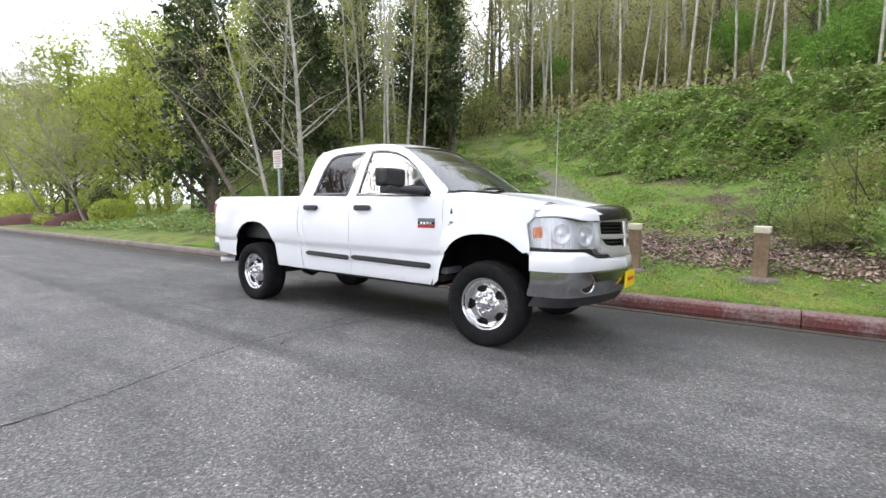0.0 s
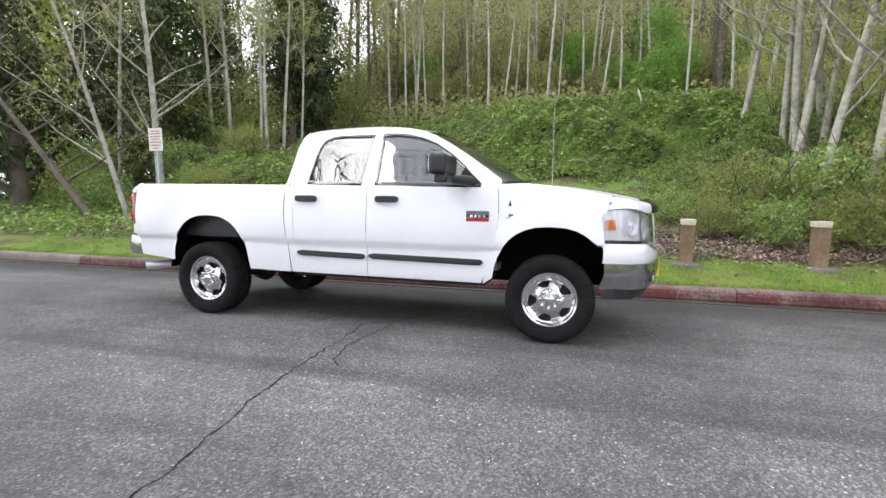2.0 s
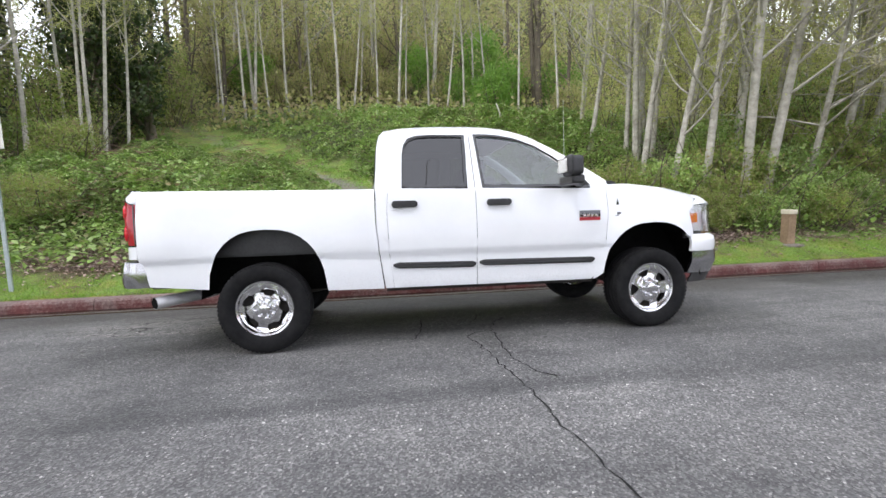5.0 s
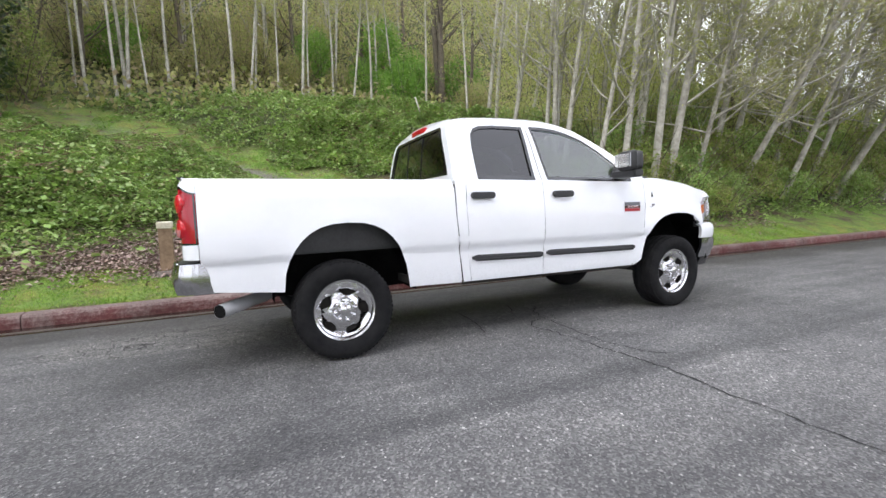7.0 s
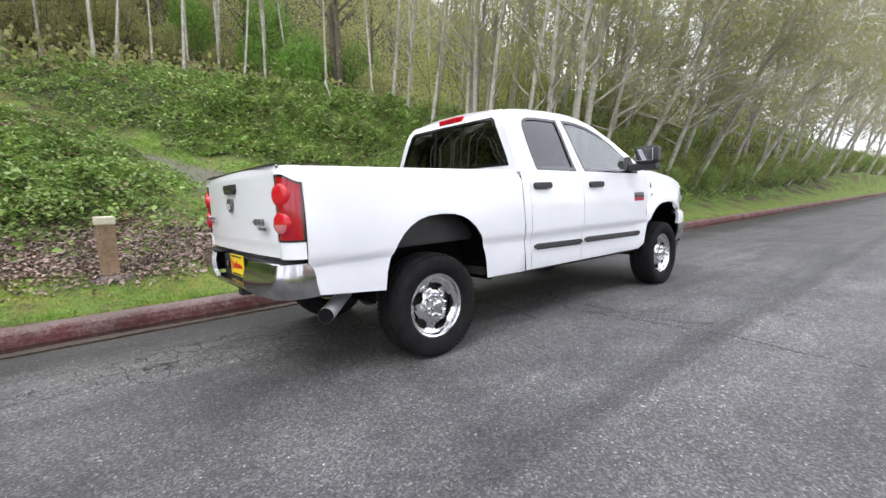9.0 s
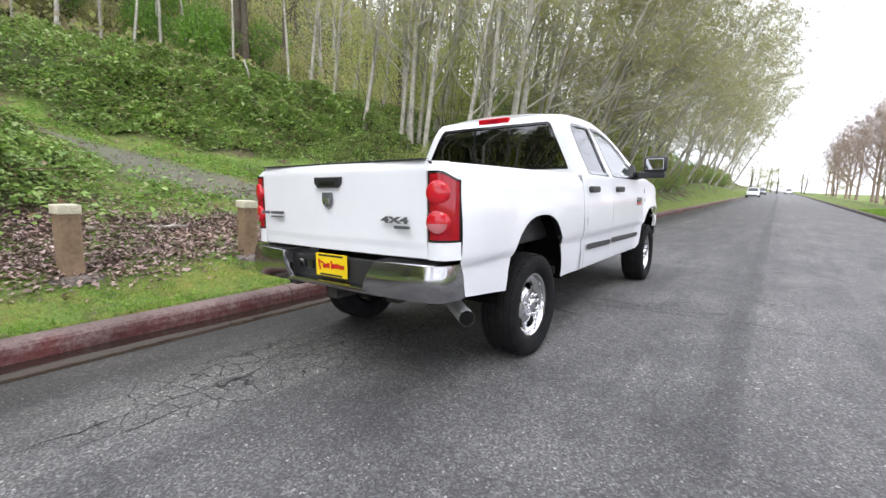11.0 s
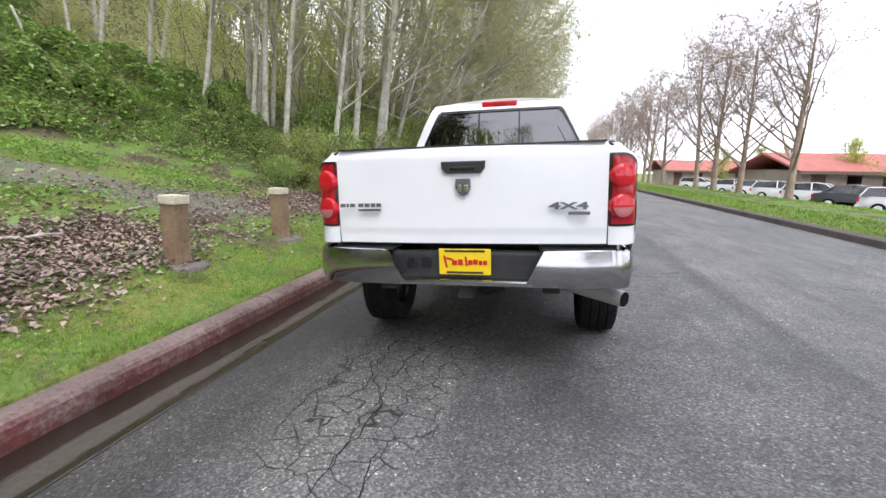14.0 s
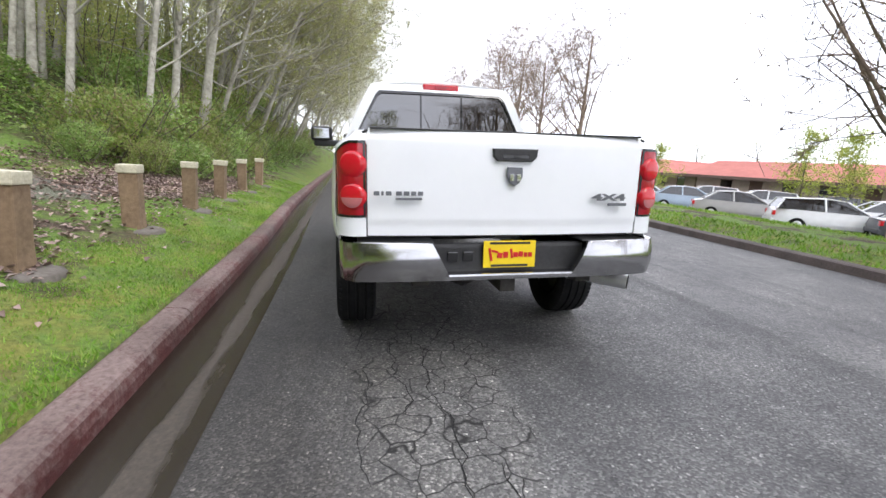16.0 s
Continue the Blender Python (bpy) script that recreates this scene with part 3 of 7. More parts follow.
def lens_mat(name, col, rough=0.08):
    m, n, l, b = mat_base(name, rough, coat=0.3)
    v = coords(n)
    w = n.new("ShaderNodeTexWave")
    w.inputs["Scale"].default_value = 28.0
    l.new(v, w.inputs["Vector"])
    l.new(mix(n, l, ramp(n, l, w.outputs["Fac"], [(0.2, (0, 0, 0)), (0.8, (0.15, 0.15, 0.15))]), col, tuple(min(1, c * 1.5 + 0.004) for c in col)), b.inputs["Base Color"])
    b.inputs["Coat Roughness"].default_value = 0.03
    return m


def glass_mat(name, tint, gloss_ior=1.5, rough=0.01):
    m = bpy.data.materials.new(name)
    m.use_nodes = True
    n, l = m.node_tree.nodes, m.node_tree.links
    n.clear()
    out = n.new("ShaderNodeOutputMaterial")
    tr, gl, ms, fr = n.new("ShaderNodeBsdfTransparent"), n.new("ShaderNodeBsdfGlossy"), n.new("ShaderNodeMixShader"), n.new("ShaderNodeLayerWeight")
    tr.inputs["Color"].default_value = (*tint, 1)
    gl.inputs["Roughness"].default_value = rough
    fr.inputs["Blend"].default_value = 0.5
    f0 = 2 * ((gloss_ior - 1) / (gloss_ior + 1)) ** 2      # both faces of the pane
    l.new(math_node(n, l, "MULTIPLY_ADD", math_node(n, l, "POWER", fr.outputs["Facing"], 4.0), 1 - f0, f0), ms.inputs["Fac"])
    l.new(tr.outputs["BSDF"], ms.inputs[1])
    l.new(gl.outputs["BSDF"], ms.inputs[2])
    l.new(ms.outputs["Shader"], out.inputs["Surface"])
    return m


def tyre_mat():
    m, n, l, b = mat_base("tyre_rubber", 0.92)
    v = coords(n)
    f = noise_node(n, l, v, 14.0)
    l.new(ramp(n, l, f, [(0.3, (0.007, 0.007, 0.008)), (0.7, (0.016, 0.016, 0.016))]), b.inputs["Base Color"])
    b.inputs["Specular IOR Level"].default_value = 0.2
    bump(n, l, b, noise_node(n, l, v, 90.0), 0.3, 0.004)
    return m


M["white"] = car_paint()
M["chrome"] = plain("chrome", (0.62, 0.62, 0.63), 0.10, 1.0)
M["chrome_worn"] = plain("bumper_chrome", (0.46, 0.46, 0.47), 0.14, 1.0)
M["black_plastic"] = two_scale("black_plastic", (0.012, 0.012, 0.013), (0.035, 0.035, 0.036), 4, 60, 0.45, 0.15)
M["gloss_black"] = plain("gloss_black", (0.012, 0.012, 0.013), 0.12, coat=0.5)
M["under"] = two_scale("underbody_grime", (0.012, 0.011, 0.010), (0.05, 0.045, 0.04), 5, 30, 0.85, 0.4)
M["steel_dull"] = plain("exhaust_steel", (0.60, 0.60, 0.61), 0.38, 0.4)
M["mirror"] = plain("mirror_glass", (0.45, 0.46, 0.48), 0.03, 1.0)
# near-black without gloss: grille mesh, and shade painted into wheel houses and exhaust
M["recess_shade"] = two_scale("black_mesh_and_shade", (0.006, 0.006, 0.006), (0.016, 0.016, 0.016), 6, 60, 1.0, 0.2)
M["recess_shade"].node_tree.nodes["Principled BSDF"].inputs["Specular IOR Level"].default_value = 0.05
M["tyre"] = tyre_mat()
M["red_lens"] = lens_mat("red_lens", (0.52, 0.008, 0.018), 0.10)
M["dark_red"] = lens_mat("dark_red_lens", (0.36, 0.004, 0.014), 0.12)
M["pale_lens"] = lens_mat("pale_reversing_lens", (0.50, 0.16, 0.17), 0.2)
M["clear_lens"] = glass_mat("clear_lens", (0.93, 0.94, 0.95), 1.45, 0.03)
M["amber"] = lens_mat("amber_lens", (0.75, 0.20, 0.02))
M["silver"] = plain("lamp_reflector", (0.95, 0.95, 0.96), 0.20, 0.35)
M["wheel_chrome"] = plain("wheel_chrome", (0.72, 0.72, 0.73), 0.17, 1.0)
M["grille_chrome"] = plain("grille_chrome", (0.92, 0.92, 0.93), 0.42, 0.85)
M["glass_clear"] = glass_mat("front_door_glass", (0.50, 0.58, 0.58), 1.75)
M["glass_dark"] = glass_mat("privacy_glass", (0.05, 0.055, 0.065), 1.52)
M["glass_rear"] = glass_mat("rear_glass", (0.015, 0.016, 0.02), 1.9)
M["seat"] = two_scale("grey_seat_cloth", (0.10, 0.10, 0.11), (0.20, 0.20, 0.21), 6, 50, 0.9, 0.3)
M["yellow"] = plain("yellow_card", (0.85, 0.62, 0.01), 0.45)
M["red_ink"] = plain("red_ink", (0.55, 0.015, 0.012), 0.5)
M["badge_red"] = plain("red_badge", (0.42, 0.02, 0.03), 0.3)
M["badge_grey"] = plain("grey_badge", (0.16, 0.165, 0.18), 0.3, 0.5)

BELT = [(0.50, 0.915), (0.56, 0.940), (0.70, 0.952), (0.835, 0.955), (0.850, 0.967), (0.872, 0.981), (1.38, 0.952),
        (1.42, 0.925), (1.57, 0.850), (1.75, 0.765), (1.88, 0.695), (1.94, 0.655), (1.97, 0.64)]
BED_TOP = [(1.28, 0.970), (1.31, 0.962), (1.34, 0.948), (1.37, 0.925), (1.395, 0.895), (1.41, 0.868), (1.42, 0.840)]
ARCHES = [(0.045, 0.50, 0.485, 0.60), (3.565, 0.46, 0.50, 0.60)]      # centre x, z, half width, height


def half_width(x, z):
    """Half the truck's width at a point of its side."""
    if x < 0.96 and z > 1.28:
        y = lerp_table(BED_TOP, z)
    else:
        y = 0.989 - 0.30 * (z - 1.03) ** 2 if 0.872 < z < 1.38 else lerp_table(BELT, z)
    for cx, cz, w, h in ARCHES:
        d = math.hypot((x - cx) / w, max(0.0, z - cz) / h)
        y += (0.030 if cx > 2 else 0.012) * (1 - smoothstep(1.0, 1.32, d)) * smoothstep(0.4, 0.62, z) * (1 - smoothstep(1.1, 1.3, z))
    y -= 0.06 * smoothstep(3.75, 4.30, x) * (1 if z < 1.4 else 0)
    y -= 0.045 * smoothstep(0.80, 1.10, -x)
    return y


def arch(k, steps=18):
    """The edge of a wheel opening, from rear to front."""
    cx, cz, w, h = ARCHES[k]
    pts = []
    for i in range(steps + 1):
        q = math.pi * (1 - i / steps)
        c, s = math.cos(q), math.sin(q)
        pts.append((cx + w * math.copysign(abs(c) ** 0.8, c), cz + h * abs(s) ** 0.85))
    return pts


def skin(outline, place, holes=(), thick=0.03, cut=(0.1, 0.05), flip=False):
    """A curved sheet of metal from an outline with holes in a plane; place(a, b) gives each point in space."""
    bm = bmesh.new()
    edges = []
    for loop in (outline, *holes):
        vs = [bm.verts.new((a, b, 0)) for a, b in loop]
        edges += [bm.edges.new((vs[i], vs[(i + 1) % len(vs)])) for i in range(len(vs))]
    bmesh.ops.triangle_fill(bm, use_beauty=True, use_dissolve=False, edges=edges, normal=(0, 0, 1))
    for k in (0, 1):
        lo, hi = min(p[k] for p in outline), max(p[k] for p in outline)
        no = Vector((1, 0, 0)) if k == 0 else Vector((0, 1, 0))
        v = lo + cut[k]
        while v < hi - 0.2 * cut[k]:
            bmesh.ops.bisect_plane(bm, geom=bm.verts[:] + bm.edges[:] + bm.faces[:], plane_co=no * v, plane_no=no, dist=1e-5)
            v += cut[k]
    for f in bm.faces:
        f.normal_update()
        if f.normal.z < 0:
            f.normal_flip()
    for v in bm.verts:
        v.co = Vector(place(v.co.x, v.co.y))
    if flip:
        bmesh.ops.reverse_faces(bm, faces=bm.faces[:])
    if thick:
        bmesh.ops.solidify(bm, geom=bm.faces[:], thickness=thick)
    return bm


def finish(bm, angle=38):
    me = mesh_of(bm, "panel")
    me.shade_smooth()
    me.set_sharp_from_angle(angle=radians(angle))
    return me


def mirrored(bm):
    b2 = bm.copy()
    for v in b2.verts:
        v.co.y = -v.co.y
    bmesh.ops.reverse_faces(b2, faces=b2.faces[:])
    return b2


def both(name, bm, material, parent=None, label=""):
    """A part for the near side and its mirror image for the other."""
    b2 = mirrored(bm)
    return [part(name, finish(bm), material, parent or truck, label), part(name, finish(b2), material, parent or truck, label)]


def side(dy=0.0):
    return lambda x, z: (x, -(half_width(x, z) + dy), z)


def grid(us, vs, place, closed=False):
    bm = bmesh.new()
    rows = [[bm.verts.new(place(u, v)) for v in vs] for u in us]
    for a, b in zip(rows, rows[1:]):
        for j in range(len(vs) - 1):
            bm.faces.new((a[j], a[j + 1], b[j + 1], b[j]))
    return bm


def steps(a, b, k):
    return [a + (b - a) * i / k for i in range(k + 1)]


def solid_grid(us, vs, place, thick):
    bm = grid(us, vs, place)
    bmesh.ops.recalc_face_normals(bm, faces=bm.faces)
    bmesh.ops.solidify(bm, geom=bm.faces[:], thickness=thick)
    bmesh.ops.recalc_face_normals(bm, faces=bm.faces)
    return bm


def lettering(name, text, size, material, parent, m, depth=0.004):
    cu = bpy.data.curves.new(name, "FONT")
    cu.body, cu.size, cu.extrude, cu.align_x, cu.align_y, cu.resolution_u = text, size, depth, "CENTER", "CENTER", 2
    cu.offset = 0.0035
    tmp = new(name + "_curve", cu)
    me = bpy.data.meshes.new_from_object(tmp)
    bpy.data.objects.remove(tmp)
    return part(name, me, material, parent, m=m)


truck = thing("pickup_truck", "white crew cab pickup truck with chrome wheels parked beside the kerb", "pickup truck", at=pose(0, 0.01, 0, -2.3))

# bed sides, with the rear wheel openings
bed_out = [(-0.958, 1.412), (-0.956, 0.86), (-0.93, 0.84), (-0.89, 0.655), (-0.43, 0.612)] + [p for p in arch(0) if p[1] > 0.64] + [(0.535, 0.555), (1.015, 0.545), (0.985, 0.80), (0.955, 1.10), (0.955, 1.395)]
bm = skin(bed_out, side(), thick=0.028, cut=(0.09, 0.035))
both("bed_side", bm, M["white"])
rail = [(-1.055, 1.418), (0.955, 1.398)]


def rail_top(x, w):
    z = 1.418 - 0.02 * (x + 1.055) / 2.01
    return (x, -(0.862 - 0.09 * w - 0.045 * smoothstep(0.80, 1.10, -x)), z - 0.012 * (1 - math.sin(math.pi * min(1, w * 1.3))))


both("bed_rail_cap", solid_grid(steps(-1.05, 0.95, 12), steps(0, 1, 6), rail_top, 0.012), M["black_plastic"])
bm = bmesh.new()
box(bm, (-1.0, -0.80, 0.84), (0.95, 0.80, 0.90))
box(bm, (0.90, -0.82, 0.86), (0.95, 0.82, 1.39))
for s in (-1, 1):
    box(bm, (-1.0, s * 0.82 - 0.02, 0.86), (0.95, s * 0.82 + 0.02, 1.39))
    box(bm, (-0.45, s * 0.70 - 0.12, 0.88), (0.58, s * 0.70 + 0.12, 1.12), 0.03)
part("bed_liner", bm, M["black_plastic"], truck, "black plastic bed liner")

# tailgate
def gate(y, z):
    x = -1.092 - 0.006 * smoothstep(0.934, 0.942, z) + 0.022 * smoothstep(1.37, 1.425, z)
    x += 0.03 * (y / 0.8) ** 2
    return (x, y, z)


bm = skin([(-0.795, 0.862), (0.795, 0.862), (0.795, 1.40), (0.785, 1.425), (-0.785, 1.425), (-0.795, 1.40)], gate, thick=0.04, cut=(0.1, 0.02), flip=True)
tailgate = part("tailgate", finish(bm), M["white"], truck)
part("tailgate_cap", new_box((-1.078, -0.78, 1.420), (-1.03, 0.78, 1.430), 0.004), M["black_plastic"], tailgate, "black plastic strip along the top edge")
bm = prism([(-0.128, 1.338), (0.128, 1.338), (0.124, 1.296), (0.098, 1.270), (-0.098, 1.270), (-0.124, 1.296)], -1.122, -1.085, "x", 0.010, 3)
handle = part("tailgate_handle", bm, M["black_plastic"], tailgate, "black plastic pull handle")
part("handle_recess", new_box((-1.125, -0.075, 1.284), (-1.115, 0.075, 1.308), 0.004), M["gloss_black"], handle)
bm = prism([(-0.042, 1.24), (0.042, 1.24), (0.045, 1.19), (0.028, 1.155), (0, 1.14), (-0.028, 1.155), (-0.045, 1.19)], -1.125, -1.105, "x", 0.005)
emblem = part("shield_emblem", bm, M["badge_grey"], tailgate, "small dark shield emblem")
bm = bmesh.new()
for s in (-1, 1):
    box(bm, (-1.132, s * 0.020 - 0.011, 1.165), (-1.123, s * 0.020 + 0.011, 1.205), 0.003)
part("emblem_mark", bm, M["chrome"], emblem)
lettering("badge_letters", "4X4", 0.095, M["badge_grey"], tailgate, pose(-1.110, -0.585, 1.078, 90, 0, -90) @ Matrix.Diagonal((1.30, 0.55, 1, 1)))
part("badge_bar", new_box((-1.116, -0.70, 1.030), (-1.103, -0.585, 1.047), 0.003), M["badge_grey"], tailgate, "small grey trim badge")
for k, (y0, y1) in enumerate([(0.765, 0.735), (0.725, 0.713), (0.702, 0.672), (0.648, 0.618), (0.608, 0.578), (0.568, 0.542), (0.532, 0.505)]):
    part("badge_bar", new_box((-1.116, y1, 1.082), (-1.103, y0, 1.104), 0.003), M["badge_grey"], tailgate)
part("badge_bar", new_box((-1.114, 0.51, 1.058), (-1.103, 0.65, 1.070), 0.002), M["badge_grey"], tailgate)

# tail lamps
def lamp_plan(s):
    """Round the rear corner: s 0 at the tailgate, 1 on the flank."""
    pts = [(-1.066, 0.802), (-1.070, 0.845), (-1.060, 0.885), (-1.036, 0.920), (-1.004, 0.944), (-0.962, 0.957)]
    k = min(4, int(s * 5))
    t = s * 5 - k
    return tuple(pts[k][i] + (pts[k + 1][i] - pts[k][i]) * t for i in (0, 1))


def lamp_top(s):
    """The lamp's upper edge drops towards the flank."""
    return 1.352 - 0.050 * smoothstep(0.35, 1.0, s)


def lamp_face(s, z):
    x, y = lamp_plan(s)
    return (x, -y, z)


def lamp_skin(s, t, out=0.0):
    x, y, z = lamp_face(s, 0.968 + (lamp_top(s) - 0.968) * t)
    bulge = 0.012 * math.sin(math.pi * min(1, max(0, t))) * math.sin(math.pi * s)
    return (x - out - bulge, y - 0.7 * out - 0.4 * bulge, z)


def shoulder(s, w):
    x, y, _ = lamp_face(s, 1.0)
    z = lamp_top(s) + 0.006 + (1.408 - lamp_top(s)) * w
    return (x + 0.03 * smoothstep(1.36, 1.42, z), y * (1 - (0.085 * s + 0.02) * smoothstep(1.33, 1.42, z)), z)


both("bed_corner", solid_grid(steps(0, 1, 10), steps(0.858, 0.964, 3), lamp_face, 0.03), M["white"])
both("bed_corner", solid_grid(steps(0, 1, 10), steps(0, 1, 4), shoulder, 0.03), M["white"])
lamps = both("tail_lamp", solid_grid(steps(0, 1, 14), steps(0, 1, 10), lamp_skin, 0.03), M["dark_red"], label="tall red tail lamp with two round lenses")
for lamp, s in zip(lamps, (-1, 1)):
    for z, mat in ((1.250, M["red_lens"]), (1.085, M["red_lens"])):
        bm = bmesh.new()
        lathe(bm, [(0.0, -0.019), (0.028, -0.018), (0.052, -0.014), (0.065, -0.008), (0.070, 0.0), (0.070, 0.03)], 28, "x")
        part("round_lens", bm, mat, lamp, smooth=True, m=pose(-1.066, s * 0.872, z - 0.012, 0, 0, s * -20))
    bm = bmesh.new()
    lathe(bm, [(0.0, -0.017), (0.028, -0.016), (0.050, -0.012), (0.058, -0.008)], 24, "x")
    bmesh.ops.bisect_plane(bm, geom=bm.verts[:] + bm.edges[:] + bm.faces[:], plane_co=(0, 0, -0.004), plane_no=(0, 0, 1), clear_outer=True)
    part("reverse_lens", bm, M["pale_lens"], lamp, "pale reversing lens", smooth=True, m=pose(-1.073, s * 0.874, 1.071, 0, 0, s * -20))

for t0, t1, s0, s1 in ((-0.02, 0.015, 0.0, 1.0), (0.985, 1.02, 0.0, 1.0), (-0.02, 1.02, 0.0, 0.05), (-0.02, 1.02, 0.955, 1.0)):
    both("lamp_seal", solid_grid(steps(s0, s1, 10 if s1 - s0 > 0.5 else 1), steps(t0, t1, 1 if t1 - t0 < 0.1 else 8), lambda s, t: lamp_skin(s, t, 0.003), 0.006), M["gloss_black"])

# rear bumper
BUMP = [(-0.900, 0.932), (-1.00, 0.942), (-1.075, 0.920), (-1.120, 0.86), (-1.145, 0.70), (-1.155, 0.45)]


def bumper_side(s, z):
    k = min(4, int(s * 5))
    t = s * 5 - k
    x, y = (BUMP[k][i] + (BUMP[k + 1][i] - BUMP[k][i]) * t for i in (0, 1))
    if s == 1.0:
        y = 0.36 + 0.10 * (z - 0.66) / 0.19
    bow = 0.02 * math.sin(math.pi * (z - 0.63) / 0.22)
    low = 0.03 * smoothstep(0.72, 0.63, z) * smoothstep(0.6, 0.0, s)
    return (x - bow * (0.3 + s) + low, -(y + bow * 0.4 * (1 - s)), z)


bm = solid_grid(steps(0, 1, 15), steps(0.635, 0.845, 8), bumper_side, 0.03)
bumper = part("rear_bumper", finish(mirrored(bm)), M["chrome_worn"], truck, "chrome step bumper")
part("bumper_end", finish(bm), M["chrome_worn"], bumper)
bumper.location.z = -0.014
bm = new_box((-1.135, -0.47, 0.64), (-0.95, 0.47, 0.665), 0.008)
box(bm, (-1.165, -0.40, 0.636), (-1.125, 0.40, 0.672), 0.012)
part("lower_bar", bm, M["chrome_worn"], bumper)
part("step_pad", new_box((-1.075, -0.47, 0.66), (-1.01, 0.47, 0.825), 0.02), M["black_plastic"], bumper, "black plastic step pad")
for y0, y1 in ((-0.85, -0.44), (0.44, 0.85)):
    part("step_tread", new_box((-1.112, y0, 0.836), (-0.93, y1, 0.848), 0.004), M["black_plastic"], bumper, "ribbed black step tread")
for s in (-1, 1):
    bm = bmesh.new()
    tube(bm, [(-1.163, s * 0.375, 0.665), (-1.160, s * 0.40, 0.70), (-1.158, s * 0.445, 0.80), (-1.150, s * 0.475, 0.838), (-1.128, s * 0.75, 0.842), (-1.10, s * 0.87, 0.842)], [0.009, 0.010, 0.010, 0.009, 0.008, 0.006], 8)
    part("bumper_lip", bm, M["chrome"], bumper, "bright rolled chrome edge", smooth=True)
for y in (0.33, 0.24):
    bm = new_box((-1.092, y - 0.03, 0.725), (-1.065, y + 0.03, 0.785), 0.008)
    part("tow_socket", bm, M["gloss_black"], bumper)
plate = part("rear_plate", new_box((-1.106, -0.095, 0.690), (-1.096, 0.215, 0.845), 0.004), M["yellow"], bumper, "yellow dealer card in the plate holder")
plate.location.y = -0.06
for k, (y, z, w, h, rot) in enumerate([(0.175, 0.768, 0.012, 0.075, -12), (0.150, 0.785, 0.04, 0.012, 15), (0.120, 0.762, 0.030, 0.030, 10), (0.085, 0.765, 0.028, 0.034, 0), (0.050, 0.772, 0.012, 0.055, -8), (0.025, 0.765, 0.026, 0.028, 0),
                                       (-0.005, 0.768, 0.026, 0.030, 8), (-0.035, 0.764, 0.020, 0.026, 0), (-0.062, 0.764, 0.022, 0.026, 0)]):
    part("ink_bar", new_box((-0.002, -w / 2, -h / 2), (0.002, w / 2, h / 2)), M["red_ink"], plate, m=pose(-1.109, y, z, rot, 0, 0))
for z, y0, y1 in ((0.832, -0.06, 0.18), (0.703, -0.05, 0.17)):
    part("ink_bar", new_box((-1.109, y0, z - 0.006), (-1.106, y1, z + 0.006)), M["black_plastic"], plate)
part("hitch_receiver", new_box((-1.10, -0.045, 0.53), (-0.70, 0.045, 0.62), 0.008), M["under"], truck)

# cab: doors, front wings
rear_door_out = [(1.075, 1.384), (1.06, 1.2), (1.075, 0.80), (1.105, 0.55), (1.8545, 0.545), (1.8545, 1.384)]
front_door_out = [(1.8595, 1.384), (1.8595, 0.545), (2.965, 0.54), (3.03, 0.66), (3.085, 0.86), (3.115, 1.15), (3.105, 1.384)]
doors_r = both("rear_door", skin(rear_door_out, side(), cut=(0.1, 0.03)), M["white"])
doors_f = both("front_door", skin(front_door_out, side(), cut=(0.1, 0.03)), M["white"])
corner_out = [(0.965, 1.384), (0.965, 1.10), (0.995, 0.80), (1.03, 0.55), (1.101, 0.55), (1.071, 0.80), (1.056, 1.2), (1.071, 1.384)]
both("cab_corner", skin(corner_out, side(), cut=(0.1, 0.03)), M["white"])
wing_out = [(3.110, 1.384), (3.120, 1.15), (3.090, 0.86), (3.035, 0.66), (2.985, 0.535)] + [p for p in arch(1) if p[1] > (0.56 if p[0] < 3.5 else 0.93)] + [(3.955, 0.912), (4.005, 0.925), (3.965, 1.155), (3.985, 1.172), (4.02, 1.20), (4.03, 1.252), (3.74, 1.325), (3.35, 1.385)]
both("front_wing", skin(wing_out, side(), cut=(0.09, 0.03)), M["white"])
# rocker edge
both("rocker", skin([(1.04, 0.548), (1.04, 0.515), (3.0, 0.505), (3.0, 0.538)], lambda x, z: (x, -(0.90 if z > 0.525 else 0.87), z), cut=(0.4, 0.03)), M["under"])

def taller(loop):
    return [(a, 1.386 + (z - 1.386) * (1.045 if z > 1.386 else 1.0)) for a, z in loop]


roof_edge = [(0.960, 1.386), (0.985, 1.60), (1.005, 1.79), (1.03, 1.87), (1.075, 1.92), (1.18, 1.945), (1.33, 1.957), (1.60, 1.965), (1.87, 1.965), (2.05, 1.957), (2.18, 1.943), (2.32, 1.910), (2.45, 1.862), (2.63, 1.765), (2.81, 1.655), (2.98, 1.54), (3.13, 1.435), (3.13, 1.386)]
roof_edge = taller(roof_edge)
win_rear = [(1.205, 1.415), (1.775, 1.405), (1.805, 1.880), (1.50, 1.882), (1.36, 1.872), (1.285, 1.845), (1.245, 1.79), (1.225, 1.70)]
win_front = [(1.935, 1.405), (2.94, 1.392), (2.90, 1.44), (2.78, 1.565), (2.64, 1.675), (2.48, 1.775), (2.32, 1.838), (2.18, 1.870), (2.05, 1.883), (1.915, 1.884)]
win_rear, win_front = taller(win_rear), taller(win_front)
both("cab_side", skin(roof_edge[::-1], side(), (win_rear, win_front), cut=(0.08, 0.04)), M["white"], label="white cab pillars and roof rail")


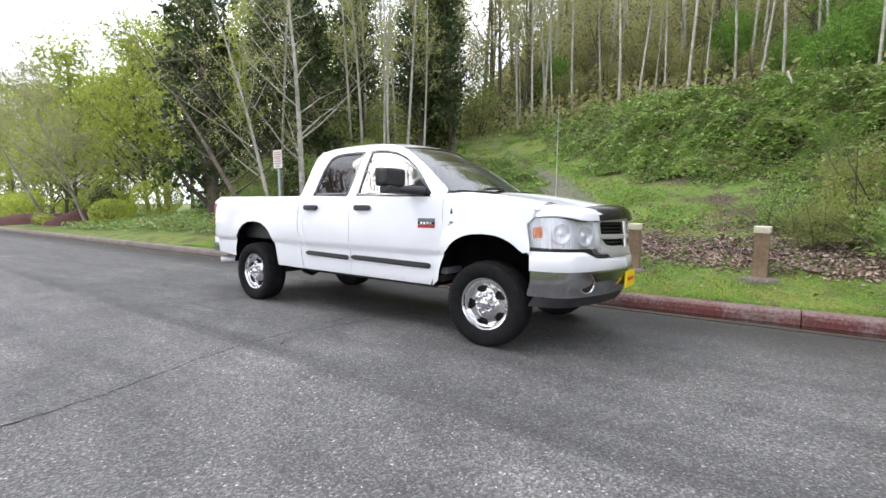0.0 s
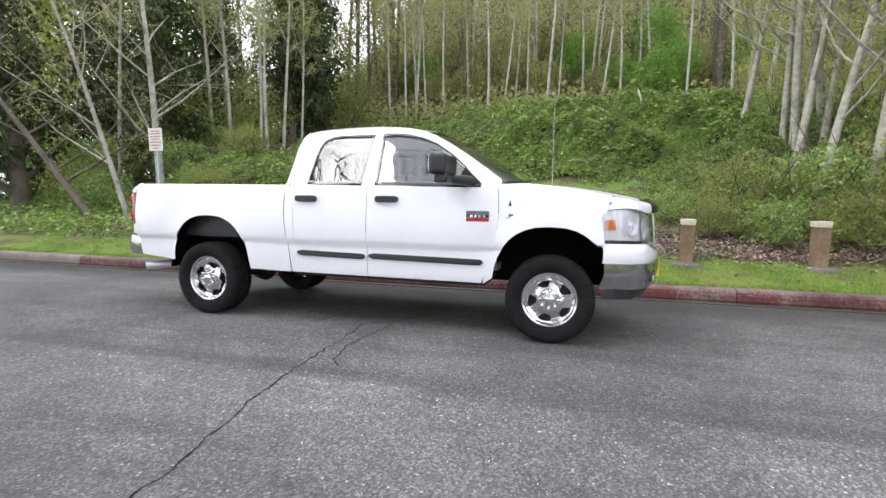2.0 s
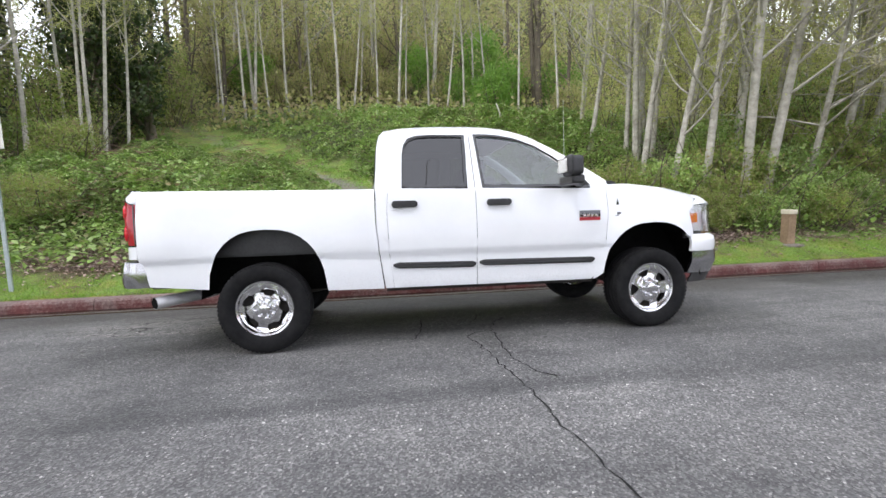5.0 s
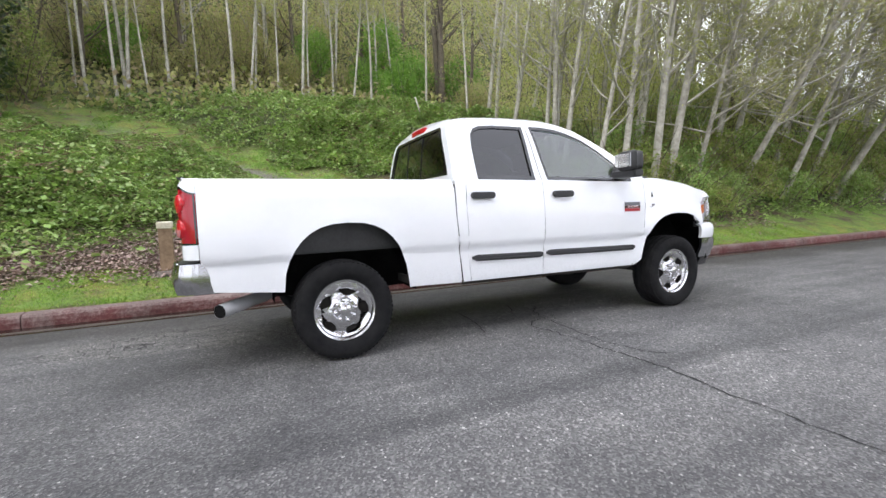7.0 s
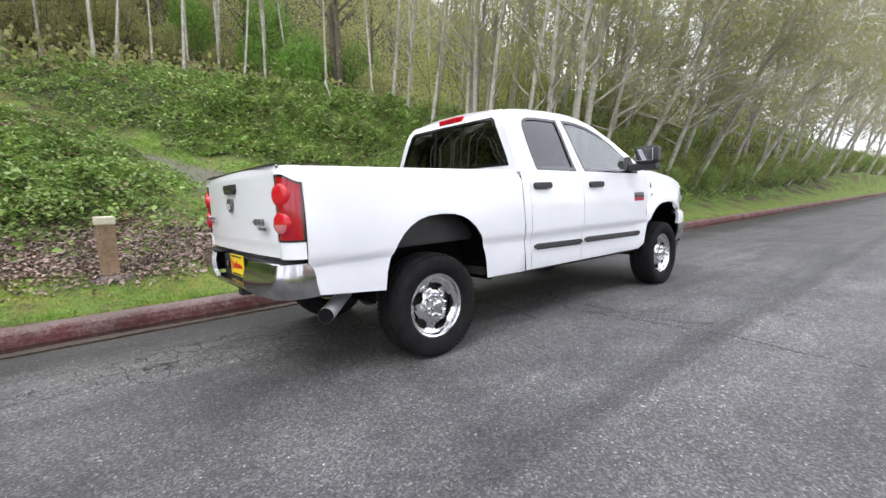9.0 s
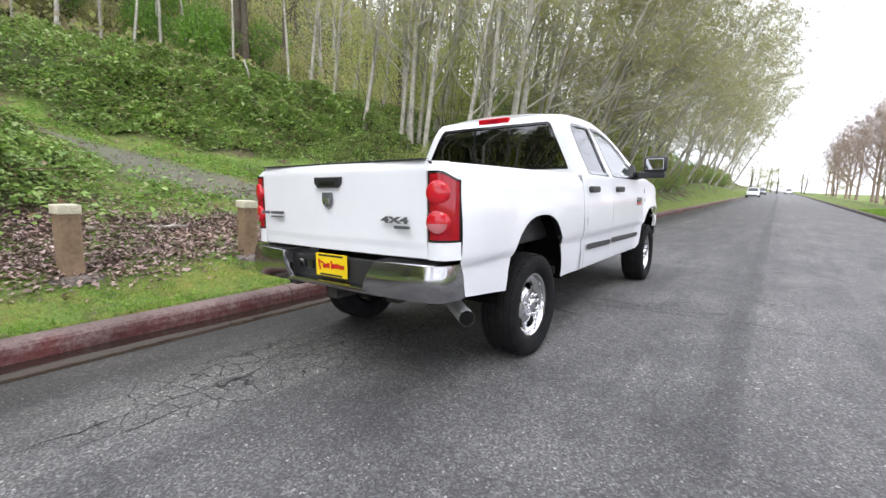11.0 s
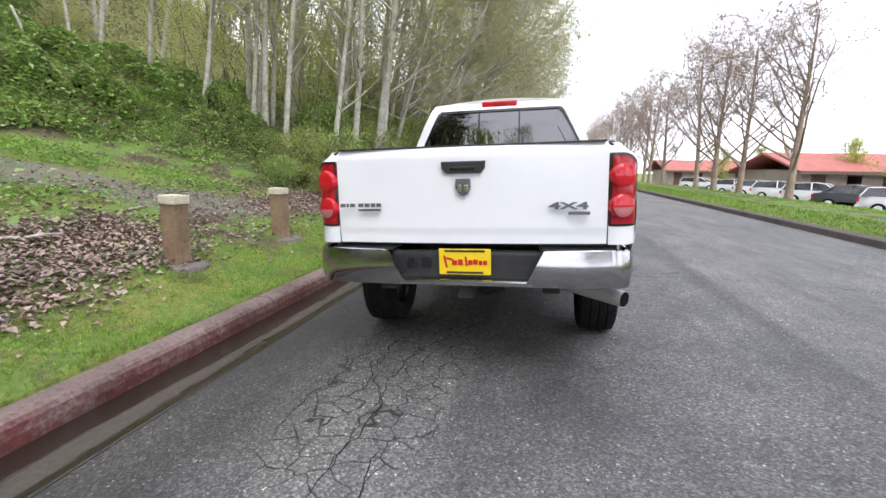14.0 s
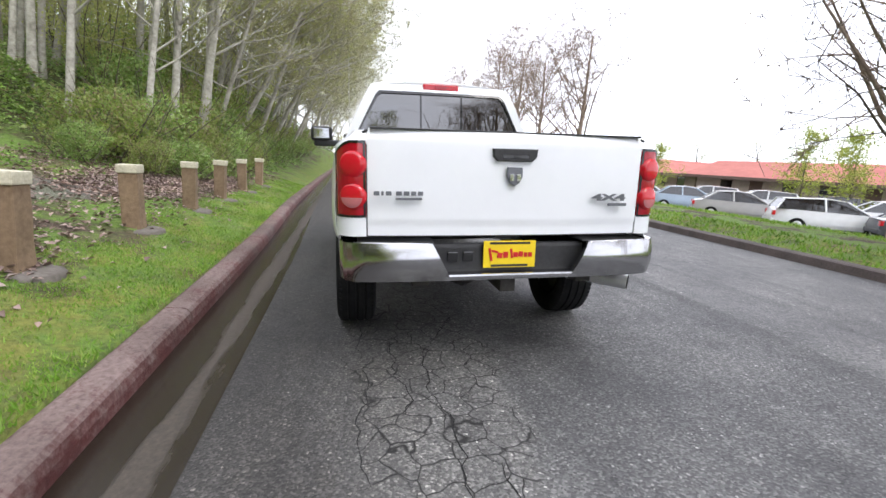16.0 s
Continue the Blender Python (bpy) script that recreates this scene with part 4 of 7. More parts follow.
def inset(loop, d):
    cx, cz = sum(p[0] for p in loop) / len(loop), sum(p[1] for p in loop) / len(loop)
    w, h = max(p[0] for p in loop) - min(p[0] for p in loop), max(p[1] for p in loop) - min(p[1] for p in loop)
    return [(cx + (x - cx) * (1 - 2 * d / w), cz + (z - cz) * (1 - 2 * d / h)) for x, z in loop]


for doors, loop, glass, lab in ((doors_r, win_rear, M["glass_dark"], "tinted rear door glass"), (doors_f, win_front, M["glass_clear"], "clear front door glass")):
    trim = skin(inset(loop, -0.012), side(0.004), (inset(loop, 0.012),), thick=0.012, cut=(0.1, 0.05))
    pane = skin(inset(loop, 0.002), side(-0.012), thick=0.0, cut=(0.1, 0.05))
    for door, t, g in zip(doors, (trim, mirrored(trim)), (pane, mirrored(pane))):
        part("window_trim", finish(t), M["gloss_black"], door, "black rubber window trim")
        w = part("window_pane", finish(g), glass, door, lab)
        w.visible_shadow = False
# thin gap between the two doors above the belt
both("pillar_gap", skin([(1.853, 1.39), (1.860, 1.39), (1.864, 1.90), (1.857, 1.90)], side(0.002), thick=0.004, cut=(1, 0.05)), M["black_plastic"])


def handle_mesh(x, z):
    """A pill-shaped pull with a hollow under its grip."""
    ends = [(x + c * (0.085 + 0.028 * math.cos(q)), z + c * 0.029 * math.sin(q)) for c in (1, -1) for q in [math.pi * (i / 8 - 0.5) for i in range(9)]]
    bm = prism(ends, -1.012, -0.970, "y", 0.009, 3)
    for v in bm.verts:
        v.co.y += 0.020 * smoothstep(z + 0.002, z - 0.018, v.co.z) * (1 - smoothstep(0.05, 0.085, abs(v.co.x - x)))
    return bm


for doors, x, mx in ((doors_r, 1.215, (1.10, 1.845)), (doors_f, 2.065, (1.875, 2.985))):
    h = handle_mesh(x, 1.256)
    m0, m1 = mx
    strip_pts = [(m0, 0.735), (m0 + 0.05, 0.750), (m1 - 0.03, 0.740), (m1, 0.727), (m1 - 0.03, 0.705), (m0 + 0.05, 0.715)]
    mould = skin(strip_pts, lambda x, z: (x, -(half_width(x, 0.76) + 0.018 * (1 - abs(z - 0.728) / 0.06)), z - 0.012 * (x - 1.1) / 1.9 - 0.003), thick=0.02, cut=(0.2, 0.012))
    for door, hb, mb in zip(doors, (h, mirrored(h)), (mould, mirrored(mould))):
        hd = part("door_handle", finish(hb), M["black_plastic"], door, "black pull handle")
        part("side_moulding", finish(mb), M["black_plastic"], door, "black rubbing strip")

# badges on the flank
for s, door in ((-1, doors_f[0]), (1, doors_f[1])):
    for z0, z1, mat in ((1.128, 1.158, M["badge_grey"]), (1.098, 1.126, M["gloss_black"]), (1.065, 1.096, M["badge_red"])):
        b = new_box((2.83, 0, z0), (3.035, 0.006, z1), 0.002)
        part("badge_bar", b, mat, door, m=pose(0, s * 0.986 - (0.006 if s < 0 else 0), 0))
    for k in range(4):
        b = new_box((2.865 + 0.038 * k, 0, 1.103), (2.890 + 0.038 * k, 0.005, 1.121), 0.001)
        part("badge_bar", b, M["chrome"], door, m=pose(0, s * 0.990 - (0.006 if s < 0 else 0), 0))
for s in (-1, 1):
    part("wing_badge", new_box((3.185, s * 0.984 - 0.006, 1.085), (3.265, s * 0.984 + 0.006, 1.105), 0.003), M["badge_grey"], truck)
    part("wing_badge", new_box((3.205, s * 0.984 - 0.006, 1.11), (3.245, s * 0.984 + 0.006, 1.135), 0.003), M["badge_grey"], truck)
    part("side_vent", prism([(3.20, 1.20), (3.215, 1.26), (3.23, 1.21), (3.215, 1.185)], s * 0.972 - 0.008, s * 0.972 + 0.008), M["gloss_black"], truck)

# roof, windscreen, rear wall
top = [(x, z) for x, z in roof_edge if z > 1.86 and x < 2.4]


def edge_z(x):
    return lerp_table(roof_edge[4:-1], x)


def roof_at(x, v):
    z0 = edge_z(x)
    w = half_width(x, z0) + 0.004
    k = 1 - v * v
    return (x + (0.10 * k * smoothstep(2.0, 2.35, x) - 0.02 * k * smoothstep(1.3, 1.06, x)), v * w, z0 + 0.045 * k)


part("roof", finish(solid_grid([1.07, 1.11, 1.16, 1.24, 1.36, 1.5, 1.7, 1.9, 2.05, 2.18, 2.28, 2.36], steps(-1, 1, 16), roof_at, 0.025)), M["white"], truck)


def screen_at(t, v):
    x0, z0 = 2.36, edge_z(2.36)
    x1, z1 = 3.13, 1.425
    x, z = x0 + (x1 - x0) * t, z0 + (z1 - z0) * t + 0.05 * math.sin(math.pi * t) * 0.6
    k = 1 - v * v
    w = half_width(2.5, z) - 0.01
    return (x + 0.10 * k + 0.10 * k * t, v * w, z + 0.04 * k * (1 - t))


ws = part("windscreen", finish(grid(steps(0, 1, 10), steps(-1, 1, 14), screen_at)), M["glass_clear"], truck, "raked windscreen")
ws.visible_shadow = False
part("screen_surround", finish(solid_grid([0.0, 0.035], steps(-1, 1, 14), lambda t, v: tuple(Vector(screen_at(t, v)) + Vector((0, 0, 0.006))), 0.01)), M["gloss_black"], ws)
part("cowl_panel", finish(solid_grid([0.0, 1.0], steps(-1, 1, 12), lambda t, v: (3.14 + 0.19 * (1 - v * v) + 0.11 * t, v * 0.88, 1.418 + 0.012 * t), 0.02)), M["black_plastic"], truck)
for y0, y1 in ((-0.62, -0.02), (0.05, 0.66)):
    bm = bmesh.new()
    tube(bm, [(3.36, y0, 1.45), (3.30, (y0 + y1) / 2, 1.475), (3.26, y1, 1.478)], [0.010, 0.013, 0.008], 6)
    part("wiper", bm, M["black_plastic"], truck)


def back_wall(y, z):
    x = lerp_table([(1.386, 0.960), (1.61, 0.985), (1.808, 1.005), (1.892, 1.03), (1.944, 1.075), (1.986, 1.11)], z)
    return (x - 0.03 * (1 - (y / 0.9) ** 2), y, z)


bw = [(-0.955, 1.386), (0.955, 1.386), (0.925, 1.42), (0.85, 1.57), (0.765, 1.75), (0.70, 1.87), (0.668, 1.925), (0.4, 1.952), (0, 1.962), (-0.4, 1.952), (-0.668, 1.925), (-0.70, 1.87), (-0.765, 1.75), (-0.85, 1.57), (-0.925, 1.42)]
bwin = [(-0.815, 1.45), (0.815, 1.45), (0.79, 1.51), (0.62, 1.83), (0.585, 1.858), (-0.585, 1.858), (-0.62, 1.83), (-0.79, 1.51)]
bw, bwin = taller(bw), taller(bwin)
part("cab_rear_wall", finish(skin(bw, back_wall, (bwin,), cut=(0.12, 0.05), flip=True)), M["white"], truck)
rw = part("rear_window", finish(skin(inset(bwin, 0.002), lambda y, z: tuple(Vector(back_wall(y, z)) + Vector((0.012, 0, 0))), thick=0.0, cut=(0.2, 0.08), flip=True)), M["glass_rear"], truck, "dark sliding rear window")
rw.visible_shadow = False
bm = skin(inset(bwin, -0.010), lambda y, z: tuple(Vector(back_wall(y, z)) + Vector((-0.004, 0, 0))), (inset(bwin, 0.014),), thick=0.012, cut=(0.2, 0.08), flip=True)
part("window_trim", finish(bm), M["gloss_black"], rw)
for y in (-0.20, 0.20):
    part("slider_bar", skin([(y - 0.008, 1.45), (y + 0.008, 1.45), (y + 0.008, 1.878), (y - 0.008, 1.878)], lambda a, z: tuple(Vector(back_wall(a, z)) + Vector((0.006, 0, 0))), thick=0.01, cut=(1, 0.05), flip=True), M["gloss_black"], rw)
bm = new_box((1.020, -0.175, 1.908), (1.10, 0.175, 1.968), 0.014)
brake = part("high_brake_lamp", bm, M["red_lens"], truck, "red high-level brake lamp")
part("lamp_centre", new_box((1.013, -0.06, 1.918), (1.045, 0.06, 1.958), 0.006), M["dark_red"], brake)

# bonnet and wing tops
HOOD = [(3.14, 1.430), (3.30, 1.442), (3.55, 1.436), (3.80, 1.412), (4.05, 1.372), (4.25, 1.330), (4.36, 1.296), (4.42, 1.272), (4.44, 1.255)]


def hood_w(x):
    return 0.80 - 0.17 * smoothstep(3.2, 4.42, x)


def hood_at(x, v):
    z = lerp_table(HOOD, x)
    w = hood_w(x)
    bulge = 0.020 * (1 - smoothstep(0.38, 0.60, abs(v))) * smoothstep(3.1, 3.5, x)
    return (x + (0.055 - 0.055 * v * v - 0.12 * abs(v) ** 3) * smoothstep(4.1, 4.43, x) + (0.18 * (1 - v * v) * smoothstep(3.4, 3.14, x)), v * w, z - 0.030 * v * v - 0.02 + bulge)


part("bonnet", finish(solid_grid([3.14, 3.2, 3.3, 3.45, 3.6, 3.75, 3.9, 4.05, 4.18, 4.28, 4.36, 4.40, 4.42, 4.44], steps(-1, 1, 24), hood_at, 0.025)), M["white"], truck)
WING_TOP = [(3.113, 1.384), (3.35, 1.385), (3.74, 1.325), (4.10, 1.235), (4.22, 1.20)]


def wing_top(x, t):
    z1 = lerp_table(WING_TOP, x)
    o = Vector((x, -half_width(x, z1), z1))
    i = Vector(hood_at(x, -1)) + Vector((0.0, -0.006, 0.0))
    i.x = x
    p = o.lerp(i, t)
    p.z += 0.020 * math.sin(math.pi * t) ** 0.8
    return p


both("wing_top", solid_grid(steps(3.113, 4.06, 16), steps(0, 1, 8), wing_top, 0.02), M["white"])

# front: headlamps, grille, bumper
NOSE = [(3.955, 0.945), (4.08, 0.940), (4.19, 0.915), (4.28, 0.86), (4.35, 0.74), (4.41, 0.58), (4.47, 0.36), (4.51, 0.0)]


def nose(s, dx=0.0):
    """Round the front corner: s 0 on the flank, 1 in the middle."""
    k = min(6, int(s * 7))
    t = s * 7 - k
    x, y = (NOSE[k][i] + (NOSE[k + 1][i] - NOSE[k][i]) * t for i in (0, 1))
    return x + dx, y


def lens_at(s, z):
    x, y = nose(0.04 + s * 0.735)
    top = 1.165 + 0.03 * math.sin(math.pi * min(1, s * 1.3)) - 0.01 * s
    low = 0.925 - 0.015 * s
    zz = low + (top - low) * z
    return (x + 0.02 * s - 0.02 * z, -y, zz)


both("nose_panel", solid_grid(steps(0.08, 1.0, 16), steps(0.86, 1.215, 5), lambda s, z: (nose(s)[0] - 0.075 - 0.03 * smoothstep(1.0, 1.2, z), -(nose(s)[1] - 0.03), z), 0.02), M["black_plastic"])


def wing_nose(q, t):
    """The wing's front, from the headlamp's top edge up to the bonnet."""
    lo = Vector(lens_at(q, 1.0)) + Vector((-0.006, 0.0, 0.008))
    a, c, d = Vector((4.02, -half_width(4.02, 1.25), 1.256)), Vector((4.07, -0.66, 1.345)), Vector((4.375, -0.50, 1.262))
    hi = a * (1 - q) ** 2 + c * 2 * q * (1 - q) + d * q * q
    return lo.lerp(hi, t) + Vector((0.016, -0.014, 0.022)) * math.sin(math.pi * t) * min(1, q * 3.5)


both("wing_nose", solid_grid(steps(0, 1, 16), steps(0, 1, 8), wing_nose, 0.015), M["white"])
for s, lensbm in zip((-1, 1), (solid_grid(steps(0, 1, 12), steps(0, 1, 6), lens_at, 0.006),) * 2):
    b = lensbm.copy() if s < 0 else mirrored(lensbm)
    bowl = solid_grid(steps(0.02, 0.98, 12), steps(0.03, 0.97, 6), lambda q, z: tuple(Vector(lens_at(q, z)) + Vector((-0.055, 0.03, 0))), 0.006)
    bowl = bowl if s < 0 else mirrored(bowl)
    head = part("headlamp", finish(bowl), M["silver"], truck, "clear headlamp with an amber side marker")
    g = part("headlamp_lens", finish(b), M["clear_lens"], head)
    g.visible_shadow = False
    for q, z, r, mat in ((0.50, 0.50, 0.088, M["silver"]), (0.83, 0.50, 0.095, M["silver"])):
        c = Vector(lens_at(q, z)) + Vector((-0.035, 0.02, 0))
        bm = bmesh.new()
        lathe(bm, [(0.0, -0.004), (r * 0.25, -0.006), (r * 0.3, -0.028), (r * 0.6, -0.020), (r * 0.85, -0.006), (r, 0.006), (r * 1.05, 0.0)], 20, "x")
        part("lamp_bowl", bm, mat, head, smooth=True, m=pose(c.x, -s * c.y if s > 0 else c.y, c.z, 0, 0, s * (60 - 42 * q)))
    c = Vector(lens_at(0.13, 0.62))
    am = solid_grid(steps(0.07, 0.20, 4), steps(0.34, 0.70, 3), lambda q, z: tuple(Vector(lens_at(q, z)) + Vector((-0.016, 0.014, 0.02 * (q - 0.07)))), 0.006)
    part("side_marker", finish(am if s < 0 else mirrored(am)), M["amber"], head)

both("bumper_cover", solid_grid(steps(0, 1, 20), [0.735, 0.745, 0.78, 0.83, 0.87, 0.893, 0.90], lambda s, z: (nose(s)[0] + 0.045 - 0.05 * smoothstep(0.86, 0.91, z) - 0.01 * smoothstep(0.75, 0.73, z), -(nose(s)[1] + 0.018 * math.sin(math.pi * (z - 0.70) / 0.22)), z - 0.055 * smoothstep(0.60, 0.78, s) * smoothstep(0.75, 0.90, z)), 0.03), M["white"])
fb = both("front_bumper", solid_grid(steps(0, 1, 20), steps(0.52, 0.733, 6), lambda s, z: (nose(s)[0] + 0.055 - 0.035 * smoothstep(0.65, 0.52, z), -(nose(s)[1] + 0.012 - 0.02 * smoothstep(0.65, 0.52, z)), z), 0.03), M["chrome_worn"], label="brushed chrome lower bumper")
both("air_dam", solid_grid(steps(0.08, 1, 16), steps(0.43, 0.53, 3), lambda s, z: (nose(s)[0] + 0.01 - 0.05 * smoothstep(0.53, 0.43, z), -(nose(s)[1] - 0.015), z), 0.02), M["black_plastic"])
for s, own in ((-1, fb[0]), (1, fb[1])):
    bm = bmesh.new()
    lathe(bm, [(0.0, -0.012), (0.055, -0.01), (0.072, 0.010), (0.086, 0.014), (0.088, -0.03)], 24, "x")
    part("fog_lamp", bm, M["chrome"], own, smooth=True, m=pose(4.405, s * 0.70, 0.632, 0, 0, s * 30))
    bm = bmesh.new()
    lathe(bm, [(0.0, 0.004), (0.066, 0.002), (0.068, -0.01)], 24, "x")
    part("fog_lens", bm, M["gloss_black"], own, smooth=True, m=pose(4.410, s * 0.703, 0.632, 0, 0, s * 30))
both("lower_intake", solid_grid(steps(0.66, 1, 10), steps(0.650, 0.722, 3), lambda s, z: (nose(s)[0] + 0.060, -(nose(s)[1] + 0.01), z), 0.02), M["gloss_black"])
both("grille_sill", solid_grid(steps(0.70, 1, 10), steps(0.815, 0.87, 3), lambda s, z: (nose(s)[0] + 0.02 - 0.3 * (z - 0.815), -nose(s)[1], z), 0.02), M["black_plastic"])
fp = part("front_plate", new_box((4.565, -0.10, 0.55), (4.585, 0.21, 0.70), 0.004), M["yellow"], truck, "yellow dealer card on the front bumper")
for k in range(6):
    part("ink_bar", new_box((4.585, -0.065 + 0.04 * k, 0.615), (4.588, -0.045 + 0.04 * k, 0.645)), M["red_ink"], fp)

shield = [(-0.50, 1.215), (-0.46, 1.235), (-0.30, 1.235), (-0.15, 1.235), (0.0, 1.235), (0.15, 1.235), (0.30, 1.235), (0.46, 1.235), (0.50, 1.215), (0.49, 0.96), (0.43, 0.875), (0.32, 0.845), (0.16, 0.845), (0.0, 0.845), (-0.16, 0.845), (-0.32, 0.845), (-0.43, 0.875), (-0.49, 0.96)][::-1]


def grille_at(y, z):
    return (4.545 - 0.15 * (y / 0.5) ** 2 - 0.045 * (z - 0.8) / 0.44, y, z)


bm = bmesh.new()
rings = []
for d, dx in ((0.0, -0.07), (0.0, 0.0), (0.02, 0.018), (0.065, 0.018), (0.085, 0.004), (0.088, -0.05)):
    rings.append([bm.verts.new(Vector(grille_at(y, z)) + Vector((dx, 0, 0))) for y, z in inset(shield, d)])
for a, b in zip(rings, rings[1:]):
    for k in range(len(a)):
        bm.faces.new((a[k], a[(k + 1) % len(a)], b[(k + 1) % len(a)], b[k]))
bmesh.ops.recalc_face_normals(bm, faces=bm.faces)
part("grille_surround", finish(bm), M["grille_chrome"], truck, "chrome grille surround")
part("grille_backing", finish(skin(inset(shield, 0.02), lambda y, z: tuple(Vector(grille_at(y, z)) + Vector((-0.055, 0, 0))), thick=0.02, cut=(0.1, 0.1))), M["recess_shade"], truck)
part("grille_bar", finish(solid_grid(steps(-0.43, 0.43, 12), [1.003, 1.012, 1.038, 1.047], lambda y, z: tuple(Vector(grille_at(y, z)) + Vector((0.0 + 0.012 * (1.01 < z < 1.04), 0, 0))), 0.03)), M["grille_chrome"], truck)
part("grille_bar", finish(solid_grid([-0.038, -0.028, 0.028, 0.038], steps(0.87, 1.20, 6), lambda y, z: tuple(Vector(grille_at(y, z)) + Vector((0.002 + 0.012 * (abs(y) < 0.03), 0, 0))), 0.03)), M["grille_chrome"], truck)
for k in range(9):
    z = 0.90 + 0.033 * k
    part("grille_slat", finish(solid_grid(steps(-0.42, 0.42, 8), [z, z + 0.012], lambda y, zz: tuple(Vector(grille_at(y, zz)) + Vector((-0.03, 0, 0))), 0.015)), M["black_plastic"], truck)
part("bug_deflector", finish(solid_grid(steps(0, 1, 7), steps(-1, 1, 18), lambda t, v: (4.43 + 0.13 * math.sin(t * 1.5) - 0.17 * abs(v) ** 2.6, v * 0.50, 1.318 - 0.135 * (1 - math.cos(t * 1.5)) - 0.040 * v * v), 0.012)), M["gloss_black"], truck, "black plastic bonnet deflector")

# mirrors
for s in (-1, 1):
    bm = new_box((2.575, -1.335, 1.455), (2.72, -1.095, 1.625), 0.055, 5)
    for v in bm.verts:
        if v.co.x < 2.63:
            v.co.y, v.co.z = -1.215 + (v.co.y + 1.215) * 1.10, 1.54 + (v.co.z - 1.54) * 1.06
    for v in bm.verts:
        v.co.x += 0.05 * smoothstep(1.2, 1.1, -v.co.y)
    box(bm, (2.615, -1.315, 1.385), (2.735, -1.02, 1.462), 0.036, 3)
    base = bmesh.new()
    tube(base, [(2.86, -0.93, 1.42), (2.80, -1.03, 1.425), (2.70, -1.13, 1.43), (2.65, -1.20, 1.45)], [0.05, 0.045, 0.04, 0.035], 10)
    tri = prism([(2.72, 1.400), (2.97, 1.388), (2.80, 1.55)], -0.945, -0.885, "y", 0.006)
    gl = new_box((2.566, -1.312, 1.478), (2.578, -1.120, 1.602), 0.005)
    if s > 0:
        bm, base, tri, gl = (mirrored(b) for b in (bm, base, tri, gl))
    mir = part("door_mirror", finish(bm), M["black_plastic"], truck, "large black door mirror")
    part("mirror_arm", finish(base), M["black_plastic"], mir)
    part("mirror_sail", finish(tri), M["black_plastic"], mir)
    part("mirror_glass", gl, M["mirror"], mir)
bm = bmesh.new()
tube(bm, [(3.50, 0.86, 1.36), (3.50, 0.86, 1.9), (3.50, 0.86, 2.66)], [0.004, 0.003, 0.002], 6)
part("aerial", bm, M["steel_dull"], truck)

# wheels
def polar(r, a):
    return (r * math.cos(a), r * math.sin(a))


def dish(a, b):
    r = math.hypot(a, b)
    y = -0.055 - 0.018 * (1 - smoothstep(0.08, 0.13, r)) - 0.022 * smoothstep(0.185, 0.215, r)
    return (a, y, b)


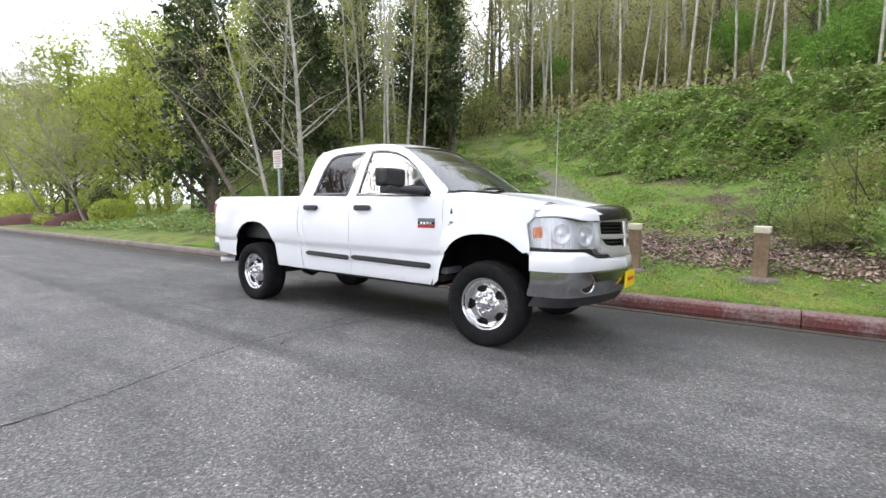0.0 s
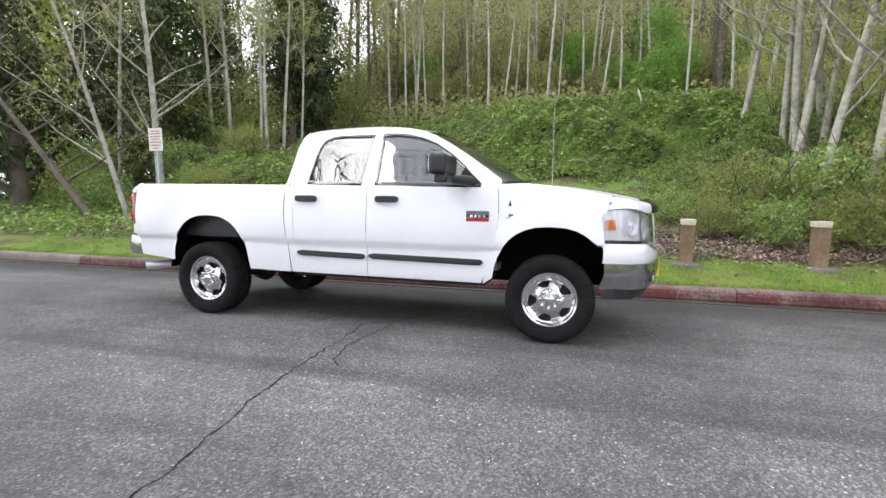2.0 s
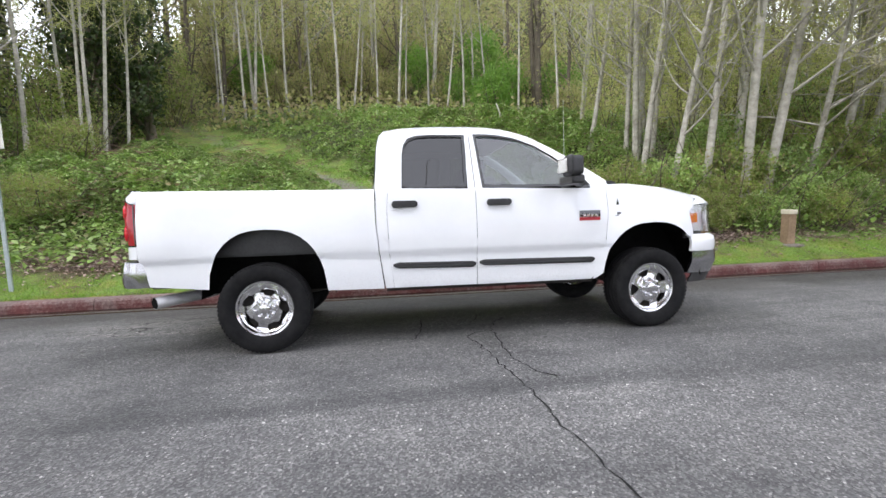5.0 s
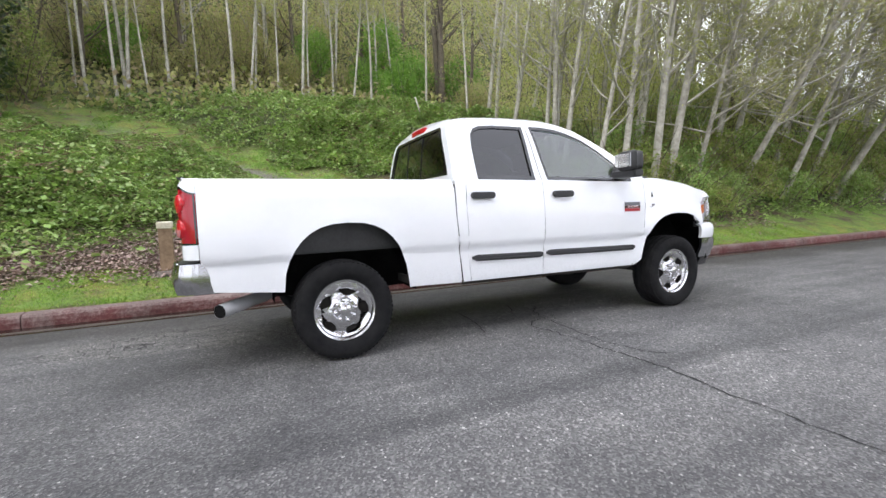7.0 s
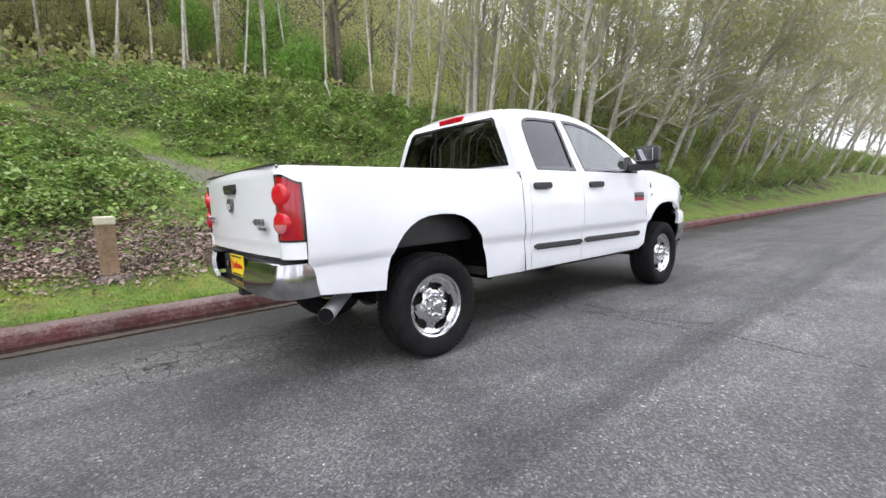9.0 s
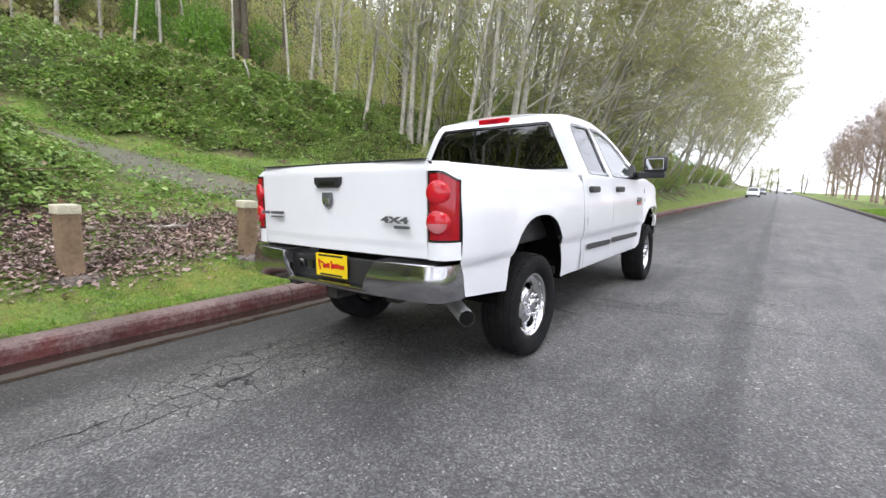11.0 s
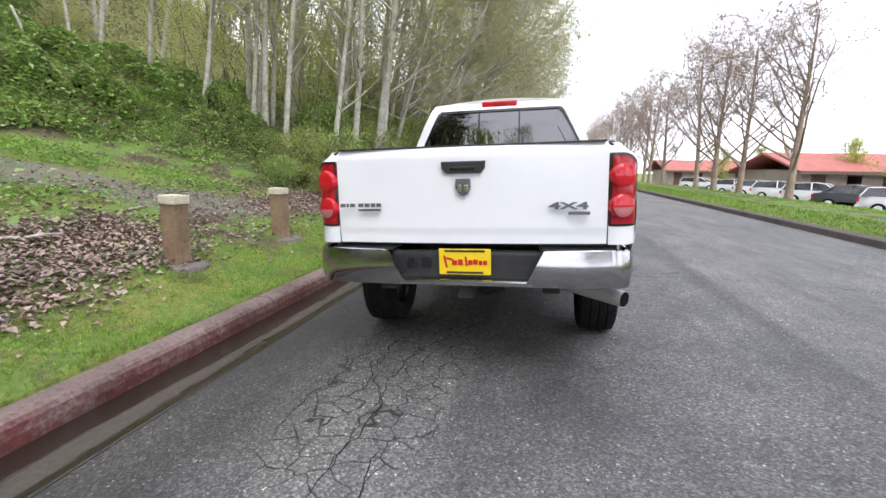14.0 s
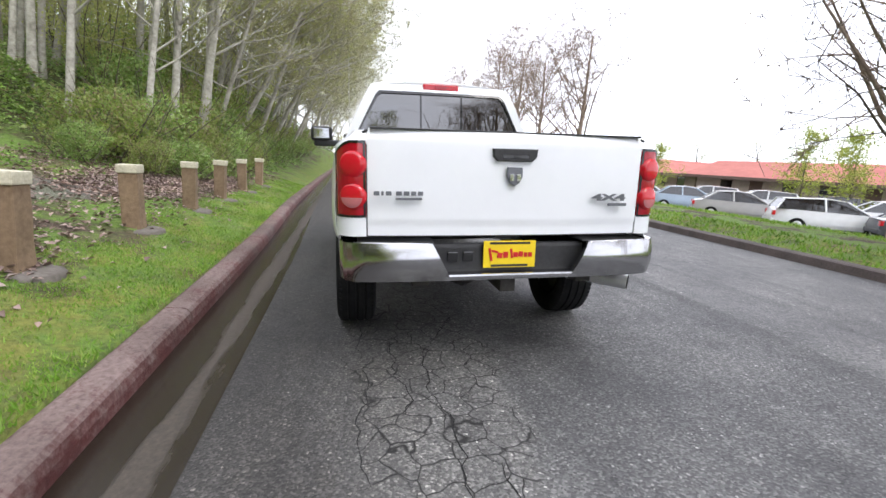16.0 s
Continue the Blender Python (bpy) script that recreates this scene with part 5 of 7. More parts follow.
def wheel(at):
    rim_holes = []
    for k in range(5):
        c = math.pi / 2 + 2 * math.pi * k / 5
        loop = [polar(0.112, c - 0.24), polar(0.130, c - 0.33), polar(0.180, c - 0.39), polar(0.197, c - 0.34), polar(0.202, c), polar(0.197, c + 0.34), polar(0.180, c + 0.39), polar(0.130, c + 0.33), polar(0.112, c + 0.24), polar(0.108, c)]
        rim_holes.append(loop)
    w = skin([polar(0.217, 2 * math.pi * k / 40) for k in range(40)], dish, rim_holes, thick=0.035, cut=(0.05, 0.05), flip=False)
    lathe(w, [(0.215, 0.10), (0.205, 0.03), (0.205, -0.04), (0.213, -0.075), (0.222, -0.098), (0.236, -0.104), (0.240, -0.095), (0.236, -0.085), (0.225, -0.07)], 40)
    bmesh.ops.recalc_face_normals(w, faces=w.faces)
    rim = part("wheel", finish(w, 30), M["wheel_chrome"], truck, "chrome five-spoke wheel", m=at)
    t = bmesh.new()
    prof = [(0.232, 0.10), (0.236, -0.098), (0.252, -0.120), (0.285, -0.137), (0.325, -0.140), (0.352, -0.133), (0.370, -0.118), (0.379, -0.100), (0.383, -0.085), (0.384, -0.066), (0.375, -0.062), (0.375, -0.050), (0.386, -0.046), (0.386, -0.008), (0.376, -0.004),
            (0.376, 0.008), (0.386, 0.012), (0.386, 0.050), (0.375, 0.054), (0.375, 0.066), (0.384, 0.070), (0.383, 0.085), (0.379, 0.100), (0.370, 0.118), (0.352, 0.133), (0.325, 0.140), (0.285, 0.137), (0.236, 0.10)]
    lathe(t, prof, 64)
    bmesh.ops.recalc_face_normals(t, faces=t.faces)
    part("tyre", finish(t, 40), M["tyre"], rim, "black rubber all-terrain tyre")
    for yy in (-0.100, 0.100):
        lug = bmesh.new()
        for k in range(64):
            a = 2 * math.pi * k / 64
            q = bmesh.new()
            box(q, (-0.010, -0.020, -0.010), (0.010, 0.016, 0.0045))
            for v in q.verts:
                v.co = Matrix.Rotation(a, 4, "Y") @ (v.co + Vector((0, yy, 0.3735)))
            me = mesh_of(q, "lug")
            lug.from_mesh(me)
            bpy.data.meshes.remove(me)
        part("tread_ring", lug, M["tyre"], rim)
    # dark disc added behind the spokes, standing for brake and shade in the openings
    d = bmesh.new()
    lathe(d, [(0.0, -0.005), (0.198, 0.0), (0.198, 0.03), (0.0, 0.04)], 28)
    part("brake_disc", d, M["under"], rim)
    c = bmesh.new()
    lathe(c, [(0.0, -0.118), (0.030, -0.118), (0.042, -0.112), (0.050, -0.095), (0.052, -0.085), (0.086, -0.082), (0.092, -0.076), (0.094, -0.03)], 28)
    part("centre_cap", finish(c, 30), M["wheel_chrome"], rim)
    for k in range(8):
        n = bmesh.new()
        lathe(n, [(0.0, -0.118), (0.011, -0.117), (0.015, -0.108), (0.016, -0.06)], 8)
        x, z = polar(0.078, 2 * math.pi * (k + 0.5) / 8)
        part("wheel_nut", n, M["wheel_chrome"], rim, smooth=True, m=pose(x, 0, z))
    return rim


proto = wheel(pose(0, -0.848, 0.400, 0, 12, 0))
for x, y, spin, turn in ((3.57, -0.848, -20, 1.5), (0, 0.848, 40, 180), (3.57, 0.848, 5, 181)):
    copy_thing(proto, pose(x, y, 0.400, 0, 0, turn) @ pose(0, 0, 0, 0, spin, 0))

# wheel houses and underbody
for cx, top in ((0.045, 1.13), (3.565, 1.09)):
    for s in (-1, 1):
        bm = bmesh.new()
        pr = []
        for i in range(13):
            q = math.pi * (1 - i / 12)
            pr.append((cx + 0.55 * math.cos(q), 0.50 + (top - 0.50) * math.sin(q)))
        rows = [[bm.verts.new((x, s * y, z)) for x, z in pr] for y in (0.935, 0.60)]
        for i in range(12):
            bm.faces.new((rows[0][i], rows[0][i + 1], rows[1][i + 1], rows[1][i]))
        bm.faces.new(rows[1])
        bmesh.ops.solidify(bm, geom=bm.faces[:], thickness=0.01)
        # coloured near-black to stand for the shade under the arch
        part("wheel_house", bm, M["recess_shade"], truck)
bm = bmesh.new()
for s in (-1, 1):
    box(bm, (-1.05, s * 0.50 - 0.05, 0.56), (4.25, s * 0.50 + 0.05, 0.72), 0.01)
for x in (-0.8, 0.4, 1.5, 2.5, 3.1, 4.1):
    box(bm, (x, -0.5, 0.58), (x + 0.1, 0.5, 0.68))
part("chassis_frame", bm, M["under"], truck)
part("floor_pan", new_box((0.55, -0.88, 0.54), (3.05, 0.88, 0.60)), M["under"], truck)
for x in (0, 3.57):
    bm = bmesh.new()
    tube(bm, [(x, -0.80, 0.402), (x, 0.80, 0.402)], [0.055, 0.055], 12)
    part("axle", bm, M["under"], truck)
part("differential", lathe(bmesh.new(), [(0.0, -0.16), (0.10, -0.13), (0.15, 0.0), (0.10, 0.13), (0.0, 0.16)], 16), M["under"], truck, smooth=True, m=pose(0.0, 0.0, 0.40))
bm = bmesh.new()
tube(bm, [(2.4, -0.35, 0.50), (1.2, -0.42, 0.50), (0.55, -0.45, 0.58), (0.05, -0.46, 0.66), (-0.36, -0.46, 0.57), (-0.48, -0.50, 0.535), (-0.56, -0.57, 0.515), (-0.865, -0.935, 0.490)], [0.045, 0.045, 0.045, 0.045, 0.046, 0.047, 0.048, 0.050], 16, cap=False)
part("exhaust_pipe", bm, M["steel_dull"], truck, "dull steel exhaust tip", smooth=True)
# black plug filling the pipe's end, in place of the shade inside
bm = bmesh.new()
tube(bm, [(-0.64, -0.666, 0.508), (-0.845, -0.911, 0.492), (-0.867, -0.937, 0.490)], [0.043, 0.046, 0.046], 14)
part("exhaust_inside", bm, M["recess_shade"], truck)
bm = bmesh.new()
for s in (-1, 1):
    tube(bm, [(-0.62, s * 0.55, 0.60), (-0.3, s * 0.55, 0.50), (0.05, s * 0.55, 0.47), (0.4, s * 0.55, 0.50), (0.75, s * 0.55, 0.58)], [0.035] * 5, 6)
part("leaf_springs", bm, M["under"], truck)
part("fuel_tank", new_box((0.75, 0.15, 0.44), (1.7, 0.62, 0.58), 0.04), M["under"], truck)
part("side_step_bracket", new_box((2.45, -0.86, 0.48), (2.55, -0.70, 0.54), 0.01), M["under"], truck)

# cabin
part("cab_floor", new_box((1.0, -0.86, 0.62), (3.1, 0.86, 0.68)), M["seat"], truck)
bm = new_box((2.80, -0.82, 1.0), (3.25, 0.82, 1.36), 0.06, 3)
part("dashboard", bm, M["black_plastic"], truck)
for y in (-0.42, 0.42):
    bm = new_box((2.05, y - 0.26, 0.90), (2.55, y + 0.26, 1.06), 0.05, 3)
    box(bm, (1.95, y - 0.25, 1.0), (2.13, y + 0.25, 1.52), 0.05, 3)
    box(bm, (1.96, y - 0.13, 1.53), (2.06, y + 0.13, 1.70), 0.04, 3)
    part("front_seat", bm, M["seat"], truck)
bm = new_box((1.10, -0.75, 0.90), (1.55, 0.75, 1.05), 0.05, 3)
box(bm, (1.05, -0.75, 1.0), (1.20, 0.75, 1.45), 0.05, 3)
part("rear_bench", bm, M["seat"], truck)
bm = bmesh.new()
for k in range(24):
    a, b2 = 2 * math.pi * k / 24, 2 * math.pi * (k + 1) / 24
    tube(bm, [(0.0, 0.19 * math.cos(a), 0.19 * math.sin(a)), (0.0, 0.19 * math.cos(b2), 0.19 * math.sin(b2))], [0.014, 0.014], 6, False)
part("steering_wheel", bm, M["black_plastic"], truck, m=pose(2.72, 0.42, 1.27, 0, -25, 0))
part("headliner", finish(solid_grid([1.12, 1.3, 1.6, 1.9, 2.2, 2.32], steps(-0.94, 0.94, 8), lambda x, v: tuple(Vector(roof_at(x, v)) + Vector((0, 0, -0.045))), 0.01)), M["seat"], truck)


# ---- foliage ----
def leaf_mesh(name, points, sizes, rng, flat=0.0, long=1.0, fold=0.25, light=False):
    """Many small folded leaves, each an island of two triangles (light: of one); flat 1 lays them on the ground."""
    p = np.asarray(points, float)
    k = len(p)
    n = rng.normal(size=(k, 3))
    n[:, 2] = np.abs(n[:, 2]) + flat * 4
    n /= np.linalg.norm(n, axis=1)[:, None]
    a = np.cross(n, rng.normal(size=(k, 3)))
    a /= np.linalg.norm(a, axis=1)[:, None]
    b = np.cross(n, a)
    s = np.asarray(sizes, float)[:, None]
    if light:
        v = np.stack([p - a * s * 0.5, p + b * s * 0.36 + a * s * 0.1, p + a * s * 0.5 - b * s * 0.14], 1)
        return tri_mesh(name, v.reshape(-1, 3), np.arange(k * 3).reshape(-1, 3))
    v = np.empty((k, 4, 3))
    v[:, 0] = p - a * s * 0.5 * long
    v[:, 1] = p + b * s * 0.34 + n * s * fold * 0.5
    v[:, 2] = p + a * s * 0.5 * long
    v[:, 3] = p - b * s * 0.34 + n * s * fold * 0.5
    return tri_mesh(name, v.reshape(-1, 3), (np.arange(k)[:, None, None] * 4 + np.array([[0, 1, 2], [0, 2, 3]])).reshape(-1, 3))


def tri_mesh(name, verts, tris):
    me = bpy.data.meshes.new(name)
    me.vertices.add(len(verts))
    me.vertices.foreach_set("co", np.asarray(verts, np.float32).ravel())
    me.loops.add(len(tris) * 3)
    me.loops.foreach_set("vertex_index", np.asarray(tris, np.int32).ravel())
    me.polygons.add(len(tris))
    me.polygons.foreach_set("loop_start", np.arange(len(tris), dtype=np.int32) * 3)
    me.update(calc_edges=True)
    return me


def blade_mesh(name, points, heights, rng, width=0.012):
    p = np.asarray(points, float)
    k = len(p)
    q = rng.uniform(0, 2 * np.pi, k)
    d = np.stack([np.cos(q), np.sin(q), np.zeros(k)], 1)
    h = np.asarray(heights)[:, None]
    lean = rng.normal(size=(k, 3)) * 0.45
    lean[:, 2] = 1
    v = np.empty((k, 3, 3))
    v[:, 0] = p - d * width
    v[:, 1] = p + d * width
    v[:, 2] = p + lean * h
    return tri_mesh(name, v.reshape(-1, 3), np.arange(k * 3).reshape(-1, 3))


def twig_mesh(name, roots, ways, radius):
    """Fine tapering three-sided twigs."""
    k = len(roots)
    side = np.cross(ways, np.array([0.31, 0.52, 0.79]))
    side /= np.linalg.norm(side, axis=1)[:, None] + 1e-9
    other = np.cross(ways / (np.linalg.norm(ways, axis=1)[:, None] + 1e-9), side)
    v = np.stack([roots + side * radius, roots + (other * 0.87 - side * 0.5) * radius, roots - (other * 0.87 + side * 0.5) * radius, roots + ways], 1)
    return tri_mesh(name, v.reshape(-1, 3), (np.arange(k)[:, None, None] * 4 + np.array([[0, 1, 3], [1, 2, 3], [2, 0, 3]])).reshape(-1, 3))


def limb(bm, start, way, length, radius, rng, bend=0.25, sides=6, rise=0.15, seg=5, tips=None):
    """A crooked tapering limb; returns its points."""
    pts, p, d = [Vector(start)], Vector(start), Vector(way).normalized()
    for i in range(seg):
        d = (d + Vector((rng.uniform(-bend, bend), rng.uniform(-bend, bend), rng.uniform(-bend, bend) + rise)) * 0.6).normalized()
        p = p + d * length / seg
        pts.append(p.copy())
    radii = [radius * (1 - 0.82 * i / seg) for i in range(seg + 1)]
    tube(bm, pts, radii, sides, cap=False)
    if tips is not None:
        tips.append(pts)
    return pts


def make_tree(name, label, bark, leaf, seed, height=12.0, radius=0.11, lean=(0, 0), crown_from=0.45, limbs=16, spread_len=2.2, leaves=1500, leaf_size=0.10, group="", twigs=3, rise=0.2, droop=0.0, at=None, stems=1, wide=0.7, category="tree", fine=0, fine_len=0.55, light=True):
    """A tapered crooked trunk with limbs and twigs, and a ragged crown of single leaves."""
    r = random.Random(seed)
    nr = np.random.default_rng(seed)
    t = thing(name, label, category, group, at=at)
    bm = bmesh.new()
    tips = []
    for s in range(stems):
        base = Vector((r.uniform(-0.5, 0.5), r.uniform(-0.5, 0.5), -0.6)) if stems > 1 else Vector((0, 0, -0.6))
        lx, ly = lean[0] + r.uniform(-0.06, 0.06) * (stems > 1), lean[1] + r.uniform(-0.06, 0.06) * (stems > 1)
        pts, k = [], 9
        h = height * r.uniform(0.85, 1.0)
        wob = [r.uniform(-1, 1) for _ in range(4)]
        for i in range(k + 1):
            f = i / k
            pts.append(base + Vector((lx * h * f + 0.20 * math.sin(3.1 * f + wob[0] * 3) * wob[1] * h / 8, ly * h * f + 0.20 * math.sin(2.6 * f + wob[2] * 3) * wob[3] * h / 8, (h + 0.6) * f)))
        rr = radius * r.uniform(0.8, 1.1)
        radii = [rr * (1.25 if i == 0 else 1 - 0.88 * i / k) for i in range(k + 1)]
        tube(bm, pts, radii, 9, cap=False)
        for j in range(limbs):
            f = crown_from + (0.98 - crown_from) * (j + r.random()) / limbs
            i = min(k - 1, int(f * k))
            p = pts[i].lerp(pts[i + 1], f * k - i)
            q = r.uniform(0, 2 * math.pi)
            ln = spread_len * (1.15 - 0.75 * (f - crown_from) / (1 - crown_from)) * r.uniform(0.6, 1.2)
            way = Vector((math.cos(q), math.sin(q), wide))
            lp = limb(bm, p, way, ln, max(0.012, radii[i] * 0.42), r, 0.3, 5, rise, 4, tips)
            for _ in range(twigs):
                c = lp[r.randint(1, 4)]
                wv = Vector((r.uniform(-1, 1), r.uniform(-1, 1), r.uniform(-0.2, 0.9) - droop))
                limb(bm, c, wv, ln * r.uniform(0.3, 0.6), max(0.006, radii[i] * 0.14), r, 0.35, 3, rise * 0.5 - droop, 3, tips)
    pool = np.array([a.lerp(b, r.random()) for tip in tips for a, b in zip(tip[1:], tip[2:])] + [tip[-1] for tip in tips])
    if fine:
        root = pool[nr.integers(0, len(pool), fine)]
        way = nr.normal(size=(fine, 3)) + np.array([0, 0, 0.25 - droop])
        way *= (fine_len * nr.uniform(0.5, 1.3, fine) / np.linalg.norm(way, axis=1))[:, None]
        sprays = twig_mesh("twig", root, way, 0.006 if fine_len < 0.7 else 0.008)
        part("twig_spray", sprays, M["twig"] if bark in (M["bark_birch"], M["bark_grey"]) else bark, t)
    part("trunk", bm, bark, t, smooth=True)
    if leaves:
        if fine:
            k = nr.integers(0, fine, leaves)
            pos = root[k] + way[k] * nr.uniform(0.15, 1.05, leaves)[:, None] + nr.normal(size=(leaves, 3)) * 0.05
        else:
            pos = pool[nr.integers(0, len(pool), leaves)] + nr.normal(size=(leaves, 3)) * np.array([0.28, 0.28, 0.24]) * (spread_len / 2.2)
        part("crown", leaf_mesh("crown", pos, leaf_size * nr.uniform(0.5, 1.2, leaves), nr, light=light), leaf, t)
    return t


def bush(name, label, leaf, seed, size, leaves, leaf_size, at, stems=8, group="", clipped=False, category="bush"):
    r = random.Random(seed)
    nr = np.random.default_rng(seed)
    t = thing(name, label, category, group, at=at)
    bm = bmesh.new()
    tips = []
    for _ in range(stems):
        q = r.uniform(0, 6.283)
        limb(bm, (r.uniform(-0.2, 0.2) * size[0], r.uniform(-0.2, 0.2) * size[1], -0.15), (math.cos(q) * size[0], math.sin(q) * size[1], size[2] * 1.3), (size[0] + size[2]) * 0.55, 0.018, r, 0.3, 4, 0.1, 4, tips)
    part("stem", bm, M["bark_dark"], t)
    n = nr.normal(size=(leaves, 3))
    n /= np.linalg.norm(n, axis=1)[:, None]
    rad = nr.uniform(0.93, 1.0, leaves) if clipped else nr.uniform(0.25, 1.0, leaves) ** 0.45
    if not clipped:
        rad *= np.array([0.72 + 0.55 * noise.noise(Vector(v * 1.9) + Vector((seed * 3.7, 0, 0))) for v in n]) + 0.15
    pos = n * rad[:, None] * np.array(size) * 0.5 + np.array([0, 0, size[2] * 0.45])
    pos = pos[pos[:, 2] > -0.1]
    part("crown", leaf_mesh("crown", pos, leaf_size * nr.uniform(0.5, 1.2, len(pos)), nr, light=not clipped), leaf, t)
    return t


def stand(ob, x, y, turn=0, tip=0, scale=1.0, sink=0.0):
    """A copy of a tree on the hill."""
    m = pose(x, y, ground_z(x, y) - sink, tip, 0, turn)
    c = copy_thing(ob, m)
    c.scale = (scale, scale, scale)
    return c


def on_hill(x, y, turn=0, tip=0):
    return pose(x, y, ground_z(x, y), tip, 0, turn)


# ---- birches along the top of the bank ----
lab_birch = "slender pale-barked birch with sparse fresh leaves on the hillside"
birches = [make_tree("birch_tree", lab_birch, M["bark_birch"], M["leaf_spring"], 11 + k, 12.5 + k, 0.072 + 0.010 * k, (0.02 * (k - 1), 0.01), 0.36, 18, 1.7, 3600, 0.085, "birches on the hill", 3, 0.35, fine=500,
                     at=on_hill(*p)) for k, p in enumerate([(-6.3, 20.0), (-0.9, 19.5), (2.6, 19.0)])]
hill_rng = random.Random(5)
for k, (x, y) in enumerate([(-5.05, 19.2), (-5.4, 21), (-4.65, 20), (-3.9, 19.3), (-3.0, 20.5), (-2.4, 22), (0.0, 20.2), (0.4, 22.3), (1.2, 20), (3.05, 21), (3.95, 20.5), (4.75, 22), (5.0, 20), (5.7, 19.4), (7.6, 20.5), (9.75, 16.0), (6.9, 22.5), (5.2, 24.0), (8.6, 18.6), (-7.4, 22)]):
    stand(birches[k % 3], x, y, hill_rng.uniform(0, 360), hill_rng.uniform(-7, 7), hill_rng.uniform(0.7, 1.1))

# ---- wood on the slope above the road ----
lab_wood = "tall grey-white alder with pale lichened bark and thin spring foliage"
woods = [make_tree("alder_tree", lab_wood, M["bark_birch"], M["leaf_spring"], 31 + k, 13 + k, 0.095 + 0.015 * k, (0.05 * (1 - k) + 0.03, -0.07 - 0.025 * k), 0.22, 22, 2.6, 3800, 0.078, "alders on the slope", 4, 0.20, fine=500,
                   at=on_hill(*p)) for k, p in enumerate([(8.7, 7.0), (8.95, 5.5), (10.9, 8.0)])]
for k, (x, y, s) in enumerate([(8.42, 5.5, 0.9), (9.03, 8.1, 0.95), (9.25, 8.25, 0.8), (9.5, 7.9, 0.9), (8.8, 8.4, 0.75), (9.86, 4.7, 1.1), (10.5, 4.9, 1.3), (11.2, 7.0, 1.0), (11.3, 8.6, 0.9), (9.2, 12.0, 0.9), (8.0, 9.6, 0.8), (9.9, 9.0, 0.9), (10.9, 6.2, 1.0), (13.3, 6.0, 1.0),
                            (14.3, 5.6, 1.0), (13.2, 7.4, 0.9), (12.4, 9.0, 1.0), (15.2, 6.6, 1.0), (16.6, 5.5, 1.1), (16.2, 8.0, 1.0), (18.2, 6.3, 1.0), (19.5, 5.4, 1.1), (20.6, 7.4, 1.0), (22.5, 5.8, 1.1), (24.4, 6.6, 1.0), (26.4, 5.6, 1.1), (28.8, 6.8, 1.0),
                            (31, 5.6, 1.1), (34, 6.2, 1.1), (37, 5.4, 1.1), (41, 6.2, 1.1), (45, 5.6, 1.2), (50, 6.0, 1.2), (56, 5.4, 1.2), (63, 6.0, 1.2), (71, 5.6, 1.2), (80, 6.4, 1.3), (92, 6.0, 1.3), (105, 6.2, 1.4),
                            (12.5, 12.5, 1.0), (14.6, 10.8, 1.0), (17.5, 11, 1.0), (20.5, 11.5, 1.1), (24, 10.5, 1.1), (28, 11, 1.1), (33, 10.5, 1.1), (39, 11, 1.2), (13.8, 16, 1.0), (17, 15.5, 1.0), (11, 16.5, 1.0)]):
    stand(woods[k % 3], x, y, hill_rng.uniform(-50, 50) if x < 14 else hill_rng.uniform(-25, 25), hill_rng.uniform(-3, 5), s)

# trees at the road's edge that arch over it
arch_lab = "roadside alder arching over the road with pale green spring leaves"
arching = [make_tree("alder_tree", arch_lab, M["bark_birch"], M["leaf_spring"], 131 + k, 10.5 + k, 0.10, (0.02, -0.40 - 0.06 * k), 0.22, 28, 4.0, 8500, 0.085, "alders on the slope", 5, 0.10, at=on_hill(*p), wide=0.45, fine=2600, fine_len=0.9) for k, p in enumerate([(15.2, 4.8), (18.2, 4.6)])]
for k, (x, y, s) in enumerate([(11.6, 5.2, 0.85), (13.4, 4.9, 0.95), (16.8, 5.0, 1.0), (19.8, 5.2, 0.95), (21.2, 4.7, 1.0), (24.3, 4.5, 1.05), (27.8, 4.7, 1.05), (31.5, 4.5, 1.1), (35.5, 4.7, 1.1), (40, 4.5, 1.15), (45, 4.7, 1.2), (51, 4.6, 1.2), (58, 4.7, 1.25), (66, 4.6, 1.3), (76, 4.7, 1.3), (88, 4.6, 1.4), (-27, 5.4, 0.9), (-34, 5.2, 1.0)]):
    stand(arching[k % 2], x, y, hill_rng.uniform(-22, 22), 0, s)

# the dark double-stemmed maple at the top of the bank
make_tree("maple_tree", "dark brown double-stemmed maple trunk above the ivy bank", M["bark_dark"], M["leaf_spring"], 77, 14, 0.24, (0.02, 0.0), 0.30, 14, 3.4, 1500, 0.09, twigs=4, stems=3, fine=400, at=on_hill(10.3, 21.0))
bm = bmesh.new()
tube(bm, [(0, 0, -0.3), (-0.12, 0, 0.55), (-0.25, 0.03, 0.95)], [0.045, 0.04, 0.025], 7)
tagged(part("dead_stump", bm, M["bark_birch"], smooth=True, m=on_hill(6.2, 13.0)), "short bleached dead stub sticking out of the ivy", "stump")

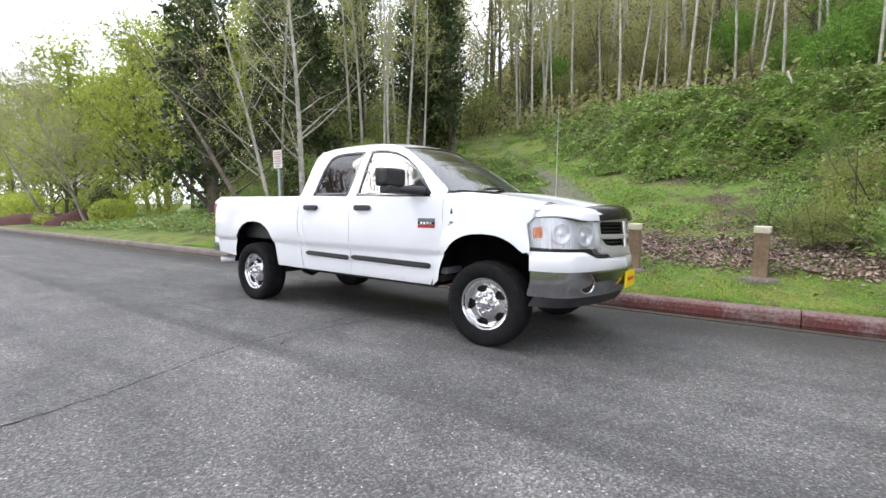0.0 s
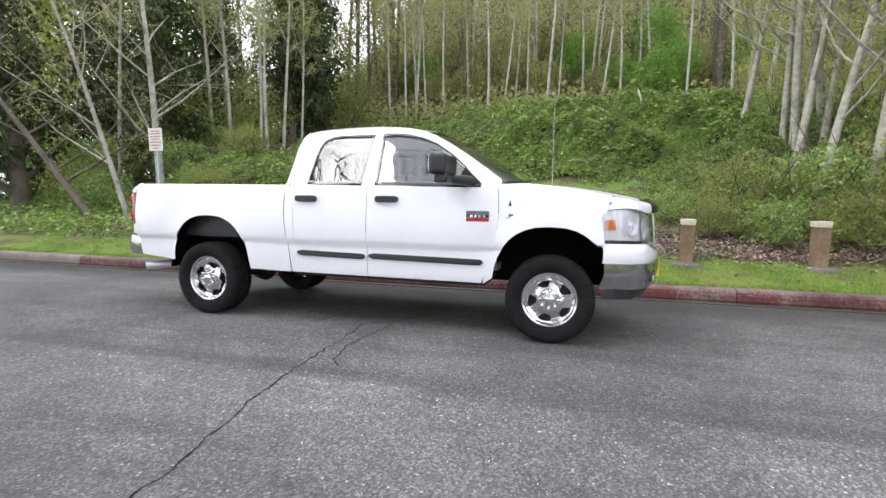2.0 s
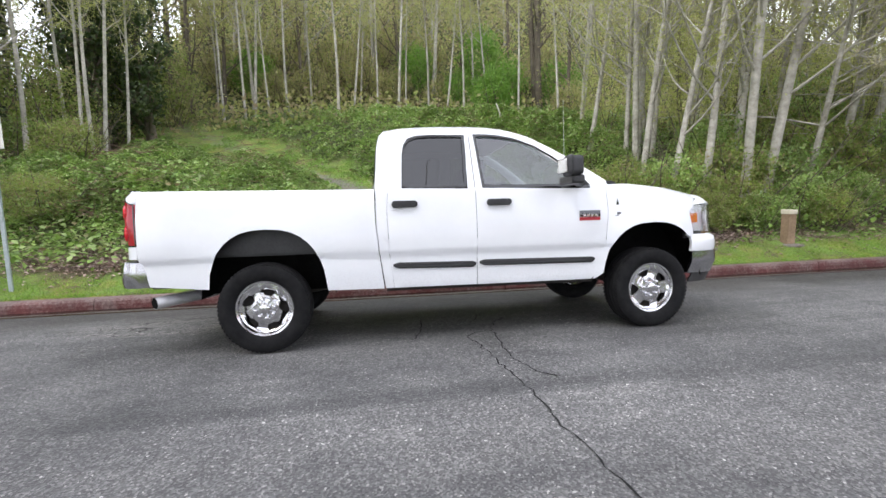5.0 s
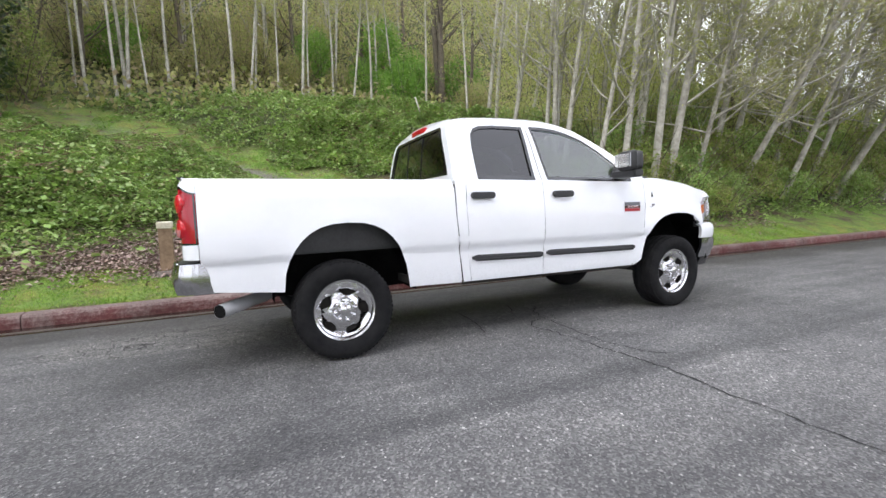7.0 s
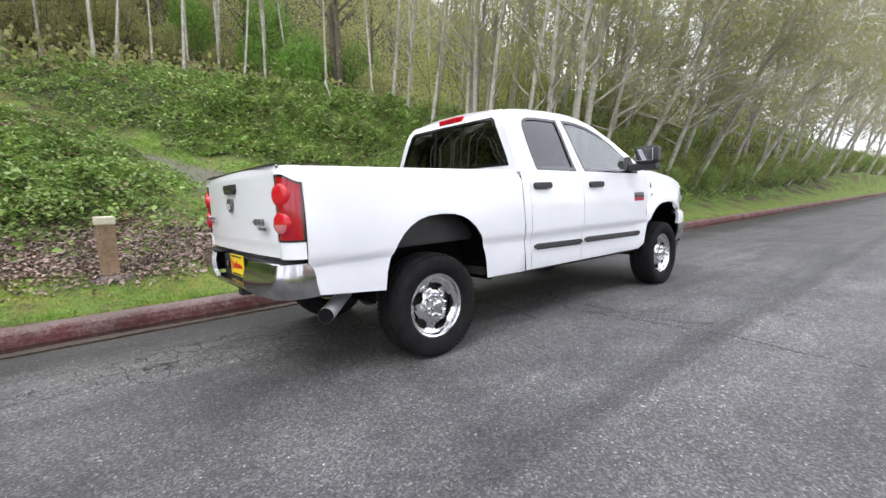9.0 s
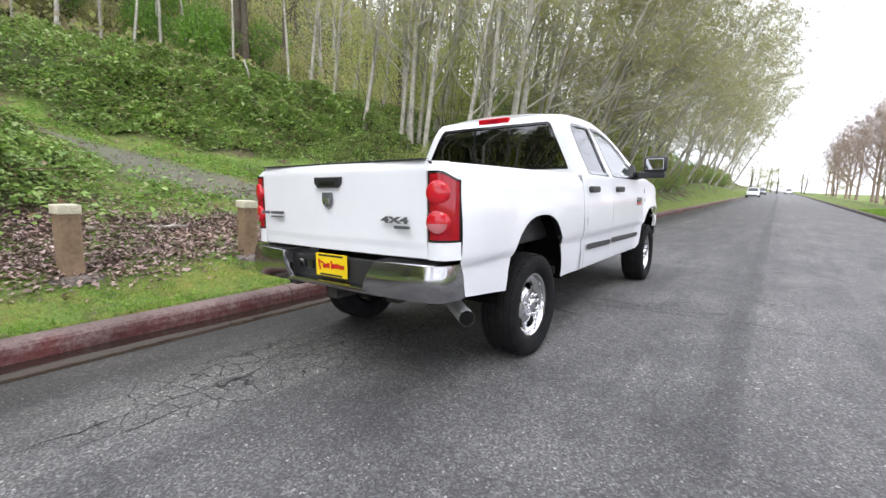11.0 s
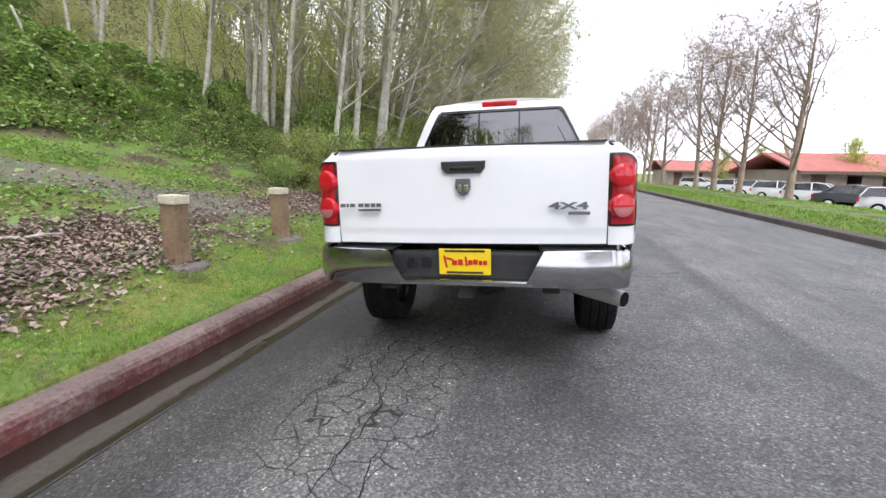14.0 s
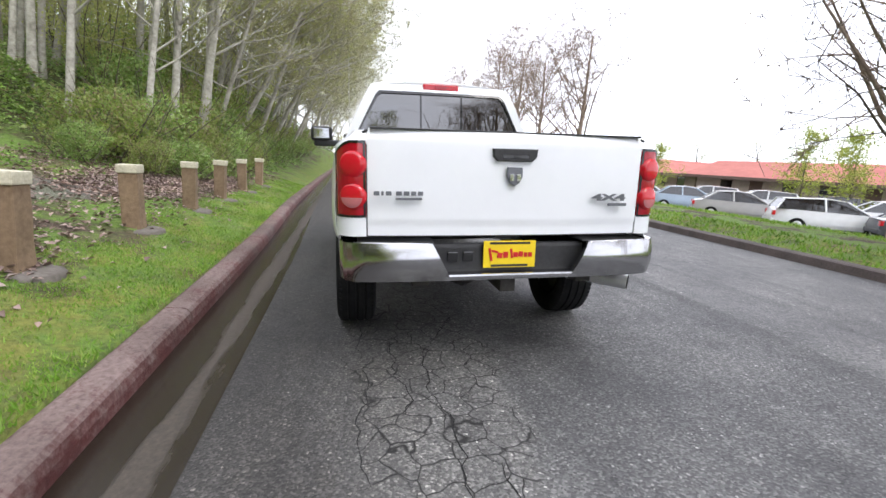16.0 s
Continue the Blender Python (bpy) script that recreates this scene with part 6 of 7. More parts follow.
# ---- left wood ----
lab_left = "pale crooked maple with long bare limbs among dark undergrowth"
make_tree("maple_tree", lab_left, M["bark_birch"], M["leaf_spring"], 51, 11, 0.14, (-0.13, 0.02), 0.16, 18, 3.4, 2600, 0.075, fine=700, twigs=4, rise=0.10, at=on_hill(-8.5, 6.5))
make_tree("maple_tree", lab_left, M["bark_grey"], M["leaf_spring"], 52, 10, 0.09, (-0.40, -0.06), 0.12, 16, 4.2, 2600, 0.075, fine=700, twigs=4, rise=0.12, at=on_hill(-7.7, 4.9))
make_tree("maple_tree", lab_left, M["bark_dark"], M["leaf_spring"], 53, 9, 0.10, (-0.85, -0.10), 0.15, 18, 4.4, 2200, 0.075, fine=700, twigs=5, rise=0.10, at=on_hill(-8.6, 4.6))
for k, (x, y, s, turn) in enumerate([(-6.95, 9.2, 0.8, 200), (-6.7, 9.5, 0.7, 250), (-7.2, 11.0, 0.9, 20), (-7.3, 12.1, 0.85, 100), (-8.9, 9.6, 0.9, 40), (-10.5, 10.5, 1.0, 300), (-9.4, 13, 1.0, 10), (-11.6, 12.5, 1.1, 70), (-12.6, 8.8, 1.0, 140), (-10.4, 16, 1.0, 200), (-13.5, 16, 1.1, 60), (-8.6, 17, 0.9, 0)]):
    stand(birches[k % 3], x, y, turn, hill_rng.uniform(-5, 5), s)
ivy_tree = make_tree("ivy_clad_tree", "tall tree trunk smothered in dark green ivy", M["bark_dark"], M["leaf_dark"], 61, 13, 0.30, (-0.04, 0.0), 0.06, 60, 2.1, 8000, 0.24, light=False, twigs=2, rise=0.25, at=on_hill(-13.3, 5.6))
for x, y, s in ((-10.2, 8.4, 0.7), (-12.5, 12.5, 0.9), (-15.5, 10.5, 0.9), (-9.2, 14.5, 0.85), (-7.9, 15.5, 0.75), (-11.0, 17.5, 0.9), (-14.5, 15.0, 0.95), (-17.5, 13.5, 0.9), (-13.0, 21.0, 1.0), (-20.0, 17.0, 0.9)):
    stand(ivy_tree, x, y, x * 40, 0, s)
near_left = bush("ivy_thicket", "dense dark thicket of ivy and saplings under the trees", M["leaf_bush"], 66, (3.4, 2.8, 4.2), 5200, 0.13, on_hill(-10.6, 9.6), 16, "thickets under the trees", category="thicket")
for x, y, z in ((-12.2, 10.6, 1.1), (-9.0, 11.8, 0.9), (-13.8, 12.2, 1.2), (-11.0, 13.6, 1.1), (-15.8, 11.6, 1.0), (-9.6, 15.8, 1.0), (-12.8, 16.6, 1.2), (-16.4, 15.8, 1.3), (-8.2, 18.8, 1.0)):
    stand(near_left, x, y, x * 53, 0, z)
lime = make_tree("lime_green_tree", "round spring tree with bright yellow-green leaves", M["bark_dark"], M["leaf_lime"], 64, 11, 0.14, (0, 0), 0.12, 30, 3.6, 8500, 0.22, fine=700, fine_len=1.3, twigs=4, rise=0.12, at=on_hill(-24, 10), group="garden trees")
for x, y, s in ((-18, 9.0, 0.9), (-20.5, 12, 1.2), (-27, 8.5, 1.1), (-33, 6.5, 1.1), (-30, 11, 1.3), (-36, 13, 1.2), (-44, 9, 1.1), (-27, 16, 1.2), (-52, 15, 1.4), (-62, 9, 1.4), (-40, 22, 1.5), (-75, 14, 1.6), (-22, 19, 1.2), (-48, 6.5, 0.9), (-56, 11, 1.2), (-68, 20, 1.6), (-50, 20, 1.5), (-84, 9, 1.5), (-90, 24, 1.8), (-34, 9.5, 0.9), (-40, 7.0, 0.8)):
    stand(lime, x, y, x * 31, 0, s)

# garden at the bend
bush("clipped_shrub", "rounded clipped yellow-green shrub in a front garden", M["leaf_lime"], 3, (2.3, 2.0, 1.5), 4200, 0.09, on_hill(-21, 4.6), clipped=True)
bush("clipped_shrub", "rounded clipped yellow-green shrub in a front garden", M["leaf_lime"], 4, (3.4, 2.2, 1.9), 5200, 0.09, pose(-20.4, 6.4, ground_z(-20.4, 6.4) + 0.35), clipped=True)
bush("conifer_shrub", "small dark conical evergreen in a front garden", M["leaf_dark"], 5, (1.6, 1.6, 2.8), 2600, 0.10, on_hill(-25.2, 5.6))
bush("conifer_shrub", "small dark conical evergreen in a front garden", M["leaf_dark"], 8, (2.2, 2.0, 2.0), 2600, 0.12, on_hill(-33, 7.0))
for x, y in ((-31, 7.6), (-36, 9.5), (-47, 11.5), (-56, 13), (-66, 9), (-70, 16), (-80, 9), (-95, 12), (-40, 5.4), (-46, 6.2), (-52, 5.6), (-60, 7.0)):
    bush("garden_hedge", "loose bright green garden hedge beside the bend", M["leaf_lime"], int(-x), (7.0, 3.0, 2.6), 3000, 0.26, on_hill(x, y), category="hedge", group="garden hedges")
bush("flower_bush", "low yellow-green bush beside the bend", M["leaf_lime"], 6, (2.4, 1.4, 0.8), 1500, 0.08, on_hill(-30, 4.0))
M["red_bark"] = two_scale("red_bark_mulch", (0.035, 0.010, 0.010), (0.10, 0.028, 0.025), 3, 30, 0.95, 0.6, dist=0.03)
bm = bmesh.new()
lathe(bm, [(0.0, 0.85), (0.7, 0.70), (1.3, 0.45), (1.9, 0.05), (2.1, -0.5)], 24, "z")
for v in bm.verts:
    v.co += 0.15 * noise.noise_vector(v.co * 0.9)
tagged(part("mulch_bed", bm, M["red_bark"], smooth=True, m=on_hill(-28.5, 5.6)), "mounded flower bed covered in red bark mulch", "flower bed")
tagged(part("mulch_bed", mesh_of(lathe(bmesh.new(), [(0.0, 0.7), (1.2, 0.6), (2.4, 0.3), (3.4, -0.4)], 20, "z"), "bed"), M["red_bark"], smooth=True, m=on_hill(-35, 5.0)), "mounded flower bed covered in red bark mulch", "flower bed")

# shrubs and saplings between the trunks on the hill
fresh = bush("green_shrub", "bright fresh-green shrub among the trunks on the hill", M["leaf_fresh"], 67, (2.6, 2.4, 3.0), 5000, 0.13, on_hill(7.5, 19.4), 12, "shrubs on the hill")
stand(fresh, 8.6, 20.6, 80, 0, 1.2)
stand(fresh, 6.2, 21.6, 190, 0, 0.9)
scrub = bush("hill_shrub", "straggling brown-green shrub among the trunks on the hill", M["leaf_olive"], 68, (3.0, 2.6, 2.6), 4200, 0.13, on_hill(-2.2, 23.0), 18, "shrubs on the hill")
for k, (x, y, z) in enumerate(((-5.6, 23.4, 1.1), (-4.0, 22.4, 0.9), (0.6, 23.6, 1.2), (2.4, 22.6, 0.9), (3.8, 24.0, 1.2), (5.0, 22.4, 0.8), (-7.6, 24.6, 1.2), (10.0, 23.6, 1.2), (12.0, 21.0, 1.2), (11.2, 18.0, 0.9), (-1.0, 26.0, 1.4), (4.6, 27.0, 1.4), (8.4, 25.6, 1.5), (-4.6, 27.0, 1.5), (1.6, 28.5, 1.6), (12.6, 25.0, 1.5))):
    stand(scrub if k % 4 else fresh, x, y, 67 * k, 0, z)

# ---- distant wood behind ----
lab_far = "tall woodland tree with olive spring leaves high on the hill"
fars = [make_tree("woodland_tree", lab_far, M["bark_dark"] if k else M["bark_birch"], M["leaf_olive"], 81 + k, 13 + 2 * k, 0.16, (0, 0), 0.12, 16, 3.2, 1900, 0.25, "wood on the hill", 3, 0.2, at=on_hill(*p)) for k, p in enumerate([(-3, 27), (3, 26), (9, 28)])]
for k in range(85):
    row = k % 5
    x = -32 + 5.6 * (k // 5) + hill_rng.uniform(-2, 2)
    y = 25 + 5.0 * row + hill_rng.uniform(-2, 2)
    stand(fars[k % 3], x, y, hill_rng.uniform(0, 360), 0, hill_rng.uniform(0.7, 1.15))

for k, (x, y, s) in enumerate([(14, 13, 0.75), (19, 14, 0.8), (25.5, 14, 0.85), (33, 14, 0.9), (42, 13, 0.9), (47, 12, 0.9), (53, 11, 0.9), (60, 10.5, 0.9), (68, 11, 1.0), (11.5, 19, 0.8), (24, 22, 0.9), (43, 20, 1.0), (58, 17, 1.0), (38, 29, 1.0), (60, 26, 1.1), (72, 18, 1.1), (-8.2, 21.5, 0.95), (-10.3, 23.5, 1.05), (-6.9, 22.4, 0.9), (-12.0, 26.5, 1.1), (-9.2, 27.5, 1.1), (-5, 29, 1.0), (-8, 25, 0.9), (-11, 28, 1.0), (-14, 24, 1.0), (-17, 29, 1.0), (-21, 25, 1.0), (-6.5, 33, 1.1), (-12, 34, 1.1)]):
    stand(fars[1 + k % 2], x, y, 50 * k, 0, s)

# ---- ground cover, each as one mass ----
gr = np.random.default_rng(7)


def scatter(k, x0, x1, y0, y1, weight):
    """Random places on the hill, kept by a weight."""
    out = []
    for x, y, u in zip(gr.uniform(x0, x1, k), gr.uniform(y0, y1, k), gr.uniform(0, 1, k)):
        if u < weight(x, y):
            out.append((x, y, ground_z(x, y)))
    return np.array(out)


def ivy_weight(x, y):
    return cover(x, y)[2] * (1.0 if y < 14 else 0.55)


def clump(x, y):
    """Rounded clumps about a metre across with dark hollows between them."""
    a = noise.voronoi((x * 0.95 + 0.3 * noise.noise((x, y, 2.0)), y * 0.95, 0.0))[0][0]
    b = noise.voronoi((x * 2.3, y * 2.3, 4.0))[0][0]
    return max(0.0, 1 - (a / 0.62) ** 2) + 0.38 * max(0.0, 1 - (b / 0.6) ** 2)


def ivy_lift(p):
    return np.array([max(0.0, 0.04 + 0.58 * clump(x, y) + 0.30 * noise.noise((x * 0.6, y * 0.6, 3.3))) for x, y, _ in p])


p = np.concatenate([scatter(210000, -11, 14, 4.0, 19.5, ivy_weight), scatter(110000, -9.5, 0.5, 5.0, 11.0, lambda x, y: cover(x, y)[2] if mound(x, y) > 0.05 else 0.0), scatter(60000, 1.0, 9.0, 7.5, 13.5, ivy_weight)])
lift = ivy_lift(p)
lift *= np.array([0.25 + 0.75 * smoothstep(0.0, 1.6, bank_edge_distance(x, y)) if bank_edge_distance(x, y) > 0 else 0.20 + 0.42 * smoothstep(0.0, 1.6, 3.2 * (mound(x, y) - 0.1)) for x, y, _ in p])
p[:, 2] += lift * gr.uniform(0.0, 1.0, len(p)) ** 0.25 + 0.02
ivy = part("ivy_bank", leaf_mesh("ivy", p, gr.uniform(0.045, 0.10, len(p)) * np.where(p[:, 1] > 9.5, 1.55, 1.0), gr, flat=0.3), M["leaf_ivy"])
tagged(ivy, "dense bright green ivy and bramble covering the bank", "ivy", kind="stuff")


def low_weight(x, y):
    return 0.9 * (1 - smoothstep(-4.5, -2.0, x)) * smoothstep(2.9, 3.6, y) + 0.5 * smoothstep(6.2, 8.0, x) * smoothstep(3.4, 4.0, y) + 0.22 * (1 - smoothstep(-0.5, 1.5, x)) * smoothstep(3.8, 4.8, y) * smoothstep(-6, -3, x)


p = scatter(42000, -24, 26, 2.9, 7.5, low_weight)
p[:, 2] += gr.uniform(0.02, 0.38, len(p))
herbs = part("undergrowth", leaf_mesh("undergrowth", p, gr.uniform(0.06, 0.16, len(p)), gr, flat=0.3), M["leaf_ivy"])
tagged(herbs, "low leafy undergrowth of ivy and weeds", "undergrowth", kind="stuff")


def slope_weight(x, y):
    c = cover(x, y)
    return c[0] * (1 - c[2]) * (1 - 0.85 * c[1]) * smoothstep(4.2, 5.2, y) * smoothstep(-0.15, 0.25, noise.noise((x * 1.1, y * 1.1, 41.0)))


p = scatter(120000, -9, 9, 4.2, 17, slope_weight)
p[:, 2] += gr.uniform(0.01, 0.09, len(p))
tagged(part("weeds", leaf_mesh("weeds", p, gr.uniform(0.03, 0.08, len(p)), gr, flat=0.4), M["leaf_fresh"]), "low green weeds and clover over the grassy slope", "weeds", kind="stuff")


def wood_weight(x, y):
    return smoothstep(16, 20, y)


p = scatter(80000, -34, 46, 15, 48, wood_weight)
p[:, 2] += gr.uniform(0.05, 1.5, len(p)) * gr.uniform(0.2, 1, len(p))
brush = part("woodland_brush", leaf_mesh("brush", p, gr.uniform(0.14, 0.34, len(p)), gr), M["leaf_olive"])
tagged(brush, "tangled brown and green brush under the hill wood", "undergrowth", kind="stuff")


def grass_weight(x, y):
    c = cover(x, y)
    thin = 0.30 + 0.70 * smoothstep(-0.25, 0.15, noise.noise((x * 1.3, y * 1.3, 31.0)) + 0.4 * noise.noise((x * 4, y * 4, 2.0)))
    return c[0] * (1 - c[2]) * (1 - c[1]) * thin * (1.0 if y < 4 else 0.35)


def verge_points(k, x0, x1, w):
    return [(x, kerb_y(x) + 0.30 + v, 0) for x, v in zip(gr.uniform(x0, x1, k), gr.uniform(0, w, k))]


p = np.concatenate([scatter(130000, -9, 13, 2.26, 4.2, grass_weight), scatter(110000, -6, 8, 4.2, 14, grass_weight)])
h = gr.uniform(0.008, 0.030, len(p)) * np.where(p[:, 1] < 2.42, 1.7, np.where(p[:, 1] > 4.2, 2.2, 1.0))
blades = part("grass", blade_mesh("grass", p, h, gr, 0.0055), M["grass"])
tagged(blades, "short bright green grass on the kerb verge and slope", "grass", kind="stuff")
fx, fy = gr.uniform(-4, 40, 26000), None
fy = -gr.uniform(6.9, 11.2, 26000)
keep = gr.uniform(0, 1, 26000) < np.array([verge_cover(x, y)[0] for x, y in zip(fx, fy)])
p = np.array([(x, y, far_z(x, y)) for x, y, k in zip(fx, fy, keep) if k])
tagged(part("grass", blade_mesh("grass", p, gr.uniform(0.04, 0.10, len(p)), gr, 0.02), M["grass"]), "bright mown grass on the far verge", "grass", kind="stuff")


def litter_weight(x, y):
    c = cover(x, y)
    patch = (1 - smoothstep(0.7, 1.2, math.hypot((x + 1.8) / 3.0, (y - 4.15) / 1.3))) + (1 - smoothstep(0.7, 1.2, math.hypot((x - 6.5) / 3.2, (y - 4.3) / 1.0)))
    return min(1, patch + 0.10 * (y > 3.2) + 0.05) * (1 - 0.8 * c[2]) * (0.35 + 0.65 * smoothstep(2.9, 3.4, y + 0.4 * noise.noise((x, y, 9.0))))


p = np.concatenate([scatter(72000, -8, 13, 2.6, 6.5, litter_weight), scatter(5000, -5, 6, 5.5, 14, lambda x, y: 0.5 * (1 - cover(x, y)[2]))])
p[:, 2] += gr.uniform(0.005, 0.04, len(p))
tagged(part("leaf_litter", leaf_mesh("litter", p, gr.uniform(0.035, 0.085, len(p)), gr, flat=0.8, fold=0.5), M["litter"]), "brown dead leaves strewn under the bank", "leaf litter", kind="stuff")

# bushes along the foot of the wood
lab_bush = "loose green bramble bush at the foot of the wood"
b0 = bush("bramble_bush", lab_bush, M["leaf_bush"], 21, (2.2, 1.6, 1.5), 5200, 0.075, on_hill(9.2, 4.6), 10, "bushes along the wood")
b1 = bush("bramble_bush", lab_bush, M["leaf_ivy"], 22, (2.0, 1.5, 1.3), 5200, 0.075, on_hill(10.8, 4.4), 10, "bushes along the wood")
for k, (x, y, s) in enumerate([(8.0, 5.4, 0.9), (12.2, 4.5, 1.0), (13.6, 4.6, 1.1), (15.2, 4.4, 1.0), (16.8, 4.7, 1.2), (18.6, 4.3, 1.0), (20.4, 4.6, 1.2), (22.6, 4.3, 1.1), (25, 4.6, 1.3), (27.6, 4.4, 1.2), (30.5, 4.6, 1.3), (34, 4.5, 1.4), (38, 4.6, 1.4), (42, 4.6, 1.5), (47, 4.5, 1.5), (53, 4.6, 1.6), (60, 4.6, 1.7), (68, 4.6, 1.8), (77, 4.8, 1.9),
                            (-16, 8.6, 2.0), (-18.6, 10.5, 2.2), (-13.8, 9.4, 1.8), (-21, 13, 2.4), (-13, 14.5, 2.2), (-17, 15.5, 2.4), (-9.6, 11.6, 1.6), (-5.6, 5.2, 0.8), (-9.8, 5.4, 1.1), (-11.4, 6.2, 1.2), (-14.8, 6.4, 1.0), (-6.4, 7.6, 0.9), (-9.0, 7.8, 1.2)]):
    stand((b0, b1)[k % 2], x, y, x * 57, 0, s)
for k, (x, y, z) in enumerate([(15, 8.4, 2.0), (18.5, 8.8, 2.1), (22, 8.4, 2.1), (26, 8.8, 2.2), (30, 8.4, 2.2), (35, 8.6, 2.3), (41, 8.4, 2.3), (48, 8.4, 2.4), (56, 8.4, 2.4), (17, 12.5, 2.0), (23, 12.5, 2.2), (30, 12.8, 2.3), (5.9, 5.6, 0.6), (7.0, 5.8, 1.1), (8.3, 5.5, 1.3), (9.6, 5.3, 1.35), (11.0, 5.2, 1.4), (12.7, 5.4, 1.4), (14.2, 5.5, 1.4), (16.0, 5.4, 1.4), (18.5, 5.6, 1.5), (21, 5.6, 1.5), (10.3, 6.6, 1.3), (12.0, 6.8, 1.3), (13.6, 7.0, 1.3), (6.3, 4.7, 0.55), (7.2, 4.3, 0.7), (8.4, 4.25, 0.75), (9.7, 4.2, 0.75), (11.1, 4.1, 0.8)]):
    stand((b1, b0)[k % 2], x, y, x * 91, 0, z)


# light green saplings under the alders
sap = bush("sapling_thicket", "light yellow-green saplings under the alders", M["leaf_spring"], 69, (2.8, 2.4, 4.4), 4600, 0.085, on_hill(10.4, 7.4), 9, "saplings under the alders", category="thicket")
for k, (x, y, z) in enumerate(((12.4, 8.0, 1.0), (14.4, 6.9, 0.9), (16.2, 7.2, 1.1), (18.6, 7.6, 1.1), (21.2, 6.8, 1.1), (24.0, 7.6, 1.2), (27.4, 6.8, 1.2), (31.0, 7.4, 1.3), (11.4, 10.4, 1.1), (14.0, 10.0, 1.2), (17.2, 10.2, 1.2), (20.8, 10.0, 1.2), (9.4, 10.8, 0.9), (36.0, 7.0, 1.4), (42.0, 7.2, 1.5))):
    stand(sap, x, y, 77 * k, 0, z)


# dead bramble stems over the ivy
def stem_weight(x, y):
    patch = smoothstep(0.05, 0.35, noise.noise((x * 0.55, y * 0.55, 21.0)))
    return cover(x, y)[2] * (0.10 + 0.9 * patch) * (1 if y < 14 else 0.4)


p = scatter(9000, -9, 16, 4.0, 18, stem_weight)
p[:, 2] += 0.1 + 0.7 * ivy_lift(p)
way = gr.normal(size=(len(p), 3)) * np.array([0.45, 0.45, 0.12]) + np.array([0, -0.1, 0.12])
M["dead_stem"] = two_scale("dead_bramble_stems", (0.10, 0.06, 0.04), (0.30, 0.20, 0.14), 2, 20, 0.9, 0.2)
tagged(part("bramble_stems", twig_mesh("stems", p, way, 0.009), M["dead_stem"]), "dry brown bramble stems trailing over the ivy", "bramble stems", kind="stuff")


# ---- sign ----
M["sign_face"] = two_scale("sign_paint", (0.60, 0.58, 0.52), (0.78, 0.77, 0.73), 6, 30, 0.6, 0.1)
M["galv"] = two_scale("galvanised_steel", (0.28, 0.33, 0.33), (0.48, 0.54, 0.54), 5, 40, 0.5, 0.1, metal=0.3)
M["sign_text"] = plain("faded_red_print", (0.45, 0.22, 0.20), 0.6)
sign = thing("street_sign", "white parking notice on a leaning galvanised post in the verge", "sign", at=pose(-4.40, 2.62, ground_z(-4.40, 2.62), 0, -0.6, 6))
part("post", new_box((-0.025, -0.018, -0.3), (0.025, 0.018, 2.46), 0.006), M["galv"], sign)
plate_ob = part("sign_plate", new_box((-0.155, -0.030, 2.08), (0.155, -0.020, 2.53), 0.004), M["sign_face"], sign, "faded white notice board")
for k, (z, w) in enumerate([(2.47, 0.20), (2.42, 0.24), (2.36, 0.22), (2.31, 0.18), (2.25, 0.24), (2.19, 0.20), (2.13, 0.14)]):
    part("text_bar", new_box((-w / 2, -0.0335, z - 0.011), (w / 2, -0.0295, z + 0.011)), M["sign_text"], plate_ob)

# small marker post beside the path and a fallen branch
tagged(part("marker_post", new_box((-0.06, -0.06, -0.3), (0.06, 0.06, 1.0), 0.01), M["post_wood"], m=on_hill(-9.4, 17.3)), "thin weathered marker post beside the path", "post")
for x, y, a, ln in ((-1.1, 4.6, 118, 0.9), (-0.1, 4.35, 155, 0.7), (1.2, 4.9, 20, 0.5)):
    bm = bmesh.new()
    r = random.Random(int(a))
    pts = [(i * ln / 5, r.uniform(-0.03, 0.03), 0.03 + r.uniform(0, 0.03)) for i in range(6)]
    tube(bm, pts, [0.016, 0.018, 0.016, 0.014, 0.011, 0.006], 6)
    tagged(part("fallen_branch", bm, M["bark_birch"], smooth=True, m=on_hill(x, y, a)), "broken grey branch lying on the leaf litter", "branch")

# long cracks in the asphalt
M["crack"] = two_scale("crack_shadow", (0.006, 0.006, 0.006), (0.02, 0.02, 0.02), 8, 60, 0.95, 0.0)


def crack(points, width, seed):
    r = random.Random(seed)
    pts = []
    for (x0, y0), (x1, y1) in zip(points, points[1:]):
        n = max(3, int(math.hypot(x1 - x0, y1 - y0) / 0.06))
        for i in range(n):
            f = i / n
            pts.append((x0 + (x1 - x0) * f + r.uniform(-0.02, 0.02), y0 + (y1 - y0) * f + r.uniform(-0.02, 0.02)))
    bm = bmesh.new()
    row = []
    for i, (x, y) in enumerate(pts):
        a, b = pts[max(0, i - 1)], pts[min(len(pts) - 1, i + 1)]
        d = Vector((b[0] - a[0], b[1] - a[1])).normalized()
        w = width * r.uniform(0.35, 1.2) * (0.3 if i in (0, len(pts) - 1) else 1)
        row.append([bm.verts.new((x - d.y * s * w, y + d.x * s * w, road_z(y) + 0.004)) for s in (-0.5, 0.5)])
    for a, b in zip(row, row[1:]):
        bm.faces.new((a[0], a[1], b[1], b[0]))
    bmesh.ops.recalc_face_normals(bm, faces=bm.faces)
    return tagged(part("road_crack", bm, M["crack"]), "dark crack running across the asphalt", "crack", kind="structure")


